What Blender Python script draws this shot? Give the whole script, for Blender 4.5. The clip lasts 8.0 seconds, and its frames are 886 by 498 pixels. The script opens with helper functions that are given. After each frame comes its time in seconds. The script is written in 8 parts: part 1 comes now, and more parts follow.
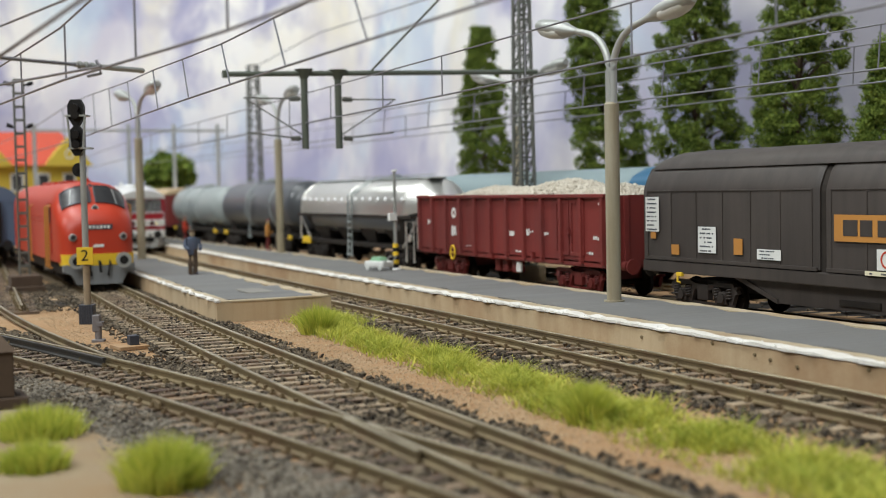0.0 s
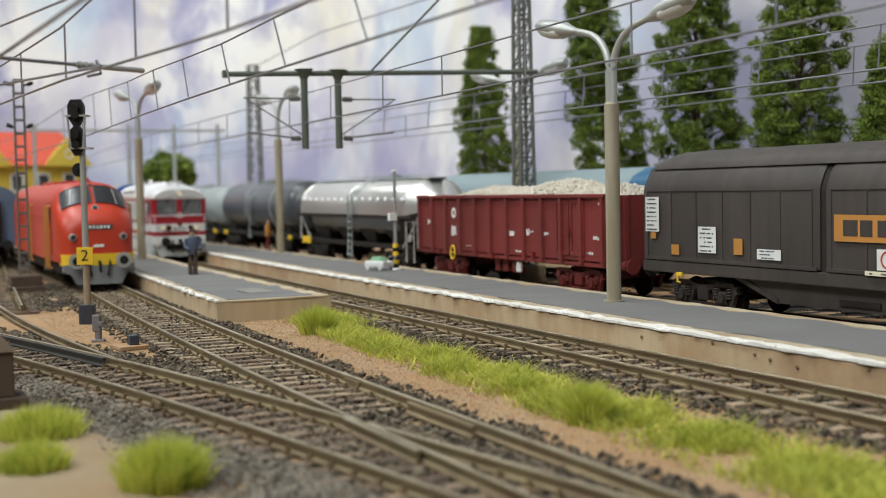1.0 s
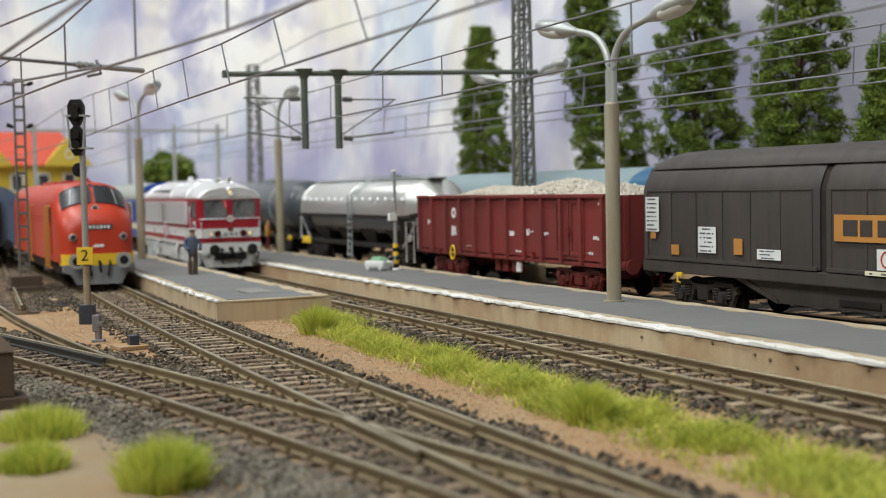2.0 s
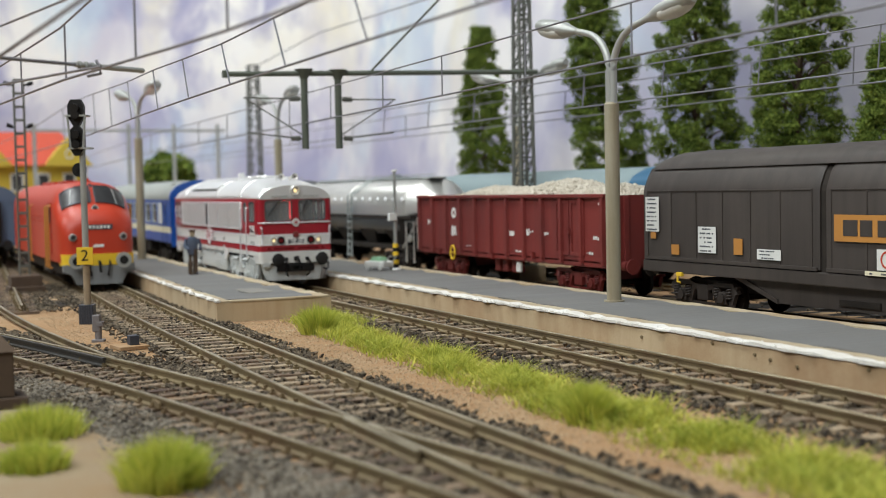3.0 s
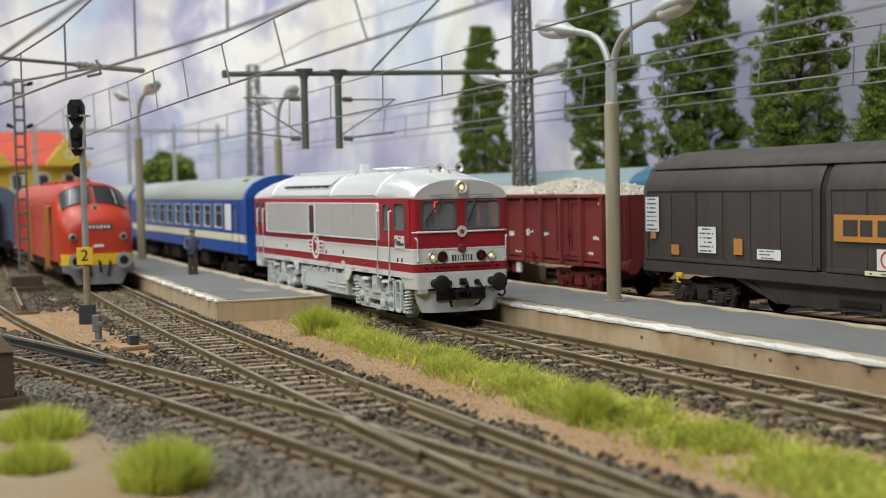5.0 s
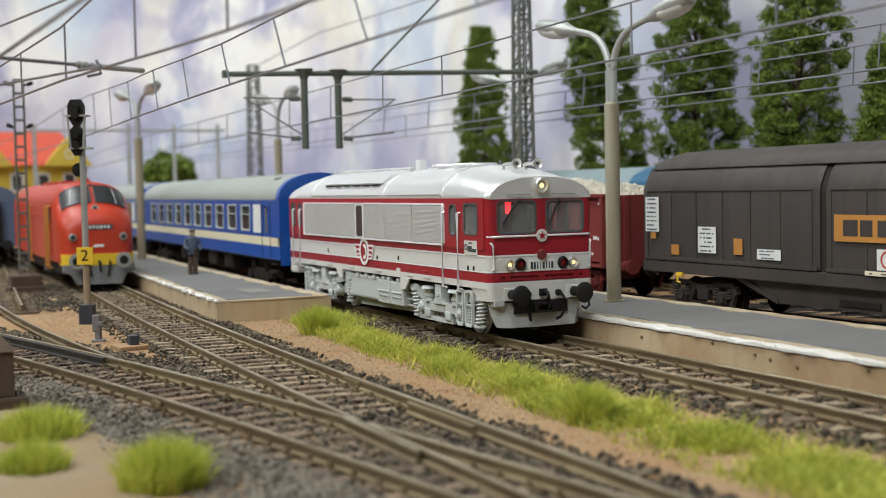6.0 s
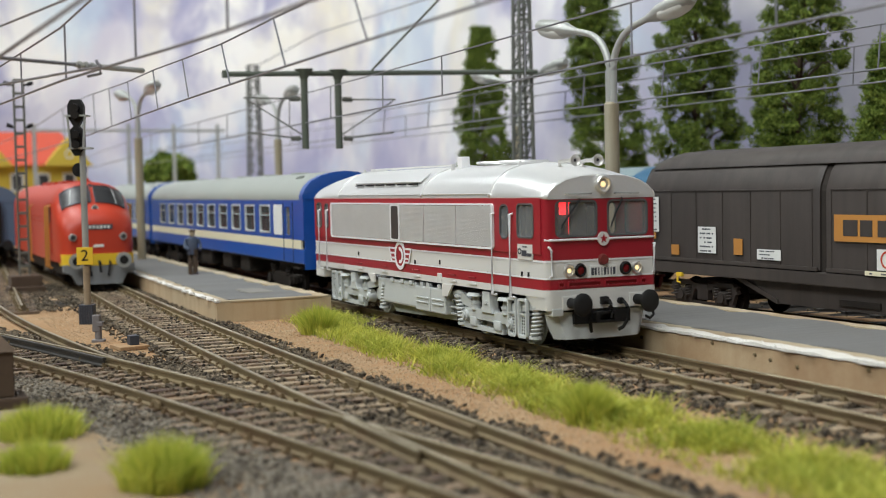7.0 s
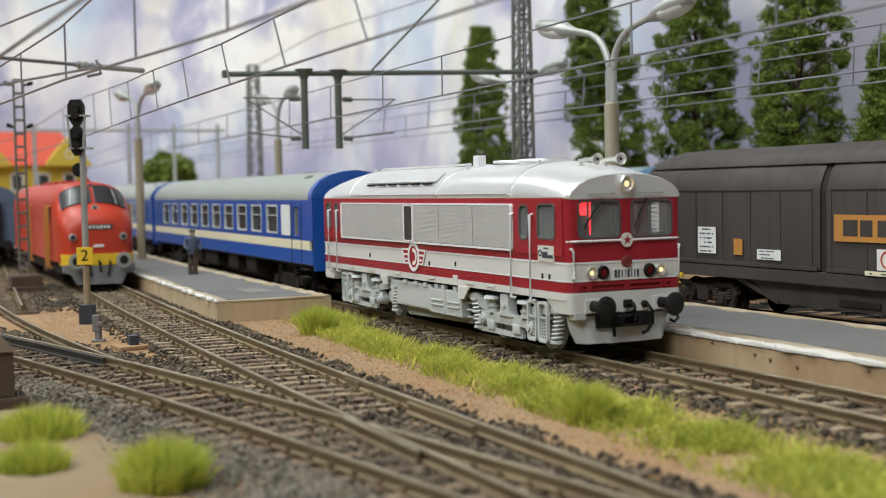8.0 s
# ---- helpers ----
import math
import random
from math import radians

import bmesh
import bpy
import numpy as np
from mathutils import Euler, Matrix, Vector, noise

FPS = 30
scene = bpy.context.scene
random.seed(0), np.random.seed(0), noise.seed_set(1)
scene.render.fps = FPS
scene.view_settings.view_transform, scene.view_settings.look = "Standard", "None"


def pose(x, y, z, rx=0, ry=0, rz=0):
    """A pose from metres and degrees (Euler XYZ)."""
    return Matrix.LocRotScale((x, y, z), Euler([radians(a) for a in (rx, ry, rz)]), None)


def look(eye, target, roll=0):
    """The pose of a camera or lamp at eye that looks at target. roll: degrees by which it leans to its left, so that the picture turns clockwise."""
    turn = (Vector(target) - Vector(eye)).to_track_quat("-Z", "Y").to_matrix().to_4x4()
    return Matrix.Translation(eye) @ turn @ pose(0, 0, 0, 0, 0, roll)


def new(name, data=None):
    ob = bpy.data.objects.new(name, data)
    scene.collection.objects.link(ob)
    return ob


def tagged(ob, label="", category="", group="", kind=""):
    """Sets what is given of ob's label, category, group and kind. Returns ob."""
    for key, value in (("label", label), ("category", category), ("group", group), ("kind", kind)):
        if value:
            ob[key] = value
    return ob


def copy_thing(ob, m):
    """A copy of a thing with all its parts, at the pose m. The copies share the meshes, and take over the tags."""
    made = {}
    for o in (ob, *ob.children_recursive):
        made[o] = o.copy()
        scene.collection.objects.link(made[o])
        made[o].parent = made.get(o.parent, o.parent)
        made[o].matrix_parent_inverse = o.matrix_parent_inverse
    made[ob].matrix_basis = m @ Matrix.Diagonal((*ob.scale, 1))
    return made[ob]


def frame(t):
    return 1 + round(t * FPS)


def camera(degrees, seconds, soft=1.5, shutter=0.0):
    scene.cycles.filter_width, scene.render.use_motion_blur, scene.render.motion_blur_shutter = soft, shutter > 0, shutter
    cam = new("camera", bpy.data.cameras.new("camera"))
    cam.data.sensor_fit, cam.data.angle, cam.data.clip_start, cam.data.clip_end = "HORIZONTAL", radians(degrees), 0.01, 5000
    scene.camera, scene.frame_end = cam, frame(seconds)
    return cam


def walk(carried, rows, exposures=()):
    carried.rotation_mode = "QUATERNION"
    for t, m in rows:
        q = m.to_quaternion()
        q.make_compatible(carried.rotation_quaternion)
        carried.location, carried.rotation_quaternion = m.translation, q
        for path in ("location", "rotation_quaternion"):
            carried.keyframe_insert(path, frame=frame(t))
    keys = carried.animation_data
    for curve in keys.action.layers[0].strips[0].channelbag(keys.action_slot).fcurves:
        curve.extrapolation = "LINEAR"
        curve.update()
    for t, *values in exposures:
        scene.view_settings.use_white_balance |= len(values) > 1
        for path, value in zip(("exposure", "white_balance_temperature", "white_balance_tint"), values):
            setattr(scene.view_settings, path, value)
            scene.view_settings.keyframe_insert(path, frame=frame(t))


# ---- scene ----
# A model railway at 1:87. Lengths below are in metres of the prototype; U turns them into real metres.
# x runs along the main track (the train drives towards +x), y away from the viewer, z up from the rail heads.
U = 1 / 87.0
TAU = 2 * math.pi


def at(x, y, z, rz=0, rx=0, ry=0):
    return pose(x * U, y * U, z * U, rx, ry, rz)


cam = camera(39.04, 8.0, 0.95)
EYE = Vector((0, -14.44 * U, 3.5677 * U))
AIM = Vector((-0.90736, 0.42035, -math.tan(0.0484988)))
cam.data.dof.use_dof, cam.data.dof.focus_distance, cam.data.dof.aperture_fstop = True, 31.0 * U, 26.0
walk(cam, [(0, look(EYE, EYE + AIM, -1.143)), (8, look(EYE, EYE + AIM, -1.143))], [(0, 0.0), (8, 0.0)])

# ---- light: the hall's ceiling lamps over the layout, and two added fill lamps in front ----
world = bpy.data.worlds.new("hall")
world.use_nodes = True
world.node_tree.nodes["Background"].inputs[0].default_value = (0.93, 0.96, 1.0, 1)
world.node_tree.nodes["Background"].inputs[1].default_value = 0.46
scene.world = world


def lamp(name, eye, target, size, size_y, watts, colour=(0.95, 1.0, 1.0)):
    data = bpy.data.lights.new(name, "AREA")
    data.shape, data.size, data.size_y, data.energy, data.color = "RECTANGLE", size, size_y, watts, colour
    new(name, data).matrix_world = look(eye, target)


for k in range(4):
    lamp("hall_light", (-1.9 + 0.75 * k, -0.35, 1.3), (-1.9 + 0.75 * k, 0.0, 0), 0.6, 0.2, (4.4, 6.0, 7.4, 6.6)[k])
# unseen fill lamps in front, added to brighten the trains' sides and ends
for k in range(2):
    lamp("hall_light", (-0.9 + 1.55 * k, -1.5 + 0.2 * k, 1.45 - 0.1 * k), (-0.7 + 0.45 * k, 0.0, 0), 0.9, 0.5, 16.6 + 1.7 * k, (0.95, 1.0, 1.0))


# ---- materials ----
def mat(name, a, b=None, rough=0.6, metal=0.0, size=2.0, bump=0.2, grain=0.35, spec=0.5, dirt=None, dirt_amount=0.0, coat=0.0, streak=None, streak_amount=0.5, vary=0.12):
    """Paint or stone that varies between the colours a and b, with blotches of `size` mm, fine grain, relief and dirt."""
    m = bpy.data.materials.new(name)
    m.use_nodes = True
    nt = m.node_tree
    n, lk = nt.nodes, nt.links
    bs = n["Principled BSDF"]
    b = b or tuple(c * 0.8 for c in a)
    tc = n.new("ShaderNodeTexCoord")
    big = n.new("ShaderNodeTexNoise")
    big.inputs["Scale"].default_value = 1000 / size / 2
    big.inputs["Detail"].default_value = 5
    fine = n.new("ShaderNodeTexNoise")
    fine.inputs["Scale"].default_value = 2600
    fine.inputs["Detail"].default_value = 3
    lk.new(tc.outputs["Object"], big.inputs["Vector"])
    lk.new(tc.outputs["Object"], fine.inputs["Vector"])
    info = n.new("ShaderNodeObjectInfo")
    ramp = n.new("ShaderNodeMapRange")
    ramp.inputs["From Min"].default_value, ramp.inputs["From Max"].default_value = 0.32, 0.68
    add = n.new("ShaderNodeMath")
    add.operation = "MULTIPLY_ADD"
    add.inputs[1].default_value = vary
    lk.new(info.outputs["Random"], add.inputs[0])
    mixf = n.new("ShaderNodeMix")
    mixf.inputs["Factor"].default_value = grain
    lk.new(big.outputs[0], mixf.inputs["A"])
    lk.new(fine.outputs[0], mixf.inputs["B"])
    sub = n.new("ShaderNodeMath")
    sub.operation = "SUBTRACT"
    sub.inputs[1].default_value = vary / 2
    lk.new(mixf.outputs[0], sub.inputs[0])
    lk.new(sub.outputs[0], add.inputs[2])
    lk.new(add.outputs[0], ramp.inputs["Value"])
    mx = n.new("ShaderNodeMix")
    mx.data_type = "RGBA"
    mx.inputs[6].default_value, mx.inputs[7].default_value = (*a, 1), (*b, 1)
    lk.new(ramp.outputs[0], mx.inputs[0])
    col = mx.outputs[2]
    if dirt:
        dn = n.new("ShaderNodeTexNoise")
        dn.inputs["Scale"].default_value = 1000 / (size * 4)
        dn.inputs["Detail"].default_value = 8
        dn.inputs["Roughness"].default_value = 0.7
        lk.new(tc.outputs["Object"], dn.inputs["Vector"])
        dr = n.new("ShaderNodeMapRange")
        dr.inputs["From Min"].default_value, dr.inputs["From Max"].default_value = 0.48, 0.72
        dr.inputs["To Max"].default_value = dirt_amount
        lk.new(dn.outputs[0], dr.inputs["Value"])
        dm = n.new("ShaderNodeMix")
        dm.data_type = "RGBA"
        dm.inputs[7].default_value = (*dirt, 1)
        lk.new(dr.outputs[0], dm.inputs[0])
        lk.new(col, dm.inputs[6])
        col = dm.outputs[2]
    if streak:
        # run-down grime: noise drawn out along the height
        sm = n.new("ShaderNodeMapping")
        sm.inputs["Scale"].default_value = (1.0, 1.0, 0.07)
        sn = n.new("ShaderNodeTexNoise")
        sn.inputs["Scale"].default_value, sn.inputs["Detail"].default_value = 260, 6
        lk.new(tc.outputs["Object"], sm.inputs[0])
        lk.new(sm.outputs[0], sn.inputs["Vector"])
        sr = n.new("ShaderNodeMapRange")
        sr.inputs["From Min"].default_value, sr.inputs["From Max"].default_value = 0.42, 0.7
        sr.inputs["To Max"].default_value = streak_amount
        lk.new(sn.outputs[0], sr.inputs["Value"])
        sx = n.new("ShaderNodeMix")
        sx.data_type = "RGBA"
        sx.inputs[7].default_value = (*streak, 1)
        lk.new(sr.outputs[0], sx.inputs[0])
        lk.new(col, sx.inputs[6])
        col = sx.outputs[2]
    lk.new(col, bs.inputs["Base Color"])
    bs.inputs["Roughness"].default_value, bs.inputs["Metallic"].default_value = rough, metal
    bs.inputs["Specular IOR Level"].default_value = spec
    bs.inputs["Coat Weight"].default_value = coat
    if bump:
        bp = n.new("ShaderNodeBump")
        bp.inputs["Strength"].default_value, bp.inputs["Distance"].default_value = bump, 0.0004
        lk.new(mixf.outputs[0], bp.inputs["Height"])
        lk.new(bp.outputs[0], bs.inputs["Normal"])
    return m


def glow(name, colour, strength):
    m = bpy.data.materials.new(name)
    m.use_nodes = True
    bs = m.node_tree.nodes["Principled BSDF"]
    bs.inputs["Base Color"].default_value = (*colour, 1)
    bs.inputs["Emission Color"].default_value = (*colour, 1)
    bs.inputs["Emission Strength"].default_value = strength
    return m


def glass(name, colour, alpha=0.35):
    m = bpy.data.materials.new(name)
    m.use_nodes = True
    bs = m.node_tree.nodes["Principled BSDF"]
    bs.inputs["Base Color"].default_value = (*colour, 1)
    bs.inputs["Roughness"].default_value = 0.08
    bs.inputs["Alpha"].default_value = alpha
    return m


M_rail = mat("rail_side_rust", (0.225, 0.168, 0.085), (0.095, 0.066, 0.035), 0.7, 0.15, 7, 0.4, dirt=(0.16, 0.085, 0.04), dirt_amount=0.7)
M_railtop = mat("rail_head_steel", (0.42, 0.36, 0.24), (0.20, 0.165, 0.105), 0.38, 0.45, 9, 0.1, dirt=(0.16, 0.115, 0.065), dirt_amount=0.8)
M_sleeper = mat("weathered_sleeper", (0.235, 0.165, 0.105), (0.075, 0.046, 0.034), 0.85, 0, 2.5, 0.6, vary=0.35)
M_sleeper2 = mat("dusty_sleeper", (0.33, 0.25, 0.16), (0.135, 0.088, 0.058), 0.85, 0, 2.5, 0.6, vary=0.35)
M_ballast = mat("ballast_bed_stone", (0.125, 0.095, 0.062), (0.045, 0.035, 0.025), 0.9, 0, 2.0, 1.0, dirt=(0.15, 0.10, 0.06), dirt_amount=0.6)
M_sand = mat("pale_sand", (0.37, 0.305, 0.205), (0.26, 0.20, 0.125), 0.95, 0, 14, 1.0, 0.5, 0.2, (0.29, 0.185, 0.10), 0.9)
M_ground = mat("sandy_soil", (0.42, 0.272, 0.15), (0.30, 0.165, 0.078), 0.95, 0, 16, 1.0, 0.55, 0.2, (0.46, 0.36, 0.235), 0.9)
M_paved = mat("platform_asphalt", (0.165, 0.162, 0.157), (0.125, 0.122, 0.118), 0.8, 0, 14, 0.25, 0.4, dirt=(0.21, 0.20, 0.18), dirt_amount=0.5)
M_kerb = mat("platform_concrete", (0.59, 0.465, 0.30), (0.46, 0.33, 0.19), 0.8, 0, 20, 0.4, 0.25, dirt=(0.30, 0.155, 0.07), dirt_amount=0.85, streak=(0.33, 0.19, 0.095), streak_amount=0.3)
M_kerbtop = mat("platform_edge_stone", (0.50, 0.425, 0.295), (0.36, 0.275, 0.17), 0.8, 0, 10, 0.5, dirt=(0.28, 0.18, 0.09), dirt_amount=0.7)
M_white = mat("chalky_white_line", (0.84, 0.82, 0.78), (0.70, 0.66, 0.59), 0.85, 0, 5, 1.2, 0.5, dirt=(0.55, 0.47, 0.36), dirt_amount=0.35)
M_black = mat("black_plastic", (0.010, 0.010, 0.011), (0.018, 0.017, 0.016), 0.6, 0, 4, 0.1, spec=0.25)
# underframe soot; also darkens the yard and siding beds, for shade lying there
M_under = mat("sooty_underframe_and_shaded_bed", (0.020, 0.017, 0.015), (0.036, 0.029, 0.024), 0.75, 0, 3, 0.3, spec=0.2)
M_red = mat("orange_red_enamel", (0.50, 0.046, 0.017), (0.44, 0.038, 0.015), 0.42, 0, 30, 0.05)
M_maroon = mat("crimson_enamel", (0.34, 0.016, 0.028), (0.31, 0.014, 0.024), 0.32, 0, 40, 0.03)
M_silver = mat("silver_roof_paint", (0.86, 0.86, 0.85), (0.79, 0.79, 0.78), 0.3, 0.5, 40, 0.04)
M_cream = mat("light_grey_band", (0.68, 0.67, 0.64), (0.62, 0.61, 0.58), 0.4, 0, 40, 0.03)
M_lgrey = mat("pale_grey_bogie", (0.55, 0.57, 0.56), (0.47, 0.49, 0.48), 0.5, 0, 12, 0.08)
M_grille = mat("silver_grille", (0.72, 0.72, 0.71), (0.52, 0.52, 0.51), 0.45, 0.25, 3, 0.35, 0.8)
M_trim = mat("bright_white_trim", (0.83, 0.83, 0.84), (0.78, 0.78, 0.79), 0.35, 0, 20, 0.02)
M_blue = mat("ultramarine_enamel", (0.010, 0.088, 0.40), (0.009, 0.074, 0.34), 0.3, 0, 40, 0.03)
M_coachroof = mat("grey_coach_roof", (0.35, 0.37, 0.34), (0.29, 0.31, 0.285), 0.55, 0, 30, 0.05)
M_ivory = mat("ivory_band", (0.78, 0.72, 0.52), (0.72, 0.66, 0.47), 0.45, 0, 30, 0.03)
M_wagon = mat("oxide_red_wagon", (0.20, 0.027, 0.022), (0.15, 0.021, 0.018), 0.55, 0, 14, 0.12, dirt=(0.13, 0.03, 0.025), dirt_amount=0.5, streak=(0.10, 0.02, 0.02), streak_amount=0.45)
M_grey = mat("weathered_grey_brown", (0.058, 0.046, 0.040), (0.040, 0.032, 0.028), 0.6, 0, 20, 0.15, dirt=(0.088, 0.070, 0.058), dirt_amount=0.6, streak=(0.028, 0.022, 0.019), streak_amount=0.65)
M_gravel = mat("pale_gravel_load", (0.66, 0.61, 0.52), (0.46, 0.41, 0.33), 0.9, 0, 2, 0.6)
M_chrome = mat("polished_silver", (0.84, 0.83, 0.79), (0.74, 0.73, 0.69), 0.36, 0.85, 30, 0.03)
M_tank = mat("grey_tank_paint", (0.095, 0.10, 0.11), (0.075, 0.08, 0.088), 0.3, 0, 40, 0.04)
M_tank2 = mat("pale_tank_paint", (0.33, 0.36, 0.355), (0.27, 0.30, 0.295), 0.38, 0, 40, 0.04)
M_green = mat("dark_green_tank", (0.035, 0.075, 0.04), (0.028, 0.06, 0.032), 0.45, 0, 40, 0.04)
M_teal = mat("pale_teal_roof", (0.25, 0.32, 0.33), (0.20, 0.26, 0.27), 0.6, 0, 30, 0.1)
M_dkblue = mat("petrol_blue", (0.012, 0.11, 0.22), (0.010, 0.09, 0.18), 0.4, 0, 30, 0.03)
M_post = mat("grimy_concrete_post", (0.37, 0.335, 0.25), (0.28, 0.24, 0.155), 0.75, 0, 16, 0.3, 0.3, dirt=(0.43, 0.41, 0.34), dirt_amount=0.7, streak=(0.21, 0.145, 0.065), streak_amount=0.65)
M_steel = mat("galvanised_steel", (0.46, 0.47, 0.45), (0.36, 0.37, 0.35), 0.45, 0.4, 6, 0.1)
M_lens = mat("frosted_lamp_glass", (0.72, 0.73, 0.70), (0.62, 0.63, 0.60), 0.25, 0, 6, 0.05)
M_wire = mat("nickel_wire", (0.25, 0.25, 0.27), (0.17, 0.17, 0.19), 0.45, 0.4, 8, 0.05)
M_mast = mat("dark_lattice_steel", (0.17, 0.175, 0.155), (0.11, 0.115, 0.10), 0.6, 0.2, 6, 0.2)
M_greenmast = mat("olive_gantry_steel", (0.13, 0.15, 0.12), (0.10, 0.115, 0.09), 0.55, 0.2, 8, 0.15)
M_yellow = mat("signal_yellow", (0.80, 0.53, 0.03), (0.74, 0.48, 0.025), 0.5, 0, 12, 0.05)
M_orange = mat("faded_orange_patch", (0.52, 0.235, 0.05), (0.44, 0.19, 0.04), 0.6, 0, 8, 0.08)
M_label = mat("white_decal", (0.76, 0.76, 0.73), (0.66, 0.66, 0.63), 0.6, 0, 6, 0.03)
M_dark = mat("dark_glazing", (0.03, 0.03, 0.033), (0.045, 0.044, 0.045), 0.28, 0, 20, 0.0)
M_inner = mat("cab_interior", (0.16, 0.13, 0.11), (0.10, 0.085, 0.075), 0.7, 0, 6, 0.1)
M_glass = glass("window_glass", (0.52, 0.54, 0.54), 0.16)
M_lamp = glow("warm_headlight", (1.0, 0.76, 0.36), 1.2)
M_tail = mat("red_lamp_glass", (0.20, 0.01, 0.012), (0.12, 0.008, 0.01), 0.15, 0, 10, 0.0)
M_led = glow("red_cab_led", (1.0, 0.03, 0.04), 1.8)
M_num = mat("number_plate", (0.05, 0.055, 0.07), (0.04, 0.045, 0.06), 0.5, 0, 10, 0.0)
# black plastic of the guard rail; also siding sleepers, darkened for shade
M_black_shade = mat("blackened_plastic_and_shaded_sleeper", (0.045, 0.042, 0.038), (0.025, 0.023, 0.021), 0.45, 0, 6, 0.2)
M_rubber = mat("grey_window_rubber", (0.10, 0.10, 0.10), (0.07, 0.07, 0.07), 0.6, 0, 10, 0.05)
M_clear = glass("clear_coach_glass", (0.30, 0.33, 0.33), 0.12)
M_trunk = mat("tree_bark", (0.10, 0.065, 0.04), (0.07, 0.045, 0.03), 0.9, 0, 4, 0.6)
M_yhouse = mat("yellow_plaster", (0.58, 0.43, 0.05), (0.50, 0.36, 0.045), 0.8, 0, 10, 0.2)
M_tiles = mat("orange_red_tiles", (0.62, 0.085, 0.04), (0.52, 0.07, 0.035), 0.7, 0, 6, 0.3)
M_room = mat("hall_wall", (0.12, 0.12, 0.12), (0.10, 0.10, 0.10), 0.9, 0, 200, 0.05)


def grass_mat(name, a, b, through_light=0.35, rough=0.65, lo=0.2, hi=0.8):
    """Fibres of many greens, each blade with its own; light shines through a little."""
    m = bpy.data.materials.new(name)
    m.use_nodes = True
    n, lk = m.node_tree.nodes, m.node_tree.links
    geo = n.new("ShaderNodeNewGeometry")
    tc = n.new("ShaderNodeTexCoord")
    patch = n.new("ShaderNodeTexNoise")
    patch.inputs["Scale"].default_value = 55
    lk.new(tc.outputs["Object"], patch.inputs["Vector"])
    mean = n.new("ShaderNodeMix")
    mean.inputs["Factor"].default_value = 0.45
    lk.new(geo.outputs["Random Per Island"], mean.inputs["A"])
    lk.new(patch.outputs[0], mean.inputs["B"])
    ramp = n.new("ShaderNodeMapRange")
    ramp.inputs["From Min"].default_value, ramp.inputs["From Max"].default_value = lo, hi
    lk.new(mean.outputs[0], ramp.inputs["Value"])
    mx = n.new("ShaderNodeMix")
    mx.data_type = "RGBA"
    mx.inputs[6].default_value, mx.inputs[7].default_value = (*a, 1), (*b, 1)
    lk.new(ramp.outputs[0], mx.inputs[0])
    bs = n["Principled BSDF"]
    bs.inputs["Roughness"].default_value = rough
    bs.inputs["Specular IOR Level"].default_value = 0.25
    lk.new(mx.outputs[2], bs.inputs["Base Color"])
    tl = n.new("ShaderNodeBsdfTranslucent")
    lk.new(mx.outputs[2], tl.inputs[0])
    ms = n.new("ShaderNodeMixShader")
    ms.inputs[0].default_value = through_light
    lk.new(bs.outputs[0], ms.inputs[1])
    lk.new(tl.outputs[0], ms.inputs[2])
    lk.new(ms.outputs[0], n["Material Output"].inputs[0])
    return m


M_grass = grass_mat("static_grass", (0.74, 0.70, 0.14), (0.24, 0.31, 0.035))
M_tuft = grass_mat("bright_tuft", (0.74, 0.72, 0.15), (0.33, 0.42, 0.055))
M_straw = grass_mat("straw_fibre", (0.78, 0.62, 0.36), (0.42, 0.29, 0.12))
M_leaf = grass_mat("foam_foliage", (0.255, 0.325, 0.058), (0.034, 0.072, 0.010), 0.06, 0.9)
M_fine = grass_mat("fine_grey_stone", (0.30, 0.265, 0.21), (0.075, 0.062, 0.05), 0.0, 0.9)
M_stone = grass_mat("crushed_stone", (0.23, 0.182, 0.125), (0.028, 0.022, 0.017), 0.0, 0.9, 0.15, 0.75)
M_grain = grass_mat("sand_grain", (0.62, 0.50, 0.34), (0.22, 0.125, 0.06), 0.0, 0.95)


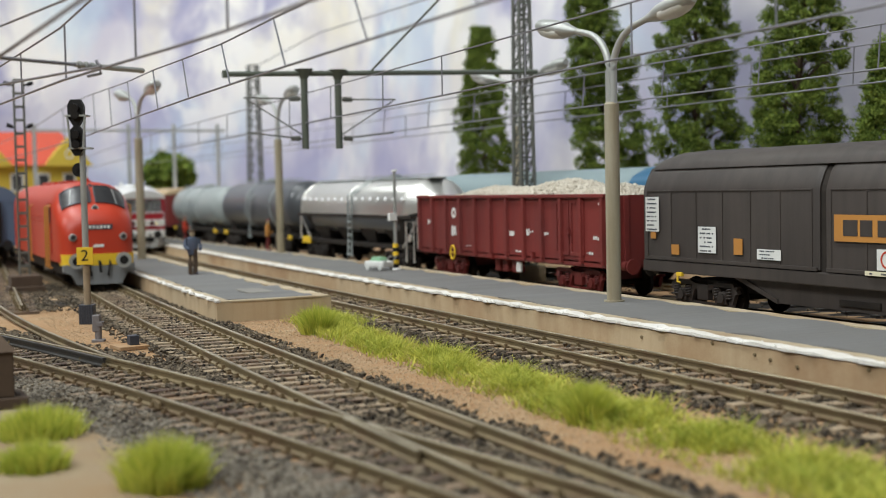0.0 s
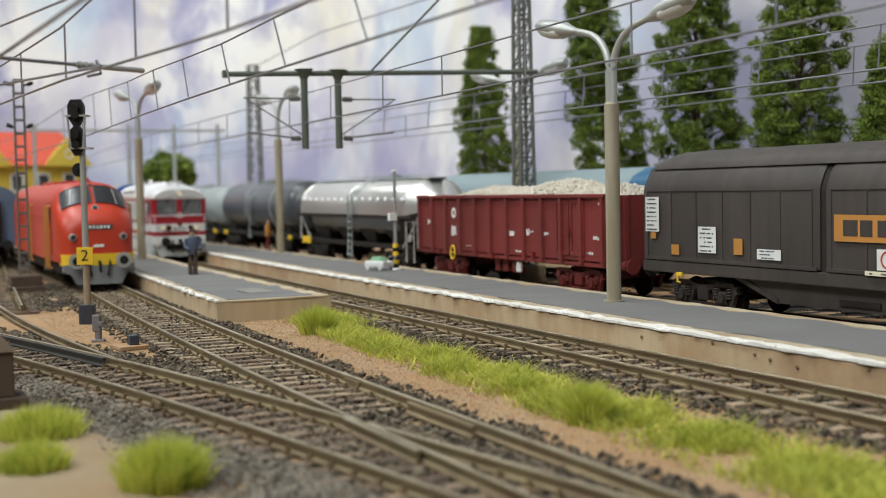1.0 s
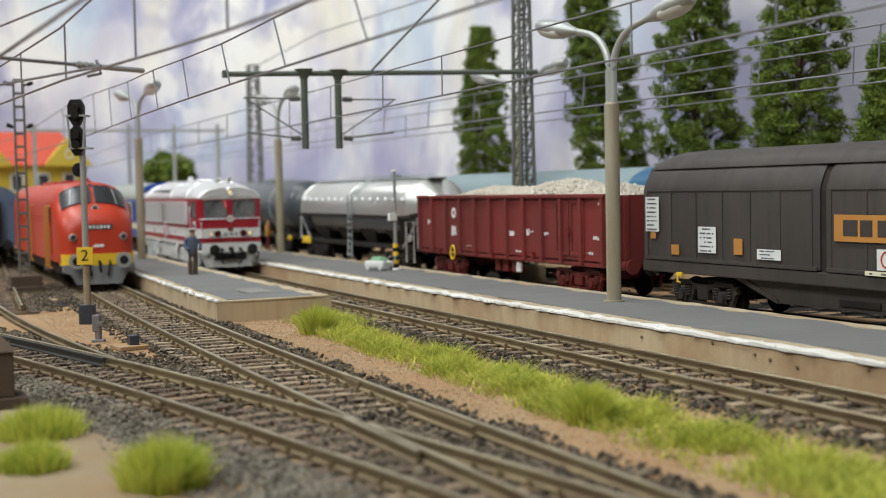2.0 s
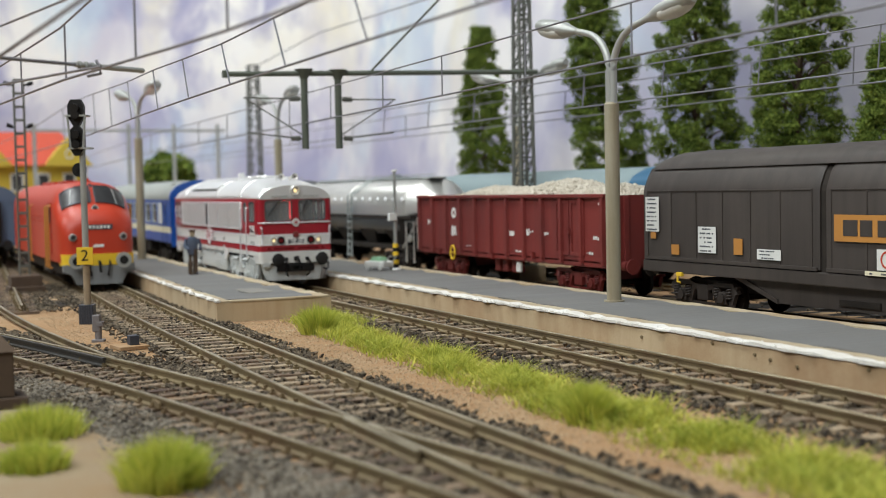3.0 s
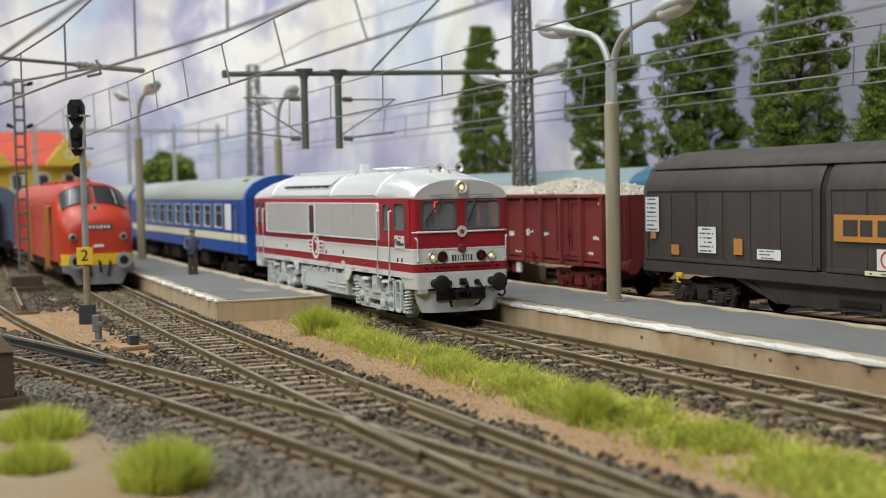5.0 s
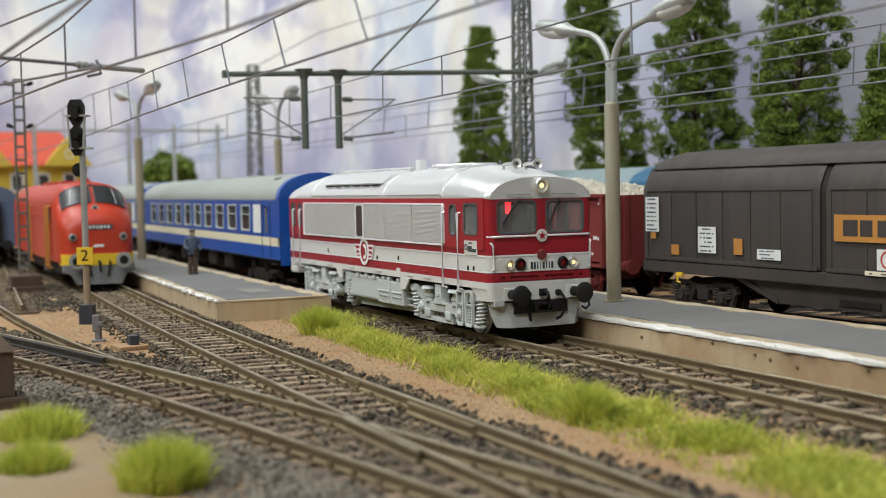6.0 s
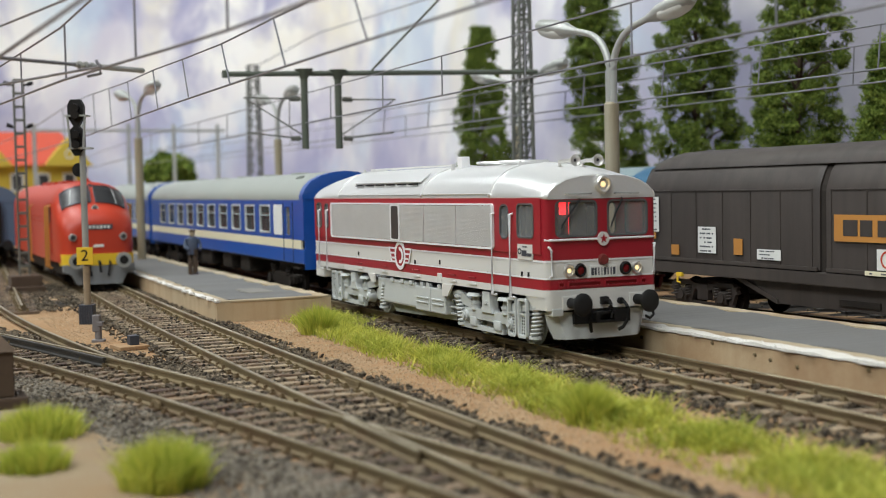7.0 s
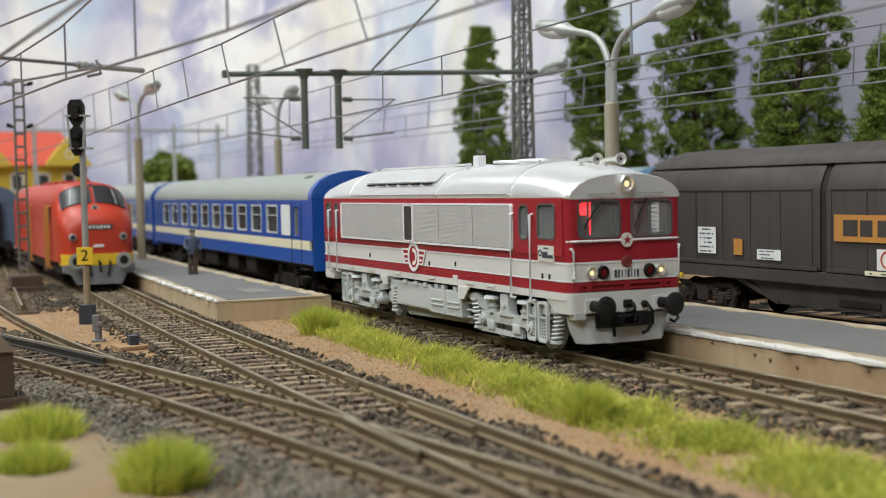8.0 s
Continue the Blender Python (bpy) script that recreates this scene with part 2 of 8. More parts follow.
def sky_board():
    """A hand-painted backdrop: cream and white clouds with lavender and pale blue patches."""
    m = bpy.data.materials.new("painted_sky")
    m.use_nodes = True
    n, lk = m.node_tree.nodes, m.node_tree.links
    bs = n["Principled BSDF"]
    tc = n.new("ShaderNodeTexCoord")
    mp = n.new("ShaderNodeMapping")
    mp.inputs["Scale"].default_value = (0.8, 0.8, 0.7)
    lk.new(tc.outputs["Object"], mp.inputs[0])
    col = None
    base = (0.88, 0.87, 0.85)
    for k, (tint, sc, lo, hi, amt) in enumerate((((0.60, 0.58, 0.69), 8, 0.46, 0.60, 0.9), ((0.36, 0.36, 0.55), 11, 0.50, 0.62, 0.9),
                                                 ((0.56, 0.70, 0.82), 10, 0.52, 0.64, 0.6), ((0.84, 0.80, 0.68), 7, 0.50, 0.68, 0.9), ((0.86, 0.86, 0.86), 21, 0.56, 0.66, 0.8))):
        no = n.new("ShaderNodeTexNoise")
        no.inputs["Scale"].default_value, no.inputs["Detail"].default_value = sc, 4
        no.inputs["Distortion"].default_value = 0.4
        off = n.new("ShaderNodeMapping")
        off.inputs["Location"].default_value = (k * 3.7, k * 1.9, k * 5.1)
        lk.new(mp.outputs[0], off.inputs[0])
        lk.new(off.outputs[0], no.inputs["Vector"])
        r = n.new("ShaderNodeMapRange")
        r.inputs["From Min"].default_value, r.inputs["From Max"].default_value, r.inputs["To Max"].default_value = lo, hi, amt
        lk.new(no.outputs[0], r.inputs["Value"])
        mx = n.new("ShaderNodeMix")
        mx.data_type = "RGBA"
        mx.inputs[7].default_value = (*tint, 1)
        lk.new(r.outputs[0], mx.inputs[0])
        if col is None:
            mx.inputs[6].default_value = (*base, 1)
        else:
            lk.new(col, mx.inputs[6])
        col = mx.outputs[2]
    # the painted haze of the horizon: bluer low down
    sep = n.new("ShaderNodeSeparateXYZ")
    lk.new(tc.outputs["Object"], sep.inputs[0])
    r = n.new("ShaderNodeMapRange")
    r.inputs["From Min"].default_value, r.inputs["From Max"].default_value = 0.19, 0.06
    r.inputs["To Max"].default_value = 0.85
    lk.new(sep.outputs["Z"], r.inputs["Value"])
    gap = n.new("ShaderNodeTexNoise")
    gap.inputs["Scale"].default_value, gap.inputs["Detail"].default_value = 9, 4
    lk.new(tc.outputs["Object"], gap.inputs["Vector"])
    open_sky = n.new("ShaderNodeMapRange")
    open_sky.inputs["From Min"].default_value, open_sky.inputs["From Max"].default_value, open_sky.inputs["To Min"].default_value = 0.36, 0.58, 0.2
    lk.new(gap.outputs[0], open_sky.inputs["Value"])
    haze = n.new("ShaderNodeMath")
    haze.operation = "MULTIPLY"
    lk.new(r.outputs[0], haze.inputs[0])
    lk.new(open_sky.outputs[0], haze.inputs[1])
    mx = n.new("ShaderNodeMix")
    mx.data_type = "RGBA"
    mx.inputs[7].default_value = (0.36, 0.36, 0.54, 1)
    lk.new(haze.outputs[0], mx.inputs[0])
    lk.new(col, mx.inputs[6])
    col = mx.outputs[2]
    # darker grey towards the near end, in uneven patches
    along = n.new("ShaderNodeMapRange")
    along.inputs["From Min"].default_value, along.inputs["From Max"].default_value = -0.80, -0.40
    lk.new(sep.outputs["X"], along.inputs["Value"])
    mottle = n.new("ShaderNodeTexNoise")
    mottle.inputs["Scale"].default_value, mottle.inputs["Detail"].default_value = 7, 5
    lk.new(tc.outputs["Object"], mottle.inputs["Vector"])
    edge = n.new("ShaderNodeMapRange")
    edge.inputs["From Min"].default_value, edge.inputs["From Max"].default_value, edge.inputs["To Min"].default_value = 0.34, 0.56, 0.35
    lk.new(mottle.outputs[0], edge.inputs["Value"])
    both = n.new("ShaderNodeMath")
    both.operation = "MULTIPLY"
    lk.new(along.outputs[0], both.inputs[0])
    lk.new(edge.outputs[0], both.inputs[1])
    greyed = n.new("ShaderNodeMix")
    greyed.data_type = "RGBA"
    greyed.inputs[7].default_value = (0.20, 0.19, 0.225, 1)
    lk.new(both.outputs[0], greyed.inputs[0])
    lk.new(col, greyed.inputs[6])
    lk.new(greyed.outputs[2], bs.inputs["Base Color"])
    bs.inputs["Roughness"].default_value = 0.9
    return m


M_sky = sky_board()


# ---- mesh helpers, all in prototype metres ----
def mesh_of(name, bm, material, smooth=False):
    for v in bm.verts:
        v.co *= U
    bmesh.ops.recalc_face_normals(bm, faces=bm.faces)
    me = bpy.data.meshes.new(name)
    bm.to_mesh(me)
    bm.free()
    if smooth:
        me.polygons.foreach_set("use_smooth", [True] * len(me.polygons))
        me.set_sharp_from_angle(angle=radians(38))
    for m in material if isinstance(material, (list, tuple)) else [material]:
        me.materials.append(m)
    return me


def part(name, bm, material, parent=None, label="", smooth=False):
    ob = new(name, mesh_of(name, bm, material, smooth))
    if parent:
        ob.parent = parent
    return tagged(ob, label)


def thing(name, m, label, category, group="", kind=""):
    ob = new(name)
    ob.empty_display_size = 0.005
    ob.matrix_world = m
    return tagged(ob, label, category, group, kind)


def box(bm, x0, x1, y0, y1, z0, z1, bevel=0.0, m=None):
    r = bmesh.ops.create_cube(bm, size=1.0)
    vs = r["verts"]
    for v in vs:
        v.co = Vector(((x0 + x1) / 2 + v.co.x * (x1 - x0), (y0 + y1) / 2 + v.co.y * (y1 - y0), (z0 + z1) / 2 + v.co.z * (z1 - z0)))
    if bevel:
        es = {e for v in vs for e in v.link_edges}
        r = bmesh.ops.bevel(bm, geom=list(es), offset=bevel, segments=2, affect="EDGES", profile=0.6)
        vs = list({v for f in r["faces"] for v in f.verts} | {v for v in vs if v.is_valid})
    if m is not None:
        bmesh.ops.transform(bm, matrix=m, verts=vs)
    return bm


def tube(bm, pts, r, sides=8, close=True, r1=None):
    """A round bar along the points; it tapers from r to r1."""
    pts = [Vector(p) for p in pts]
    r1 = r if r1 is None else r1
    rings = []
    for i, p in enumerate(pts):
        t = (pts[min(i + 1, len(pts) - 1)] - pts[max(i - 1, 0)]).normalized()
        a = t.cross(Vector((0, 0, 1)))
        if a.length < 0.05:
            a = t.cross(Vector((0, 1, 0)))
        a.normalize()
        b = t.cross(a)
        rr = r + (r1 - r) * i / max(1, len(pts) - 1)
        rings.append([bm.verts.new(p + (a * math.cos(TAU * k / sides) + b * math.sin(TAU * k / sides)) * rr) for k in range(sides)])
    for r0_, r1_ in zip(rings, rings[1:]):
        for k in range(sides):
            bm.faces.new((r0_[k], r0_[(k + 1) % sides], r1_[(k + 1) % sides], r1_[k]))
    if close:
        bm.faces.new(rings[0][::-1])
        bm.faces.new(rings[-1])
    return bm


def disc(bm, c, axis, r, depth, sides=20, r1=None):
    """A round boss: centre c of its back face, along axis."""
    c, axis = Vector(c), Vector(axis).normalized()
    return tube(bm, [c, c + axis * depth], r, sides, True, r1)


def loft(bm, sections, cap=True):
    """A skin through closed sections with equal numbers of points."""
    rings = [[bm.verts.new(p) for p in s] for s in sections]
    n = len(rings[0])
    for a, b in zip(rings, rings[1:]):
        for k in range(n):
            bm.faces.new((a[k], a[(k + 1) % n], b[(k + 1) % n], b[k]))
    if cap:
        bm.faces.new(rings[0][::-1])
        bm.faces.new(rings[-1])
    return bm


def prism(bm, outline, x0, x1):
    """An outline of (y, z) drawn out along x."""
    return loft(bm, [[(x0, y, z) for y, z in outline], [(x1, y, z) for y, z in outline]])


def slab(bm, outline, y0, y1):
    """An outline of (x, z) drawn out along y."""
    return loft(bm, [[(x, y0, z) for x, z in outline], [(x, y1, z) for x, z in outline]])


def rounded(x0, x1, z0, z1, r, n=4):
    out = []
    for cx, cz, a0 in ((x1 - r, z1 - r, 0), (x0 + r, z1 - r, 90), (x0 + r, z0 + r, 180), (x1 - r, z0 + r, 270)):
        for k in range(n + 1):
            a = radians(a0 + 90 * k / n)
            out.append((cx + r * math.cos(a), cz + r * math.sin(a)))
    return out


def ring(bm, outline, inner, y0, y1):
    """A frame between two outlines of (x, z), from y0 to y1."""
    n = len(outline)
    v = [[bm.verts.new((x, y, z)) for x, z in o] for o in (outline, inner) for y in (y0, y1)]
    for k in range(n):
        j = (k + 1) % n
        bm.faces.new((v[0][k], v[0][j], v[1][j], v[1][k]))
        bm.faces.new((v[2][k], v[2][j], v[3][j], v[3][k]))
        bm.faces.new((v[0][k], v[0][j], v[2][j], v[2][k]))
        bm.faces.new((v[1][k], v[1][j], v[3][j], v[3][k]))
    return bm


def bend(x, y=0.0):
    """The sideways sweep of the station's tracks and platforms beyond x = -30."""
    return y + (min(x + 30, 0) ** 2) / (2 * 895.0)


def bend_near(x, y=0.0):
    """The sweep of the near station track."""
    if x < -46:
        u = max(x, -64.0) + 46
        return y + 0.6036 - 0.0464 * u - 0.00129 * u * u
    return y + (min(x + 20, 0) ** 2) / (2 * 560.0)


def straight(x, y=0.0):
    return y


def ladder(x, y=0.0):
    """The far rail of the track that joins by the turnout."""
    return y - 7.15 + 0.16 * (x + 15.5) - 0.003 * (x + 15.5) ** 2


def span(x0, x1, step):
    n = max(1, round(abs(x1 - x0) / step))
    return [x0 + (x1 - x0) * k / n for k in range(n + 1)]


def text_mesh(name, body, size, m, material, parent, label="", depth=0.0):
    """Lettering with the built-in font; size is its letter height, m its place on the thing."""
    cu = bpy.data.curves.new(name, "FONT")
    cu.body, cu.size, cu.align_x, cu.align_y, cu.extrude = body, size * U * 1.42, "CENTER", "CENTER", depth * U
    tmp = bpy.data.objects.new(name, cu)
    me = bpy.data.meshes.new_from_object(tmp)
    bpy.data.objects.remove(tmp)
    bpy.data.curves.remove(cu)
    me.materials.clear()
    me.materials.append(material)
    ob = new(name, me)
    ob.parent = parent
    ob.matrix_local = m
    return tagged(ob, label)


# ---- the layout: board, backdrop, hall ----
GROUND = -0.27


def hills(x, y):
    """Small unevenness of the scenic ground."""
    p = Vector((x * 0.25, y * 0.25, 0))
    return GROUND + 0.05 * noise.noise(p) + 0.03 * noise.noise(p * 4)


def build_ground():
    bm = bmesh.new()
    xs, ys = span(-175, 30, 0.6), span(-40, 30, 0.6)
    grid = [[bm.verts.new((x, y, hills(x, y))) for y in ys] for x in xs]
    for a, b in zip(grid, grid[1:]):
        for k in range(len(ys) - 1):
            bm.faces.new((a[k], b[k], b[k + 1], a[k + 1]))
    tagged(part("ground", bm, M_ground, None, "sandy brown scenic ground of the model layout", True), category="ground", kind="structure")
    bm = bmesh.new()
    box(bm, -176, 31, -41, 31, -6, -0.6, 0.3)
    tagged(part("baseboard", bm, M_under, None, "dark timber baseboard under the layout"), category="baseboard", kind="structure")


def build_backdrop():
    bm = bmesh.new()
    path = [(40, 27)] + [(-110 - 30 * math.sin(radians(a)), -3 + 30 * math.cos(radians(a))) for a in range(0, 91, 9)] + [(-140, -40)]
    inner = [[bm.verts.new((x, y, z)) for x, y in path] for z in (-3, 45)]
    outer = [[bm.verts.new((x * 1.008, y + 1.2, z)) for x, y in path] for z in (-3, 45)]
    for k in range(len(path) - 1):
        bm.faces.new((inner[0][k], inner[0][k + 1], inner[1][k + 1], inner[1][k]))
        bm.faces.new((outer[0][k], outer[0][k + 1], outer[1][k + 1], outer[1][k]))
        bm.faces.new((inner[1][k], inner[1][k + 1], outer[1][k + 1], outer[1][k]))
    tagged(part("backdrop", bm, M_sky, None, "hand-painted cloudy sky backdrop in cream and lavender", True), category="backdrop", kind="structure")


def build_hall():
    """Plain hall round the layout."""
    for name, dims in (("wall_north", (-330, 230, 160, 165, -90, 160)), ("wall_south", (-330, 230, -165, -160, -90, 160)), ("wall_west", (-330, -325, -160, 160, -90, 160)),
                       ("wall_east", (225, 230, -160, 160, -90, 160)), ("floor", (-330, 230, -165, 165, -95, -90)), ("ceiling", (-330, 230, -165, 165, 160, 165))):
        bm = bmesh.new()
        box(bm, *dims)
        tagged(part(name, bm, M_room, None, "plain pale grey surface of the exhibition hall"), category=name.split("_")[0], kind="structure")


def rail_bar(name, fn, y, x0, x1, parent, label="", step=1.0, top=True, h=0.2):
    """One rail: foot, web and head, along the sweep fn."""
    prof = [(-0.075, -h), (0.075, -h), (0.075, -h + 0.03), (0.02, -h + 0.06), (0.02, -0.07), (0.042, -0.055), (0.042, -0.012), (0.03, 0.0), (-0.03, 0.0), (-0.042, -0.012), (-0.042, -0.055), (-0.02, -0.07), (-0.02, -h + 0.06), (-0.075, -h + 0.03)]
    bm = bmesh.new()
    secs = []
    for x in span(x0, x1, step):
        t = Vector((1, (fn(x + 0.05) - fn(x - 0.05)) / 0.1)).normalized()
        secs.append([(x - t.y * a, fn(x, y) + t.x * a, z) for a, z in prof])
    loft(bm, secs)
    for f in bm.faces:
        f.material_index = 1 if f.calc_center_median().z > -0.02 and f.normal.z ** 2 >= 0 else 0
    return part(name, bm, [M_rail, M_railtop], parent, label)


def sleeper_mesh(length, material):
    bm = bmesh.new()
    box(bm, -0.13, 0.13, -length / 2, length / 2, -0.36, -0.2, 0.018)
    for y in (-0.72, 0.72):
        for dy in (-0.12, 0.12):
            box(bm, -0.06, 0.06, y + dy - 0.055, y + dy + 0.055, -0.2, -0.15)
            box(bm, -0.03, 0.03, y + dy - 0.03, y + dy + 0.03, -0.15, -0.105)
    for f in bm.faces:
        f.material_index = 1 if f.calc_center_median().z > -0.199 else 0
    return mesh_of("sleeper", bm, [material, M_rail])


def build_track(label, fn, y, x0, x1, gauge=1.435, step=0.66, material=None, length=2.45, group="station tracks", seed=1, skip=None):
    tr = thing("railway_track", at(0, 0, 0), label, "railway track", group, "structure")
    for s in (-1, 1):
        rail_bar("rail", fn, y + s * gauge / 2, x0, x1, tr)
    rnd = random.Random(seed)
    me = sleeper_mesh(length, material or M_sleeper)
    for x in span(x0, x1, step):
        if skip and skip(x):
            continue
        ob = new("sleeper", me)
        ob.parent = tr
        a = math.degrees(math.atan((fn(x + 0.05) - fn(x - 0.05)) / 0.1))
        ob.matrix_local = at(x + rnd.uniform(-0.03, 0.03), fn(x, y) + rnd.uniform(-0.04, 0.04), rnd.uniform(-0.01, 0.01), a + rnd.uniform(-1.5, 1.5))
    return tr


def slab_strip(name, lo, hi, z0, z1, x0, x1, material, parent, label="", step=1.5, rough=0.0, seed=0, freq=1.7):
    """A long block between the curves lo(x) and hi(x), its edges a little uneven."""
    bm = bmesh.new()
    secs = []
    for x in span(x0, x1, step):
        w = [rough * noise.noise(Vector((x * freq, k * 9.1 + seed, 0))) for k in range(4)]
        secs.append([(x, lo(x) + w[0], z0), (x, hi(x), z0), (x, hi(x) + w[1], z1 + w[2] * 0.4), (x, lo(x) + w[0], z1 + w[3] * 0.4)])
    loft(bm, secs)
    return part(name, bm, material, parent, label)


def build_platform(label, lo, hi, x0, x1, white=0.34, tan=0.85, end=False):
    pf = thing("platform", at(0, 0, 0), label, "platform", "station platforms", "structure")
    Z = 0.36
    slab_strip("platform_wall", lo, hi, -0.4, Z - 0.05, x0, x1, M_kerb, pf, "stained concrete side wall")
    slab_strip("paving", lambda x: lo(x) + tan - 0.06, lambda x: hi(x) - 0.44, Z - 0.05, Z + 0.008, x0, x1 - (0.3 if end else 0), M_paved, pf, "grey asphalt paving", 0.3, 0.2, 3, 0.9)
    slab_strip("edge_stone", lambda x: lo(x) + 0.1, lambda x: lo(x) + tan - 0.02, Z - 0.05, Z + 0.004, x0, x1, M_kerbtop, pf, "worn stone edge", 0.5)
    slab_strip("edge_stone", lambda x: hi(x) - 0.46, lambda x: hi(x) - 0.005, Z - 0.05, Z + 0.012, x0, x1, M_kerbtop, pf, "worn stone edge", 0.25, 0.05, 7)
    slab_strip("safety_line", lambda x: lo(x) - 0.035, lambda x: lo(x) + white, Z - 0.02, Z + 0.03, x0, x1, M_white, pf, "crumbling white painted edge line", 0.08, 0.13, 11, 1.9)
    if end:
        bm = bmesh.new()
        box(bm, x1 - 0.3, x1 + 0.02, lo(x1) + 0.42, hi(x1) - 0.3, Z - 0.05, Z + 0.012, 0.02)
        part("end_stone", bm, M_kerbtop, pf, "worn stone edge across the end")
    return pf


def ballast_bed(fn, y, x0, x1, half, seed, material=None):
    """The glued bed of crushed stone under a track, with a ragged edge."""
    bm = bmesh.new()
    rows = []
    for x in span(x0, x1, 0.35):
        e = [0.35 * noise.noise(Vector((x * 0.9, seed + k * 7.3, 0))) for k in range(2)]
        row = []
        for d in (-half + e[0], -half * 0.8, -1.3, -0.66, 0, 0.66, 1.3, half * 0.8, half + e[1]):
            z = -0.275 + 0.03 * noise.noise(Vector((x * 3, d * 3, seed))) - (0.16 if abs(d) > half * 0.86 else 0)
            row.append(bm.verts.new((x, fn(x, y) + d, z)))
        rows.append(row)
    for a, b in zip(rows, rows[1:]):
        for k in range(len(a) - 1):
            bm.faces.new((a[k], b[k], b[k + 1], a[k + 1]))
    tagged(part("ballast_bed", bm, material or M_ballast, None, "dark grey-brown glued ballast bed", True), category="ballast bed", kind="structure")


def build_sand():
    """A pale trodden patch at the layout's edge."""
    bm = bmesh.new()
    rows = []
    for x in span(-24, -8, 0.4):
        e = 0.7 * noise.noise(Vector((x * 0.5, 3.3, 0)))
        top = -10.9 + 0.05 * (x + 16) + e
        rows.append([bm.verts.new((x, y, hills(x, y) + (0.03 if k else -0.03))) for k, y in enumerate((top, top - 0.25, top - 1.0, top - 2.0, top - 3.5, top - 6))])
    for a, b in zip(rows, rows[1:]):
        for k in range(5):
            bm.faces.new((a[k], b[k], b[k + 1], a[k + 1]))
    tagged(part("sand_path", bm, M_sand, None, "pale trodden sand at the layout edge", True), category="sand", kind="structure")


build_ground()
build_sand()
ballast_bed(bend, 0.0, -118, 5, 2.0, 1)
ballast_bed(bend_near, -6.8, -78, -8, 1.75, 2)
ballast_bed(ladder, -0.77, -42, -8, 2.1, 3)
# bed of the sidings, its colour darkened for the shade under the wagons
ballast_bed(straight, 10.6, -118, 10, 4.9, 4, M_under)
build_backdrop()
build_hall()
build_track("rusty main station track on weathered sleepers", bend, 0, -120, 6, step=0.8, material=M_sleeper2, seed=3)
build_track("near station track with dusty pale sleepers", bend_near, -6.8, -80, -8, 1.52, 0.62, M_sleeper2, 2.5, seed=4, skip=lambda x: x > -19.5)
build_track("diverging track running into the turnout", ladder, -0.765, -42, -8, 1.53, 0.62, M_sleeper, 2.9, seed=5)
left_line = lambda x, y=0.0: y - 10.45 - 0.075 * (x + 44)
# the yard bed is near black: shade is put into its colour
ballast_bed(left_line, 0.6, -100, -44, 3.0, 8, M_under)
build_track("dark yard track beyond the turnout", left_line, 0, -100, -43, seed=9, step=0.8)
# siding sleepers carry the wagons' shade in their dark colour
build_track("freight siding behind the platform", straight, 7.6, -120, 12, seed=6, step=1.0, material=M_black_shade)
build_track("rear siding below the backdrop", straight, 12.2, -120, 12, seed=7, step=1.2, material=M_black_shade)
near_edge = lambda x: bend_near(x, -5.32)
build_platform("low island platform with grey paving, ending in a concrete face", near_edge, lambda x: bend(x, -1.55), -72, -36.1, 0.14, 0.45, end=True)
long_platform = build_platform("long low platform with a crumbling white edge", lambda x: bend(x, 1.42), lambda x: min(bend(x, 5.62), 5.85), -118, 10)


for x, z in ((-21.04, 0.26), (-19.68, 0.17), (-19.22, 0.12), (-18.45, 0.07), (-16.60, 0.25), (-23.63, 0.12)):
    part("wall_knob", disc(bmesh.new(), (x, 1.43, z), (0, -1, 0), 0.05, 0.04, 10, 0.035), M_rail, long_platform, "small rusty knob on the wall", True)


# ---- catenary: stiff wire sections over each track ----
def wire_run(label, pts_low, pts_high, droppers, r=0.025, lean=0.0):
    """Contact wire, carrier and droppers of one track; the points are (x, y, z)."""
    ct = thing("catenary", at(0, 0, 0), label, "overhead wire", "catenary over the tracks")
    part("contact_wire", tube(bmesh.new(), pts_low, r, 7), M_wire, ct, "", True)
    if pts_high:
        part("carrier_wire", tube(bmesh.new(), pts_high, r * 0.85, 7), M_wire, ct, "", True)

    def along(pts, x):
        for a, b in zip(pts, pts[1:]):
            if min(a[0], b[0]) <= x <= max(a[0], b[0]):
                u = (x - a[0]) / (b[0] - a[0])
                return [a[k] + (b[k] - a[k]) * u for k in range(3)]
        return pts[-1]
    for x in droppers:
        part("dropper", tube(bmesh.new(), [along(pts_low, x), along(pts_high, x + lean)], r * 0.8, 6), M_wire, ct, "", True)
    return ct


def level(fn, y, x0, x1, z):
    return [(x, fn(x, y), z) for x in span(x0, x1, 6)]


def raised(pts, dy, dz):
    return [(x, y + dy, z + dz) for x, y, z in pts]


near = level(bend_near, -6.8, -95, -8, 6.03)
near_carrier = [(x, bend_near(x, -6.74), 6.03 + rise) for x, rise in ((-95, 1.2), (-75, 1.25), (-58, 1.7), (-52, 1.6), (-46.8, 1.43), (-42.2, 1.28), (-37.4, 1.21), (-33.2, 1.10), (-28.9, 1.02), (-24.6, 1.06), (-20, 1.09), (-14, 1.12), (-8, 1.2))]
wire_run("thin grey overhead wire above the near track", near, near_carrier, [-60, -55, -50.4, -45.9, -41.35, -36.55, -32.3, -28.0, -23.75, -19.3, -15.2, -11.5], lean=-0.9)
main = [(-120, 4.5, 6.0), (-80, 1.4, 6.0), (-46, 0.5, 6.06), (-31, 0.12, 6.12), (-21, -0.25, 6.16), (-14, -0.5, 6.18), (4, -1.0, 6.2)]
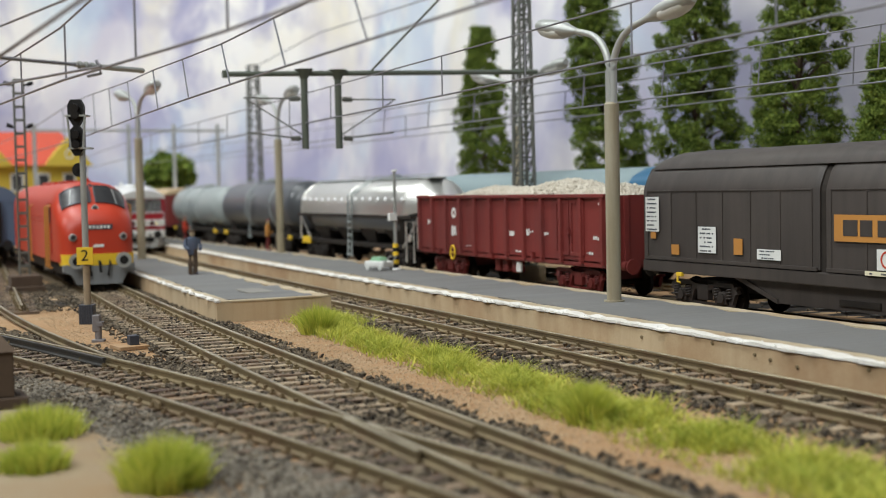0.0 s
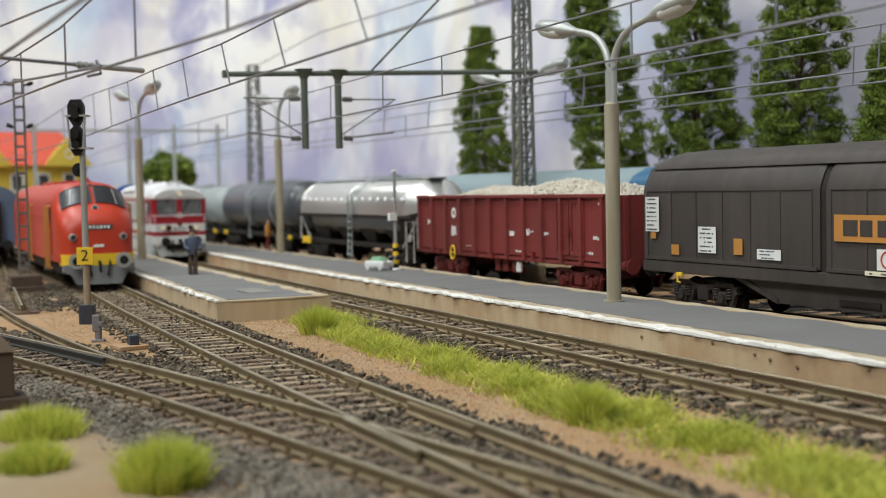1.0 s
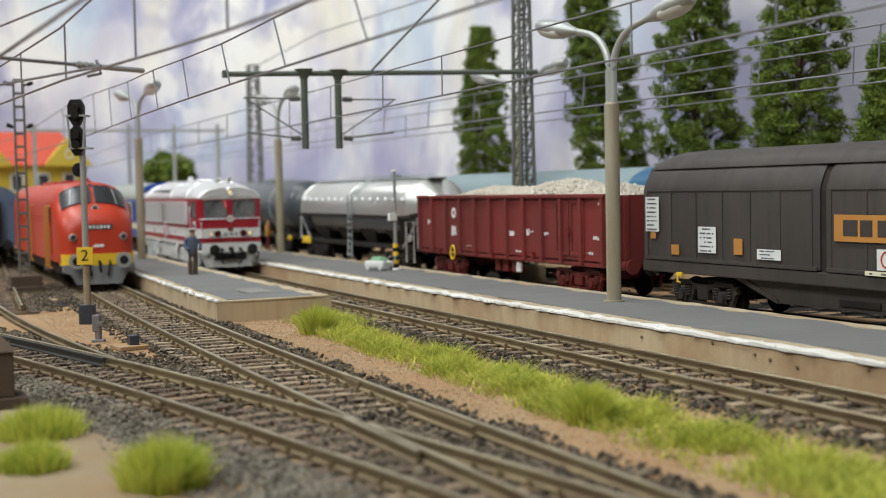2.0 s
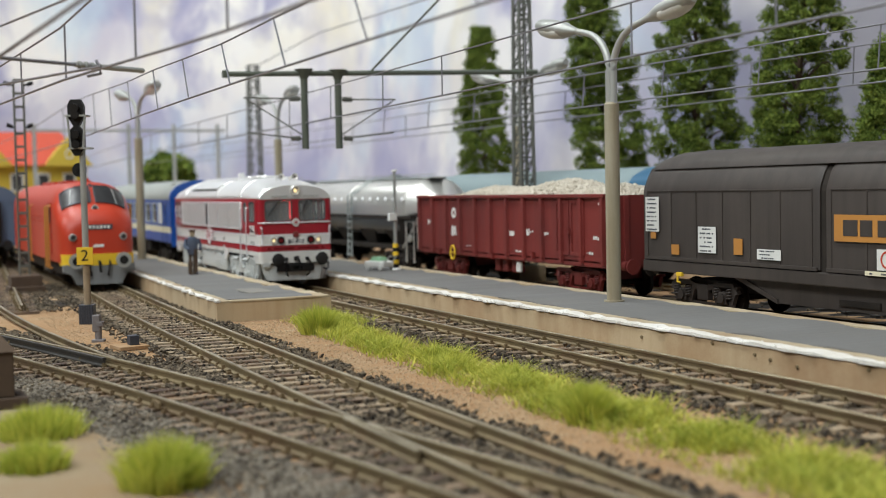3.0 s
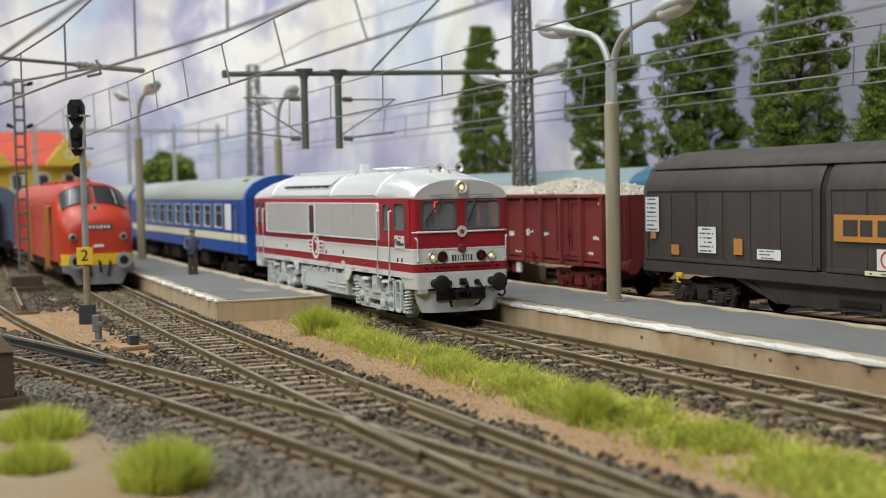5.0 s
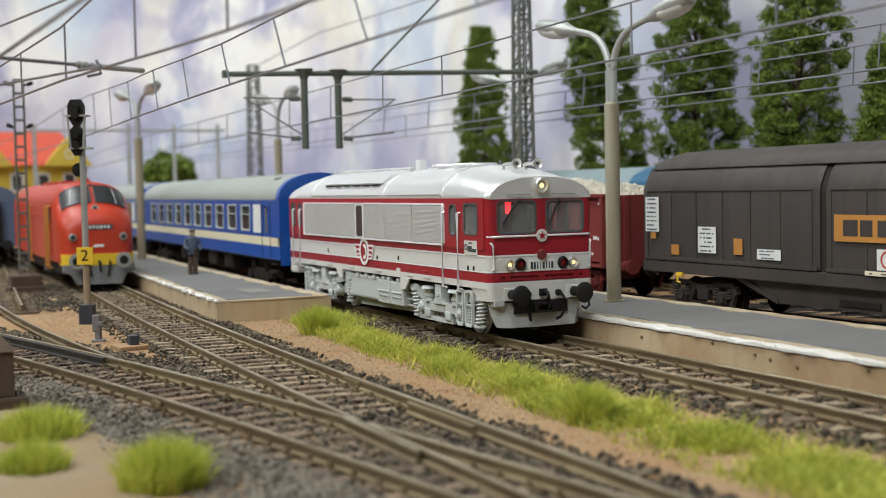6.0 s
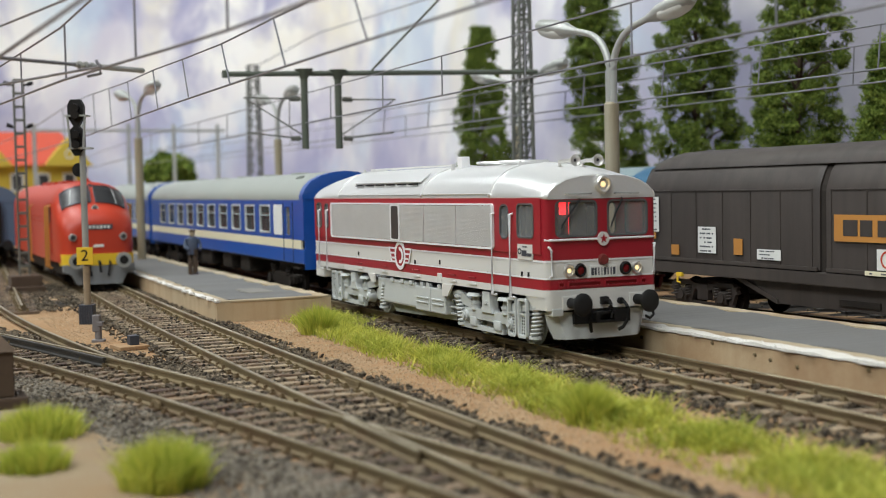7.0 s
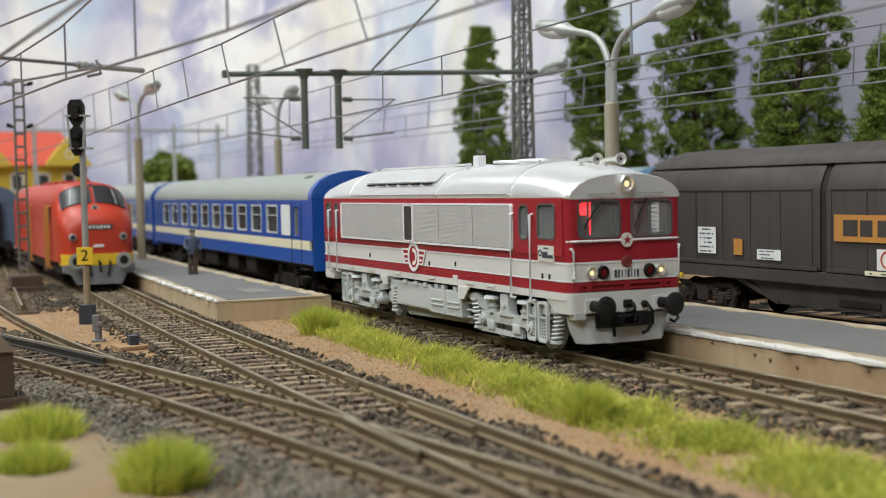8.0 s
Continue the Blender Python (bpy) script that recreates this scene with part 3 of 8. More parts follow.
wire_run("thin grey overhead wire above the main track", main, raised(main, 0.05, 1.09), [-75, -68, -62, -56, -50.4, -46.0, -41, -35.9, -31.3, -26.2, -21.4, -16.8, -12], lean=-0.1)
rear_wire = level(straight, 7.65, -110, 8, 6.2)
wire_run("thin grey overhead wire above the freight siding", rear_wire, raised(rear_wire, 0.1, 1.07), [-95, -85, -76, -68, -60, -54, -49, -44.6, -40.7, -36.3, -31.7, -27.2, -22.8, -18])
last_wire = level(straight, 12.2, -110, 8, 6.37)
wire_run("thin grey overhead wire above the rear siding", last_wire, raised(last_wire, 0.05, 1.13), [-100, -80, -70, -62, -56, -50, -45.2, -41.5, -37.9, -33.2, -28.5, -23])
turn = [(-45, -11.8, 6.0), (-34.7, -11.07, 6.0), (-27.4, -10.52, 6.0), (-24.1, -10.1, 6.0), (-21.1, -9.68, 6.0), (-18.5, -9.38, 6.0), (-15.3, -9.16, 6.0), (-8, -8.5, 6.0)]
wire_run("thin grey overhead wire above the turnout track", turn, [(x, y, 6 + rise) for (x, y, z), rise in zip(turn, (1.2, 0.96, 1.1, 1.52, 2.0, 2.4, 2.8, 3.5))], [-39, -31.75, -27.1, -22.7, -18.45, -14], 0.027)
wire_run("thin grey overhead wire above the outermost track", [(-40, -14.3, 6.0), (-28.7, -11.64, 6.0), (-24.3, -10.25, 6.0)], [(-40, -13.6, 7.1), (-27.5, -11.72, 7.1), (-23.5, -10.99, 7.1), (-12, -9.2, 7.2)], [], 0.027)
wire_run("thicker grey feeder wire beside the turnout", [(-30, -12.5, 6.0), (-22.9, -12.19, 6.0), (-16.1, -11.87, 6.0), (-9, -11.5, 6.0)], None, [], 0.032)
wire_run("thin grey feeder wire strung between the lattice masts", [(-84, 10.3, 12.1), (-70, 10.3, 12.85), (-54, 10.1, 12.5), (-44.6, 9.9, 12.7)], None, [], 0.03)


def build_arm():
    """A registration arm with its insulators over the turnout."""
    arm = thing("registration_arm", at(0, 0, 0), "grey steel registration arm with ribbed insulators", "overhead fitting")
    a, b = Vector((-23.6, -12.9, 6.1)), Vector((-25.9, -9.2, 6.1))
    part("rod", tube(bmesh.new(), [a, b], 0.035, 8), M_wire, arm, "", True)
    bm = bmesh.new()
    d = (b - a).normalized()
    for k in range(9):
        disc(bm, a + (b - a) * (0.62 + 0.018 * k), d, 0.075 if k % 2 else 0.05, 0.05, 10)
    tube(bm, [a + (b - a) * 0.78, b + d * 0.1], 0.055, 8)
    part("insulator", bm, M_steel, arm, "grey ribbed insulator", True)
    bm = bmesh.new()
    c = a + (b - a) * 0.74
    tube(bm, [c + Vector((0, 0, 0.12)), c + Vector((0.05, 0.05, 0.0)), c + Vector((0.02, 0.08, -0.14)), c + Vector((-0.4, -0.1, -0.16))], 0.03, 7)
    part("clamp", bm, M_wire, arm, "", True)


build_arm()


# ---- masts, gantry, lamps, signal ----
def build_lattice(m, height, w0, w1, material, label, group="overhead line masts", rungs=14, ladder_like=False):
    ms = thing("lattice_mast", m, label, "mast", group)
    for sx in ((-1, 1) if not ladder_like else (0,)):
        for sy in (-1, 1):
            part("leg", tube(bmesh.new(), [(sx * w0 / 2, sy * w0 / 2, GROUND), (sx * w1 / 2, sy * w1 / 2, height)], 0.05 if ladder_like else 0.075, 6), material, ms)
    for k in range(rungs):
        z0, z1 = GROUND + (height - GROUND) * k / rungs, GROUND + (height - GROUND) * (k + 1) / rungs
        f = lambda z: (w0 + (w1 - w0) * (z - GROUND) / (height - GROUND)) / 2
        if ladder_like:
            part("rung", box(bmesh.new(), -0.05, 0.05, -f(z1), f(z1), z1 - 0.05, z1 + 0.05), material, ms)
            continue
        for s in (-1, 1):
            for ends in (((s * f(z0), -f(z0), z0), (s * f(z1), f(z1), z1)), ((-f(z0), s * f(z0), z0), (f(z1), s * f(z1), z1)), ((s * f(z1), -f(z1), z1), (s * f(z1), f(z1), z1))):
                part("lacing", tube(bmesh.new(), ends, 0.034, 5), material, ms)
    bm = bmesh.new()
    fw = 0.6 if ladder_like else w0 * 0.9
    box(bm, -fw, fw, -fw, fw, GROUND - 0.2, 0.42, 0.06)
    if ladder_like:
        box(bm, -fw - 0.1, fw + 0.1, -fw - 0.1, fw + 0.1, GROUND - 0.2, 0.0, 0.05)
    part("footing", bm, M_trunk if ladder_like else M_kerb, ms, "stained concrete footing")
    return ms


tall = build_lattice(at(-44.6, 9.9, 0), 15.5, 0.68, 0.40, M_mast, "tall dark steel lattice mast carrying the gantry", rungs=22)
build_lattice(at(-84, 10.3, 0), 12.3, 0.95, 0.6, M_mast, "dark steel lattice mast behind the tank wagons", rungs=12)
left_mast = build_lattice(at(-52.6, -8.62, 0), 8.22, 0.37, 0.37, M_mast, "narrow ladder-like steel mast beside the red locomotive", rungs=16, ladder_like=True)
for y, z in ((-0.5, 6.32), (0.5, 6.32), (-0.57, 8.0), (0.57, 8.0)):
    bm = bmesh.new()
    tube(bm, [(0, math.copysign(0.15, y), z), (0, y, z + 0.1)], 0.045, 6)
    for k in range(4):
        disc(bm, (0, y * (0.6 + 0.1 * k), z + 0.05 + 0.02 * k), (0, y, 0.1), 0.085, 0.04, 8)
    part("insulator", bm, M_black, left_mast, "dark ribbed insulator")


def build_gantry():
    g = thing("signal_gantry", at(-44.0, 0.25, -0.18), "olive steel gantry beam with two hanging posts", "gantry")
    bm = bmesh.new()
    tube(bm, [(0, -2.7, 7.98), (0, 10.0, 8.33)], 0.1, 10)
    part("beam", bm, M_greenmast, g, "", True)
    part("stay", tube(bmesh.new(), [(0, 2.85, 8.2), (3.5, 5.2, 11.5)], 0.04, 6), M_greenmast, g)
    part("end_cap", box(bmesh.new(), -0.12, 0.12, -2.85, -2.65, 7.85, 8.12, 0.03), M_greenmast, g)
    for y, side in ((0.2, -1), (1.52, 1)):
        bm = bmesh.new()
        tube(bm, [(0, y, 8.1), (0, y, 5.3)], 0.13, 10)
        tube(bm, [(0, y, 8.22), (0, y, 8.12), (0, y, 7.86)], 0.36, 14, True, 0.14)
        ps = part("hanging_post", bm, M_greenmast, g, "olive hanging post with a flared head", True)
        for z0, y1, z1 in ((7.1, 2.3, 7.15), (5.65, 2.2, 5.9)):
            bm = bmesh.new()
            tube(bm, [(0, y, z0), (0, y + side * 0.2, z0 + 0.03), (0, y + side * y1, z1)], 0.03, 6)
            for k in range(4):
                disc(bm, (0, y + side * (0.2 + 0.09 * k), z0 + 0.03), (0, side, 0.1), 0.1, 0.05, 8)
            part("bracket_arm", bm, M_mast, ps, "thin arm with a dark insulator", True)
        part("brace", tube(bmesh.new(), [(0, y, 5.75), (0, y + side * 2.2, 7.1)], 0.025, 5), M_mast, ps)


build_gantry()


def build_far_portal(x, y0, y1, z):
    p = thing("far_gantry", at(x, 0, 0), "distant grey steel gantry across the tracks", "gantry", "far gantries")
    part("beam", box(bmesh.new(), -0.1, 0.1, y0, y1, z, z + 0.2, 0.03), M_steel, p)
    for k in range(5):
        y = y0 + (y1 - y0) * (0.04 + 0.23 * k)
        part("post", tube(bmesh.new(), [(0, y, GROUND), (0, y, z + (2.2 if k == 1 else 0.6))], 0.15, 8), M_steel, p)


build_far_portal(-98, -3.2, 12.0, 8.4)


def build_street_lamp(m, group, up=0.0):
    la = thing("street_lamp", m, "twin-armed grey street lamp on a grimy post", "street lamp", group)
    bm = bmesh.new()
    tube(bm, [(0, 0, 0), (0, 0, 0.06)], 0.28, 16)
    tube(bm, [(0, 0, 0.0), (0, 0, 5.4 + up)], 0.2, 18)
    disc(bm, (0, 0, 5.4 + up), (0, 0, 1), 0.2, 0.06, 18, 0.16)
    part("post", bm, M_post, la, "rust-stained lower post", True)
    for s in (-1, 1):
        bm = bmesh.new()
        pts = [(s * 0.085, 0, 5.0 + up), (s * 0.085, 0, 6.3 + up)]
        for k in range(1, 9):
            a = radians(78 * k / 8)
            pts.append((s * (0.085 + 1.15 * (1 - math.cos(a))), 0, 6.3 + up + 1.15 * math.sin(a)))
        x, _, z = pts[-1]
        pts.append((x + s * 0.5, 0, z + 0.12))
        tube(bm, pts, 0.105, 12, True, 0.085)
        arm = part("arm", bm, M_steel, la, "curved grey steel arm", True)
        bm = bmesh.new()
        x, z = pts[-1][0], pts[-1][2]
        secs = []
        for u, w, h in ((-0.1, 0.10, 0.09), (0.15, 0.16, 0.15), (0.4, 0.27, 0.22), (0.95, 0.34, 0.25), (1.4, 0.30, 0.22), (1.62, 0.15, 0.12)):
            secs.append([(x + s * u, w * math.cos(TAU * k / 14), z + u * 0.2 + h * math.sin(TAU * k / 14)) for k in range(14)])
        loft(bm, secs)
        part("lamp_head", bm, M_steel, arm, "long grey lamp head", True)
        bm = bmesh.new()
        secs = []
        for u, w, h in ((0.4, 0.18, 0.08), (0.6, 0.28, 0.2), (1.0, 0.31, 0.24), (1.35, 0.26, 0.2), (1.55, 0.12, 0.06)):
            secs.append([(x + s * u, w * math.cos(TAU * k / 14), z + u * 0.2 - 0.08 + h * math.sin(TAU * k / 14)) for k in range(14)])
        loft(bm, secs)
        part("diffuser", bm, M_lens, arm, "milky lamp glass", True)
    return la


build_street_lamp(at(-29.0, 4.13, 0.36, 9), "platform lamps")
far_lamp = build_street_lamp(at(-63.28, 5.46, 0.36, 0), "platform lamps", 0.5)
copy_thing(far_lamp, at(-61.8, -2.1, 0.36, 6))
build_street_lamp(at(-46.3, 10.6, GROUND, 10), "platform lamps", 0.9)


def build_signal():
    sg = thing("railway_signal", at(-38.3, -8.45, GROUND), "black two-unit railway signal on a grey post with a yellow board", "signal")
    part("post", tube(bmesh.new(), [(0, 0, 2.0), (0, 0, 5.45)], 0.1, 12, True, 0.09), M_steel, sg, "grey weathered post", True)
    part("lower_post", tube(bmesh.new(), [(0, 0, 0.2), (0, 0, 2.0)], 0.105, 12), M_sleeper2, sg, "brown stained lower post", True)
    bm = bmesh.new()
    box(bm, -0.2, 0.2, -0.2, 0.2, 0.0, 0.58, 0.02)
    for k in range(-2, 3):
        box(bm, 0.19, 0.225, k * 0.08 - 0.02, k * 0.08 + 0.02, 0.0, 0.58)
        box(bm, k * 0.08 - 0.02, k * 0.08 + 0.02, -0.225, -0.19, 0.0, 0.58)
    part("foot_box", bm, M_num, sg, "dark ribbed cable box at the foot")
    for z0, z1, w, top in ((5.9, 6.68, 0.235, 0.62), (5.02, 5.9, 0.225, 0.3)):
        bm = bmesh.new()
        o = [(-w, z0 + 0.26), (-w * 0.34, z0), (w * 0.34, z0), (w, z0 + 0.26), (w, z1 - 0.17), (w * top, z1), (-w * top, z1), (-w, z1 - 0.17)]
        loft(bm, [[(x, y - 0.13, z) for y, z in o] for x in (-0.06, 0.16)])
        hd = part("signal_head", bm, M_black, sg, "black signal head with cut corners")
        for z in (z0 + 0.34, z1 - 0.24):
            bm = bmesh.new()
            tube(bm, [(0.16 + 0.0, -0.13, z), (0.32, -0.13, z - 0.02)], 0.12, 14)
            part("hood", bm, M_black, hd)
    for z, y0, y1 in ((6.2, -0.45, 0.2), (5.24, -0.37, 0.27)):
        bm = bmesh.new()
        box(bm, -0.3, 0.2, y0, y0 + 0.05, z - 0.025, z + 0.025)
        box(bm, -0.3, 0.2, y1 - 0.05, y1, z - 0.025, z + 0.025)
        box(bm, 0.17, 0.24, y0, y1, z - 0.025, z + 0.025)
        box(bm, -0.3, -0.24, y0, y1, z - 0.025, z + 0.025)
        part("step_plate", bm, M_steel, sg, "grey maintenance step")
    for y0, y1 in ((-0.28, -0.36), (0.08, 0.16)):
        part("guard_bar", tube(bmesh.new(), [(0.22, y0, 5.24), (0.22, y1, 6.2)], 0.035, 6), M_steel, sg)
    bm = bmesh.new()
    disc(bm, (-0.1, -0.12, 4.6), (1, 0, 0), 0.21, 0.08, 20)
    disc(bm, (-0.02, -0.2, 4.6), (1, 0, 0), 0.06, 0.05, 10)
    part("rear_disc", bm, M_black, sg, "round black disc")
    bm = bmesh.new()
    box(bm, 0.11, 0.15, -0.24, 0.24, 1.78, 2.3, 0.01)
    bd = part("number_board", bm, M_yellow, sg, "yellow board with a black figure two")
    text_mesh("figure", "2", 0.33, at(0.153, 0.0, 2.04) @ Matrix.Rotation(radians(90), 4, "Z") @ Matrix.Rotation(radians(90), 4, "X"), M_black, bd, "black figure two", 0.004)
    sg.matrix_world = at(-38.3, -8.45, GROUND, -22)


build_signal()


M_dwarf = mat("dull_grey_casting", (0.23, 0.21, 0.21), (0.15, 0.135, 0.135), 0.6, 0.1, 4, 0.3)


def build_small_trackside():
    d = thing("dwarf_signal", at(-33.3, -8.98, GROUND, -20), "small grey point-motor post beside the turnout", "trackside post")
    bm = bmesh.new()
    box(bm, -0.16, 0.16, -0.16, 0.16, 0, 0.08, 0.02)
    tube(bm, [(0, 0, 0.05), (0, 0, 0.68)], 0.09, 10)
    part("stem", bm, M_dwarf, d, "", True)
    bm = bmesh.new()
    box(bm, -0.1, 0.1, -0.14, 0.06, 0.28, 0.72, 0.03)
    box(bm, -0.07, 0.12, -0.02, 0.14, 0.42, 0.55, 0.02)
    part("cover", bm, M_dwarf, d, "grey cover")
    b = thing("junction_box", at(-31.4, -8.45, GROUND, 8), "small dark box on an orange-brown board", "trackside box")
    part("board", box(bmesh.new(), -0.5, 0.35, -0.45, 0.3, 0, 0.1, 0.02), M_ground, b, "sandy brown board")
    part("box", box(bmesh.new(), -0.12, 0.12, -0.12, 0.12, 0.1, 0.34, 0.02), M_num, b, "dark small box")
    p = thing("relay_cabinet", at(-24.1, -12.35, GROUND), "dark brown stepped cabinet at the layout edge", "cabinet")
    part("plinth", box(bmesh.new(), -0.6, 0.6, -0.62, 0.5, 0, 0.22, 0.03), M_trunk, p)
    part("body", box(bmesh.new(), -0.45, 0.45, -0.5, 0.28, 0.22, 1.05, 0.03), M_trunk, p)
    bm = bmesh.new()
    loft(bm, [[(-0.5, -0.55, 1.05), (0.5, -0.55, 1.05), (0.5, 0.33, 1.05), (-0.5, 0.33, 1.05)], [(-0.05, -0.2, 1.45), (0.05, -0.2, 1.45), (0.05, 0.0, 1.45), (-0.05, 0.0, 1.45)]])
    part("lid", bm, M_trunk, p)


build_small_trackside()


def build_extra_rails():
    t = thing("turnout_rails", at(0, 0, 0), "switch rails, wing rails and guard rails of the turnout", "turnout rails", "", "structure")
    curve_in = lambda x, y=0.0: y - 9.49 - 0.115 * (-27.4 - x) + 0.0034 * (-27.4 - x) ** 2
    rail_bar("closure_rail", curve_in, 0.0, -46, -27.6, t)
    black_rail = rail_bar("guard_rail", ladder, -0.16, -34.5, -27.9, t, "blackened guard rail")
    black_rail.data.materials[0] = black_rail.data.materials[1] = M_black_shade
    rail_bar("guard_rail", bend_near, -6.8 + 0.76 - 0.2, -19.2, -16.7, t, "rust-brown guard rail").data.materials[1] = M_rail
    rail_bar("wing_rail", bend_near, -6.8 - 0.76 - 0.12, -18.4, -15.5, t)
    rail_bar("switch_rail", ladder, -1.53 + 0.3, -40, -31, t)
    for x0, x1, fn, y in ((-22.6, -21.9, bend_near, -6.04), (-18.4, -17.6, bend_near, -6.04), (-22.4, -21.6, ladder, -1.53), (-29.5, -28.7, ladder, 0.0)):
        bm = bmesh.new()
        y1 = fn((x0 + x1) / 2, y)
        box(bm, x0, x1, y1 - 0.07, y1 - 0.025, -0.16, -0.05, 0.01)
        part("fishplate", bm, M_rail, t)


build_extra_rails()


# ---- the moving train ----
def pane_panel(parent, name, rect, hole, r, turn, wall_mat, frame_mat, w=0.05, label=""):
    """A wall panel with one window, built in the plane y = 0 and turned into place: wall > frame, glass."""
    a = bmesh.new(), bmesh.new(), bmesh.new()
    ring(a[0], rounded(*rect, 0.004), rounded(*hole, r), -0.03, 0.03)
    h2 = (hole[0] + w, hole[1] - w, hole[2] + w, hole[3] - w)
    ring(a[1], rounded(hole[0] - 0.01, hole[1] + 0.01, hole[2] - 0.01, hole[3] + 0.01, r), rounded(*h2, r * 0.7), -0.045, 0.036)
    slab(a[2], rounded(*h2, r * 0.7), -0.012, 0.006)
    for bm in a:
        bmesh.ops.transform(bm, matrix=turn, verts=bm.verts)
    wall = part(name, a[0], wall_mat, parent, label)
    part("window_frame", a[1], frame_mat, wall, "window frame")
    gl = part("window_glass", a[2], M_glass, wall, "clear window glass")
    gl.visible_shadow = False
    return wall


FACE_NEAR = lambda y: Matrix.Translation((0, y, 0))
FACE_FRONT = lambda x: Matrix.Translation((x, 0, 0)) @ Matrix.Rotation(radians(90), 4, "Z")


def plan_ring(x0, x1, w, r, z, n=5):
    """A rounded plan outline at height z."""
    return [(x, y, z) for x, y in rounded(x0, x1, -w, w, r, n)]


def spring(bm, x, y, z0, z1, r, turns=7, wire=0.026, lean=0.0):
    pts = [(x + lean * k / (10 * turns) + r * math.cos(TAU * k / 10), y + r * math.sin(TAU * k / 10), z0 + (z1 - z0) * k / (10 * turns)) for k in range(10 * turns + 1)]
    tube(bm, pts, wire, 5)


def wheelset(name, m, parent, r=0.5, colour=None):
    bm = bmesh.new()
    for s in (-1, 1):
        disc(bm, (0, s * 0.68, 0), (0, s, 0), r + 0.03, 0.03, 28)
        disc(bm, (0, s * 0.71, 0), (0, s, 0), r, 0.11, 28, r - 0.01)
        disc(bm, (0, s * 0.82, 0), (0, s, 0), 0.16, 0.06, 12)
        for k in range(6):
            a = TAU * k / 6
            box(bm, 0.14, r - 0.06, -0.04, 0.04, -0.03, 0.03, 0, Matrix.Translation((0, s * 0.83, 0)) @ Matrix.Rotation(a, 4, "Y"))
    tube(bm, [(0, -0.7, 0), (0, 0.7, 0)], 0.08, 8)
    ob = part(name, bm, colour or M_under, parent)
    ob.matrix_local = m
    return ob


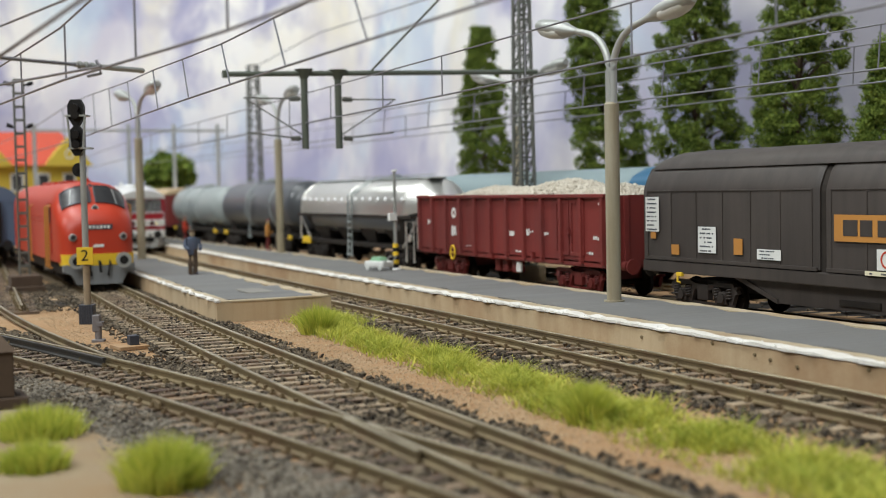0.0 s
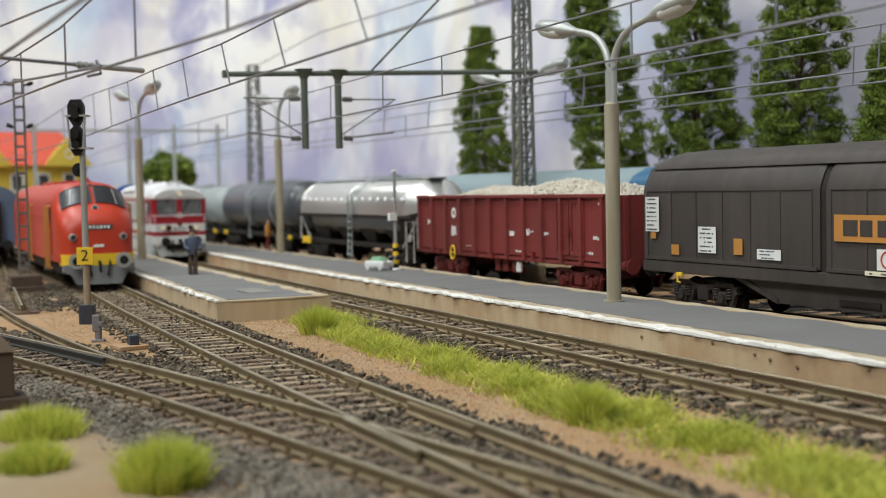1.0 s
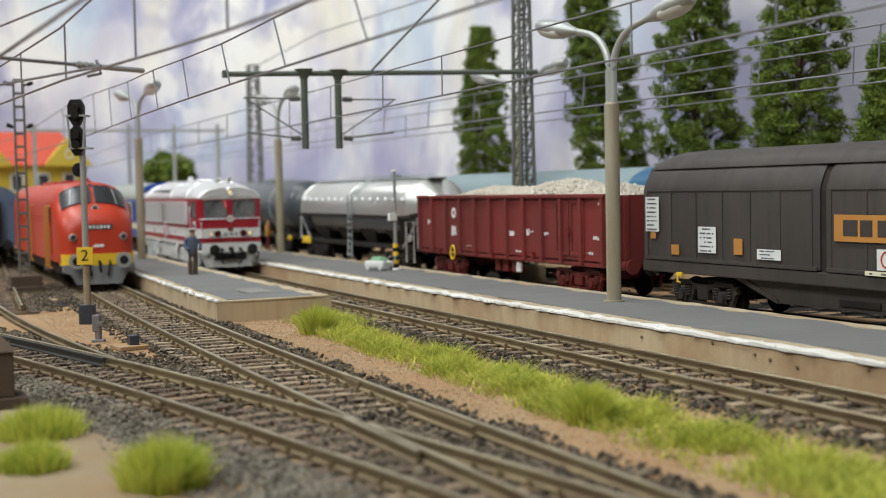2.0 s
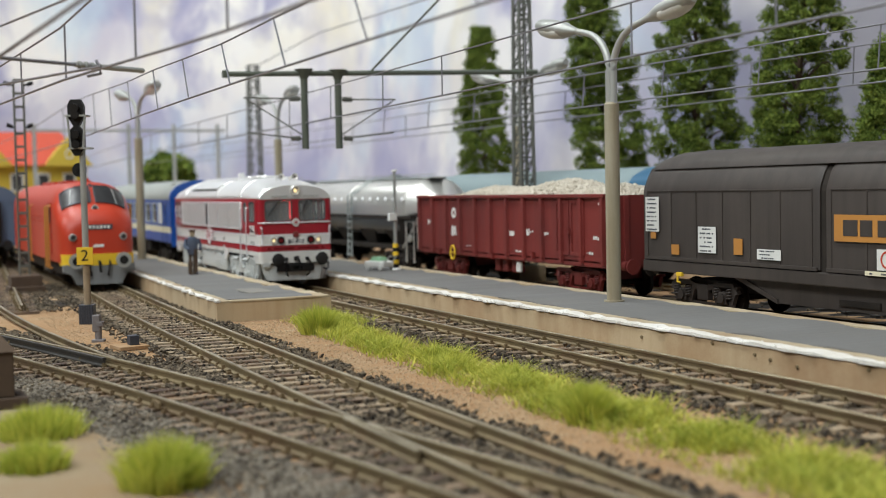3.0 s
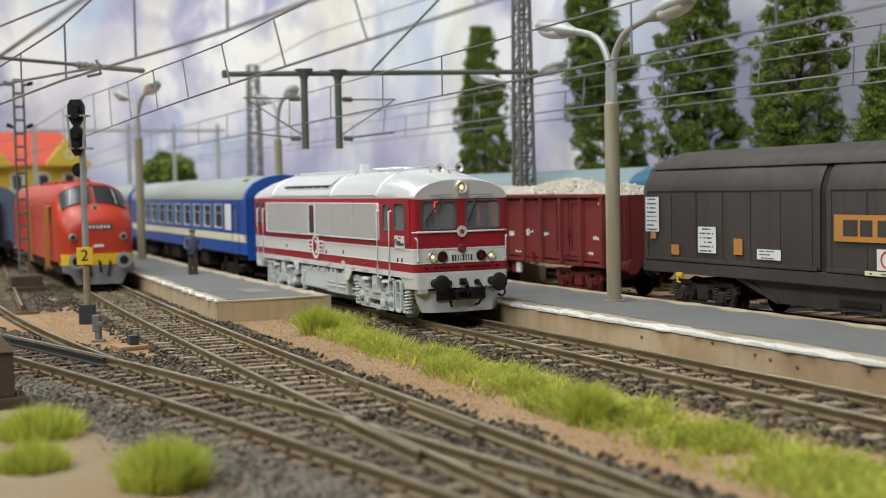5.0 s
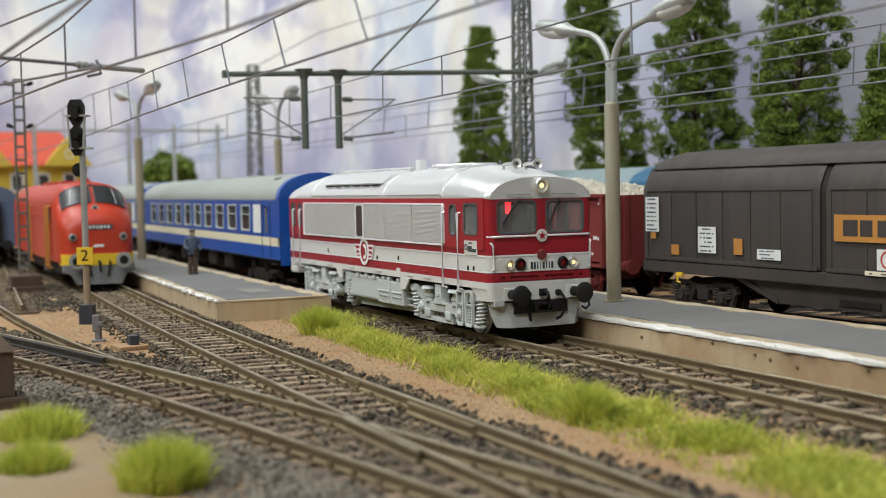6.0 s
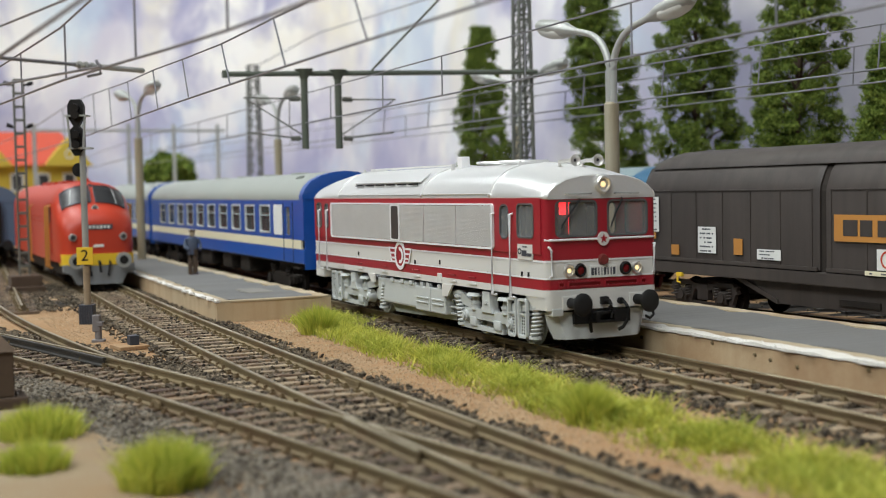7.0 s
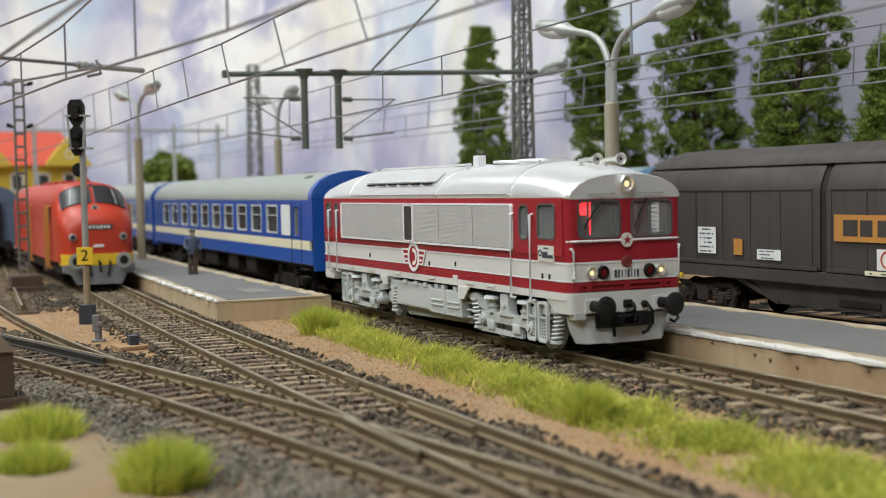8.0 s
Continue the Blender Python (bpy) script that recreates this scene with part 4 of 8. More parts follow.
def loco_bogie(parent, cx, steps):
    bg = part("bogie", box(bmesh.new(), cx - 1.5, cx + 1.5, -0.55, 0.55, 0.45, 0.8, 0.05), M_under, parent, "dark bogie carrying pale grey side gear")
    for s in (-1, 1):
        y = s * 1.32
        bm = bmesh.new()
        slab(bm, [(cx - 1.25, 0.46), (cx + 1.15, 0.46), (cx + 1.25, 0.56), (cx + 1.25, 0.70), (cx - 1.25, 0.70), (cx - 1.3, 0.58)], y - 0.07, y + 0.07)
        slab(bm, [(cx - 2.0, 1.02), (cx - 1.6, 1.08), (cx - 0.75, 0.84), (cx - 0.75, 0.70), (cx - 1.2, 0.72), (cx - 1.95, 0.94)], y - 0.06, y + 0.06)
        slab(bm, [(cx + 0.8, 0.84), (cx + 1.5, 1.05), (cx + 2.2, 1.0), (cx + 2.2, 0.9), (cx + 1.4, 0.78), (cx + 0.8, 0.7)], y - 0.06, y + 0.06)
        slab(bm, [(cx - 1.5, 0.20), (cx + 0.7, 0.20), (cx + 0.7, 0.30), (cx - 1.5, 0.33)], y - 0.05, y + 0.05)
        box(bm, cx - 0.95, cx - 0.6, y - 0.1, y + 0.1, 0.28, 0.50, 0.03)
        box(bm, cx + 0.3, cx + 0.65, y - 0.1, y + 0.1, 0.28, 0.50, 0.03)
        part("side_frame", bm, M_lgrey, bg, "pale grey bogie side frame", True)
        bm = bmesh.new()
        slab(bm, [(cx - 0.32, 0.66), (cx + 0.32, 0.66), (cx + 0.2, 0.80), (cx + 0.18, 1.15), (cx - 0.18, 1.15), (cx - 0.2, 0.80)], y - 0.13, y + 0.1)
        box(bm, cx - 0.08, cx + 0.08, y - 0.16, y - 0.1, 0.86, 0.93)
        disc(bm, (cx, y - s * 0.05, 0.74), (0, s, 0), 0.07, 0.14, 10)
        part("bolster", bm, M_lgrey, bg, "", True)
        for dx in (-0.75, 0.85):
            bm = bmesh.new()
            disc(bm, (cx + dx, y, 0.68), (0, 0, 1), 0.15, 0.34, 12, 0.1)
            disc(bm, (cx + dx, y, 1.0), (0, 0, 1), 0.25, 0.07, 14, 0.22)
            disc(bm, (cx + dx, y, 0.8), (0, 0, 1), 0.16, 0.05, 12)
            part("damper", bm, M_lgrey, bg, "", True)
        for dx in (-1.45, 2.15):
            bm = bmesh.new()
            tilt = 0.16 if dx < 0 else -0.16
            spring(bm, cx + dx, y, 0.3, 0.92, 0.12, 7, 0.033, -tilt)
            disc(bm, (cx + dx, y, 0.25), (0, 0, 1), 0.16, 0.06, 12)
            tube(bm, [(cx + dx, y, 0.25), (cx + dx - tilt, y, 0.94)], 0.08, 8)
            disc(bm, (cx + dx - tilt, y, 0.91), (0, 0, 1), 0.16, 0.05, 12)
            part("coil_spring", bm, M_lgrey, bg, "pale grey coil spring", True)
        for dx in (-1.15, 1.15):
            bm = bmesh.new()
            disc(bm, (cx + dx, y - s * 0.1, 0.5), (0, s, 0), 0.17, 0.24, 14, 0.13)
            disc(bm, (cx + dx, y + s * 0.14, 0.5), (0, s, 0), 0.08, 0.04, 10)
            part("axle_box", bm, M_lgrey, bg, "", True)
        if steps:
            x0 = cx + steps
            for dx in (-0.24, 0.24):
                bm = bmesh.new()
                ring(bm, rounded(x0 + dx - 0.2, x0 + dx + 0.2, 0.24, 1.12, 0.09), rounded(x0 + dx - 0.145, x0 + dx + 0.145, 0.3, 1.06, 0.06), s * 1.44 - 0.04, s * 1.44 + 0.04)
                box(bm, x0 + dx - 0.16, x0 + dx + 0.16, s * 1.36 - 0.09, s * 1.36 + 0.06, 0.74, 0.78)
                st = part("step", bm, M_lgrey, bg, "pale grey access step with a framed tread", True)
                bm = bmesh.new()
                box(bm, x0 + dx - 0.15, x0 + dx + 0.15, s * 1.40 - 0.012, s * 1.40 + 0.012, 0.28, 0.74)
                part("tread_plate", bm, M_lgrey, st)
                bm = bmesh.new()
                for i in range(3):
                    for j in range(6):
                        disc(bm, (x0 + dx - 0.085 + 0.085 * i, s * 1.408, 0.34 + 0.068 * j), (0, s, 0), 0.024, 0.008, 6)
                tagged(part("perforation", bm, M_under, st, "dark round holes"), kind="stuff")
    return bg


def build_loco():
    L = 14.95
    lo = thing("diesel_locomotive", at(0, 0, 0), "crimson, pale grey and silver model diesel locomotive on the rails", "locomotive")
    W = 1.48
    # body shell in bands of colour, wall by wall up to the windows
    bands = [(1.2, 1.36, 0), (1.36, 1.585, 1), (1.585, 1.625, 2), (1.625, 1.95, 0), (1.95, 1.99, 2), (1.99, 2.12, 1)]
    for z0, z1, mi in bands:
        bm = bmesh.new()
        grow = 0.012 if mi == 2 else 0.0
        loft(bm, [plan_ring(-L - grow, grow, W + grow, 0.17, z0), plan_ring(-L - grow, grow, W + grow, 0.17, z1)], False)
        part("body_band", bm, (M_cream, M_maroon, M_trim)[mi], lo, ("light grey body band", "crimson body band", "thin white body line")[mi], True)
    bm = bmesh.new()
    box(bm, -L + 0.15, -0.15, -W + 0.08, W - 0.08, 1.22, 2.0)
    part("underfloor", bm, M_inner, lo, "dark inner floor")
    # solid machine-room walls
    for s in (-1, 1):
        bm = bmesh.new()
        box(bm, -13.3, -2.2, s * W - 0.03, s * W + 0.03, 2.12, 3.32)
        part("side_wall", bm, M_maroon, lo, "crimson machine-room wall")
        y = s * (W + 0.045)
        bm = bmesh.new()
        ring(bm, rounded(-13.2, -2.3, 2.155, 3.2, 0.09), rounded(-13.12, -2.38, 2.2, 3.155, 0.06), y - 0.03, y + 0.03)
        part("grille_frame", bm, M_trim, lo, "bright frame round the grilles", True)
        for x0, x1 in ((-13.1, -8.45), (-7.75, -6.22), (-6.17, -4.3), (-4.25, -2.4)):
            bm = bmesh.new()
            box(bm, x0, x1, y - 0.02, y + 0.012, 2.21, 3.145, 0.008)
            k = 2.235
            while k < 3.13:
                box(bm, x0 + 0.03, x1 - 0.03, y - 0.024, y + 0.024, k, k + 0.011)
                k += 0.032
            part("grille", bm, M_grille, lo, "fine silver radiator grille")
        bm = bmesh.new()
        ring(bm, rounded(-8.42, -7.78, 2.16, 3.19, 0.1), rounded(-8.35, -7.85, 2.23, 3.12, 0.07), y - 0.03, y + 0.045)
        part("slot_frame", bm, M_trim, lo, "white frame of the narrow window", True)
        bm = bmesh.new()
        slab(bm, rounded(-8.36, -7.84, 2.22, 3.13, 0.07), y - 0.025, y + 0.01)
        part("slot_window", bm, M_dark, lo, "dark narrow side window")
        # cab sides
        for rect, hole, r in (((-1.32, -0.17, 2.12, 3.32), (-1.2, -0.46, 2.46, 3.2), 0.12), ((-2.1, -1.5, 2.12, 3.32), (-2.02, -1.6, 2.42, 3.18), 0.18),
                              ((-14.78, -13.95, 2.12, 3.32), (-14.55, -14.1, 2.42, 3.2), 0.14), ((-13.85, -13.4, 2.12, 3.32), (-13.8, -13.48, 2.42, 3.18), 0.12)):
            pane_panel(lo, "cab_side", rect, hole, r, Matrix.Translation((0, s * W, 0)), M_maroon, M_rubber, 0.03, "crimson cab side")
        for x0, x1 in ((-1.5, -1.32), (-2.2, -2.1), (-13.4, -13.3), (-13.95, -13.85)):
            part("door_post", box(bmesh.new(), x0, x1, s * W - 0.03, s * W + 0.03, 2.12, 3.32), M_maroon, lo)
        # hand rails by the doors
        for x in (-1.42, -2.3, -13.5, -14.2):
            bm = bmesh.new()
            yy = s * (W + 0.11)
            tube(bm, [(x, s * W, 2.98), (x, yy, 2.96), (x, yy, 1.14), (x, s * W, 1.12)], 0.036, 7)
            part("handrail", bm, M_trim, lo, "white handrail", True)
        # name plate with unread lettering
        bm = bmesh.new()
        box(bm, -1.2, -0.52, s * (W + 0.02) - 0.012, s * (W + 0.02) + 0.012, 1.98, 2.32, 0.006)
        pl = part("side_plate", bm, M_cream, lo, "pale plate with dark lettering")
        bm = bmesh.new()
        yy = s * (W + 0.036)
        ring(bm, rounded(-1.17, -1.02, 2.09, 2.23, 0.06), rounded(-1.14, -1.05, 2.12, 2.2, 0.04), yy - 0.004, yy + 0.004)
        for x0, x1, z0, z1 in ((-1.0, -0.78, 2.06, 2.19), (-0.76, -0.56, 2.06, 2.13), (-0.95, -0.75, 2.25, 2.28)):
            box(bm, x0, x1, yy - 0.004, yy + 0.004, z0, z1)
        part("lettering", bm, M_num, pl, "dark bars of lettering")
        # winged ring emblem
        bm = bmesh.new()
        yy = s * (W + 0.028)
        cx, cz = -7.85, 1.8
        circ = lambda r: [(cx + r * math.cos(TAU * k / 28), cz + r * 1.05 * math.sin(TAU * k / 28)) for k in range(28)]
        ring(bm, circ(0.37), circ(0.275), yy - 0.012, yy + 0.012)
        arc = lambda r, a: (cx + r * math.cos(radians(a)), cz + r * 1.05 * math.sin(radians(a)))
        for a in range(-110, 110, 20):
            slab(bm, [arc(0.21, a), arc(0.21, a + 20), arc(0.12, a + 20), arc(0.12, a)], yy - 0.012, yy + 0.012)
        for q in (-1, 1):
            slab(bm, [(cx + q * 0.72, 2.005), (cx + q * 0.78, 2.005), (cx + q * 0.60, 1.6), (cx + q * 0.54, 1.6)], yy - 0.01, yy + 0.01)
            slab(bm, [(cx + q * 0.30, 1.645), (cx + q * 0.58, 1.645), (cx + q * 0.55, 1.6), (cx + q * 0.26, 1.6)], yy - 0.01, yy + 0.01)
        for z, w in ((1.98, 0.72), (1.85, 0.64), (1.72, 0.56)):
            for q in (-1, 1):
                box(bm, cx + q * 0.26 - (0.0 if q > 0 else w - 0.26), cx + q * 0.26 + (w - 0.26 if q > 0 else 0.0), yy - 0.01, yy + 0.01, z - 0.025, z + 0.025)
        em = part("emblem", bm, M_trim, lo, "white winged-ring emblem")
        bm = bmesh.new()
        yf = s * (W + 0.02)
        slab(bm, circ(0.36), yf - 0.012, yf + 0.012)
        for q in (-1, 1):
            slab(bm, [(cx + q * 0.2, 2.0), (cx + q * 0.76, 2.0), (cx + q * 0.57, 1.61), (cx + q * 0.2, 1.61)], yf - 0.012, yf + 0.01)
        part("emblem_field", bm, M_maroon, em, "crimson field of the emblem")
        # small fittings along the sill
        for x in (-12.5, -10.9, -9.0, -6.8, -4.6, -3.5):
            bm = bmesh.new()
            box(bm, x - 0.22, x + 0.22, s * W - 0.03, s * W + 0.035, 1.28, 1.315)
            part("sill_lug", bm, M_cream, lo)
            bm = bmesh.new()
            tube(bm, [(x - 0.2, s * (W + 0.02), 1.45), (x - 0.2, s * (W + 0.05), 1.47), (x + 0.2, s * (W + 0.05), 1.47), (x + 0.2, s * (W + 0.02), 1.45)], 0.012, 5)
            part("grab_iron", bm, M_maroon, lo, "", True)
        for x, z in ((-5.35, 1.72), (-11.0, 1.72), (-1.05, 1.66), (-0.75, 1.66), (-6.9, 1.66)):
            part("socket", box(bmesh.new(), x - 0.03, x + 0.03, s * W - 0.02, s * W + 0.03, z - 0.05, z + 0.06), M_black, lo, "small dark socket")
        bm = bmesh.new()
        box(bm, -5.5, -5.25, s * W - 0.02, s * W + 0.035, 1.2, 1.45, 0.01)
        part("data_panel", bm, M_lens, lo, "small framed data panel")
    # cab corners and fronts
    for s in (-1, 1):
        for end in (0, 1):
            bm = bmesh.new()
            secs = []
            for z in (2.12, 3.32):
                arc = []
                for k in range(7):
                    a = radians(90 * k / 6)
                    arc.append((-0.17 + 0.17 * math.sin(a), s * (W - 0.17 + 0.17 * math.cos(a)), z))
                for k in range(6, -1, -1):
                    a = radians(90 * k / 6)
                    arc.append((-0.17 + 0.12 * math.sin(a), s * (W - 0.17 + 0.12 * math.cos(a)), z))
                secs.append([(x if not end else -L - x, y, zz) for x, y, zz in arc])
            loft(bm, secs)
            part("cab_corner", bm, M_maroon, lo, "crimson rounded cab corner", True)
    for end in (0, 1):
        turn = FACE_FRONT(-0.03) if not end else Matrix.Translation((-L + 0.03, 0, 0)) @ Matrix.Rotation(radians(-90), 4, "Z")
        for q in (-1, 1):
            pane_panel(lo, "cab_front", (min(0, q * 1.31), max(0, q * 1.31), 2.12, 3.32), (0.14 if q > 0 else -1.22, 1.22 if q > 0 else -0.14, 2.48, 3.25), 0.13, turn, M_maroon, M_rubber, 0.03, "crimson half of the cab front")
    for x0, x1 in ((-2.25, -2.15), (-13.4, -13.3)):
        bm = bmesh.new()
        box(bm, x0, x1, -W + 0.04, W - 0.04, 2.0, 3.3)
        part("cab_bulkhead", bm, M_inner, lo, "brown inner cab wall")
    bm = bmesh.new()
    box(bm, -0.75, -0.15, -1.2, 1.2, 2.0, 2.45, 0.05)
    part("control_desk", bm, M_inner, lo, "dark control desk behind the windscreen")
    bm = bmesh.new()
    box(bm, -1.6, -1.2, 0.35, 0.8, 2.0, 2.5, 0.06)
    box(bm, -1.65, -1.5, 0.35, 0.8, 2.4, 3.1, 0.06)
    # added block that hides the red lamp while the train is still far
    part("second_seat", box(bmesh.new(), -0.58, -0.44, -0.53, -0.1, 2.0, 3.2, 0.05), M_inner, lo, "dim brown screen added to hide the red cab lamp")
    part("driver_seat", bm, M_coachroof, lo, "pale driver's seat seen through the glass")
    bm = bmesh.new()
    box(bm, -2.14, -2.1, 0.18, 0.36, 2.9, 3.2, 0.03)
    box(bm, -2.14, -2.1, 0.44, 0.48, 2.45, 3.2, 0.01)
    part("cab_light", bm, M_led, lo, "glowing red lamp inside the cab")
    # added panel that keeps the red glow out of the side window
    bm = bmesh.new()
    box(bm, -2.14, -1.35, -1.2, -1.14, 2.0, 3.28, 0.01)
    part("cab_partition", bm, M_inner, lo, "grey-brown panel added to hide the red lamp from the side")
    # roof
    base = [(-1.5, 3.30), (-1.515, 3.36), (-1.46, 3.52), (-1.3, 3.74), (-1.02, 3.94), (-0.6, 4.08), (0, 4.13), (0.6, 4.08), (1.02, 3.94), (1.3, 3.74), (1.46, 3.52), (1.515, 3.36), (1.5, 3.30)]
    stations = [(-0.01, 0.935, 0.595), (-0.05, 0.965, 0.625), (-0.14, 0.99, 0.65), (-0.36, 1.0, 0.70), (-0.75, 1.0, 0.79), (-1.2, 1.0, 0.88), (-1.8, 1.0, 0.96), (-2.5, 1.0, 1.0)]
    bm = bmesh.new()
    full = stations + [(-x - L, w, h) for x, w, h in reversed(stations)]
    loft(bm, [[(x, y * w, 3.30 + (z - 3.30) * h) for y, z in base] for x, w, h in full])
    part("roof", bm, M_silver, lo, "silver rounded roof with a low forehead", True)
    for end in (0, 1):
        fx = lambda x: x if not end else -L - x
        arch = [(y * 0.935, 3.30 + (z - 3.30) * 0.595) for y, z in base]
        bm = bmesh.new()
        prism(bm, [(y * 0.985, z - 0.012) for y, z in arch], min(fx(-0.05), fx(0.012)), max(fx(-0.05), fx(0.012)))
        part("forehead", bm, M_silver, lo, "flat silver forehead over the windscreen")
        bm = bmesh.new()
        fine = [tuple(p[k] + (q[k] - p[k]) * j / 3 for k in (0, 1)) for p, q in zip(arch, arch[1:]) for j in range(3)] + [arch[-1]]
        tube(bm, [(fx(0.0), y, z) for y, z in fine], 0.022, 6)
        part("brow", bm, M_silver, lo, "thin arched brow edge", True)
    for x in (-2.5, -6.35, -12.5):
        bm = bmesh.new()
        tube(bm, [(x, y * 1.004, z + 0.01) for y, z in base], 0.022, 6)
        part("roof_joint", bm, M_silver, lo, "", True)
    bm = bmesh.new()
    for s in (-1, 1):
        tube(bm, [(-12.5, s * 1.51, 3.42), (-2.5, s * 1.51, 3.42)], 0.02, 6)
        for x in (-2.5, -6.35):
            disc(bm, (x, s * 1.5, 3.4), (0, s, 0), 0.04, 0.06, 8)
    part("gutter", bm, M_silver, lo, "", True)
    # louvred hatch with dark slots
    for s in (-1, 1):
        bm = bmesh.new()
        for x0, x1 in ((-11.4, -6.7),):
            loft(bm, [[(x, s * 1.36, 3.72), (x, s * 1.05, 3.95), (x, s * 1.03, 3.99), (x, s * 1.37, 3.75)] for x in (x0, x1)])
        part("roof_hatch", bm, M_silver, lo, "raised silver roof hatch")
        for k in range(6):
            bm = bmesh.new()
            for j in range(3):
                x = -11.3 + k * 0.78 + j * 0.2
                box(bm, x, x + 0.16, -0.03, 0.012, -0.02, 0.02, 0, Matrix.Translation((0, s * 1.385, 3.69)))
            part("vent_slot", bm, M_black, lo, "dark vent slots")
    bm = bmesh.new()
    box(bm, -5.8, -5.52, -0.7, -0.46, 4.0, 4.36, 0.03)
    part("exhaust", bm, M_trim, lo, "white square exhaust stack")
    for x in (-4.5, -3.3):
        bm = bmesh.new()
        circ = [(x + 0.5 * math.cos(TAU * k / 28), -0.1 + 0.62 * math.sin(TAU * k / 28), 4.17) for k in range(29)]
        tube(bm, circ, 0.035, 6, False)
        for k in range(-4, 5):
            h = 0.62 * math.sqrt(max(0, 1 - (k / 5) ** 2))
            tube(bm, [(x + k * 0.1, -0.1 - h, 4.16), (x + k * 0.1, -0.1 + h, 4.16)], 0.018, 5)
        disc(bm, (x, -0.1, 4.05), (0, 0, 1), 0.46, 0.06, 24)
        part("fan_grille", bm, M_silver, lo, "silver round fan grille", True)
    for x, y in ((-6.3, -0.6), (-6.1, -0.2), (-12.0, -0.5), (-13.0, -0.4), (-13.4, 0.0), (-2.6, -0.6), (-2.6, 0.5), (-5.95, -0.75)):
        part("roof_knob", disc(bmesh.new(), (x, y, 4.02), (0, 0, 1), 0.06, 0.16, 8, 0.04), M_silver, lo, "", True)
    part("roof_pipe", tube(bmesh.new(), [(-12.3, -0.45, 4.16), (-6.4, -0.45, 4.16)], 0.03, 6), M_silver, lo, "", True)
    for y in (-0.36, 0.12):
        bm = bmesh.new()
        x = -0.95 if y < 0 else -0.75
        tube(bm, [(x - 0.25, y, 3.98), (x - 0.25, y, 4.1), (x - 0.05, y, 4.12), (x + 0.25, y, 4.12)], 0.045, 8)
        tube(bm, [(x + 0.2, y, 4.12), (x + 0.32, y, 4.12), (x + 0.42, y, 4.12)], 0.05, 16, True, 0.115)
        rim = lambda r, xx: [(xx, y + r * math.cos(TAU * k / 20), 4.12 + r * math.sin(TAU * k / 20)) for k in range(20)]
        loft(bm, [rim(0.118, x + 0.40), rim(0.132, x + 0.45), rim(0.118, x + 0.455), rim(0.06, x + 0.41), rim(0.03, x + 0.40)])
        disc(bm, (x - 0.25, y, 3.9), (0, 0, 1), 0.1, 0.1, 10)
        hr = part("horn", bm, M_chrome, lo, "chrome trumpet horn", True)
        part("horn_mouth", disc(bmesh.new(), (x + 0.423, y, 4.12), (1, 0, 0), 0.035, 0.004, 16), M_dark, hr)
    # head lamp in the forehead
    bm = bmesh.new()
    circ = lambda r, x: [(x, r * math.cos(TAU * k / 24), 3.59 + r * math.sin(TAU * k / 24)) for k in range(24)]
    loft(bm, [circ(0.2, -0.1), circ(0.2, 0.1), circ(0.17, 0.13), circ(0.14, 0.12), circ(0.12, 0.06)])
    hl = part("top_headlight", bm, M_chrome, lo, "chrome headlight housing in the forehead", True)
    part("lens", disc(bmesh.new(), (0.058, 0, 3.59), (1, 0, 0), 0.07, 0.02, 20, 0.05), M_lamp, hl, "glowing warm lens")
    part("lens_shell", disc(bmesh.new(), (0.075, 0, 3.59), (1, 0, 0), 0.125, 0.01, 20, 0.12), M_glass, hl)
    for q in (-1, 1):
        bm = bmesh.new()
        tube(bm, [(-0.02, q * 0.32, 3.39), (0.08, q * 0.32, 3.4), (0.06, q * 0.95, 3.39), (-0.1, q * 0.95, 3.38)], 0.018, 6)
        part("forehead_rail", bm, M_steel, lo, "thin grey grab rail", True)
        bm = bmesh.new()
        y0, y1 = (-0.62, -1.08) if q < 0 else (0.5, 0.22)
        tube(bm, [(0.04, y0, 3.3), (0.06, y0, 3.26), (0.05, (y0 + y1) / 2, 3.0), (0.04, y1, 2.72)], 0.02, 6)
        tube(bm, [(0.045, y0 + (y1 - y0) * 0.45, 3.06), (0.045, y1 - 0.02, 2.66)], 0.016, 5)
        part("wiper", bm, M_black, lo, "black windscreen wiper", True)
        # white rail below the windscreen and the corner grab rails
        bm = bmesh.new()
        tube(bm, [(0.03, q * 0.12, 2.42), (0.035, q * 1.3, 2.42), (-0.1, q * 1.46, 2.42)], 0.026, 7)
        part("front_rail", bm, M_trim, lo, "white rail across the front", True)
        bm = bmesh.new()
        tube(bm, [(-0.1, q * 1.38, 2.27), (0.03, q * 1.4, 2.27), (0.05, q * 1.36, 2.2), (0.05, q * 1.36, 1.66), (-0.06, q * 1.36, 1.62)], 0.026, 7)
        part("corner_rail", bm, M_trim, lo, "white corner grab rail", True)
        # lamps
        for y, r, mm, nm, lb in ((0.9, 0.1, M_lamp, "headlight", "glowing round headlight in a pale ring"), (0.6, 0.1, M_tail, "tail_light", "dark red tail lamp")):
            bm = bmesh.new()
            c2 = lambda r, x: [(x, q * y + r * math.cos(TAU * k / 20), 1.76 + r * math.sin(TAU * k / 20)) for k in range(20)]
            loft(bm, [c2(0.15, -0.02), c2(0.15, 0.03), c2(0.125, 0.075), c2(0.1, 0.07), c2(0.095, 0.03)], True)
            hh = part(nm, bm, M_chrome if nm == "headlight" else M_black, lo, lb, True)
            part("lens", disc(bmesh.new(), (0.032, q * y, 1.76), (1, 0, 0), 0.09 if nm == "tail_light" else 0.05, 0.02, 18, 0.04), mm, hh)
        bm = bmesh.new()
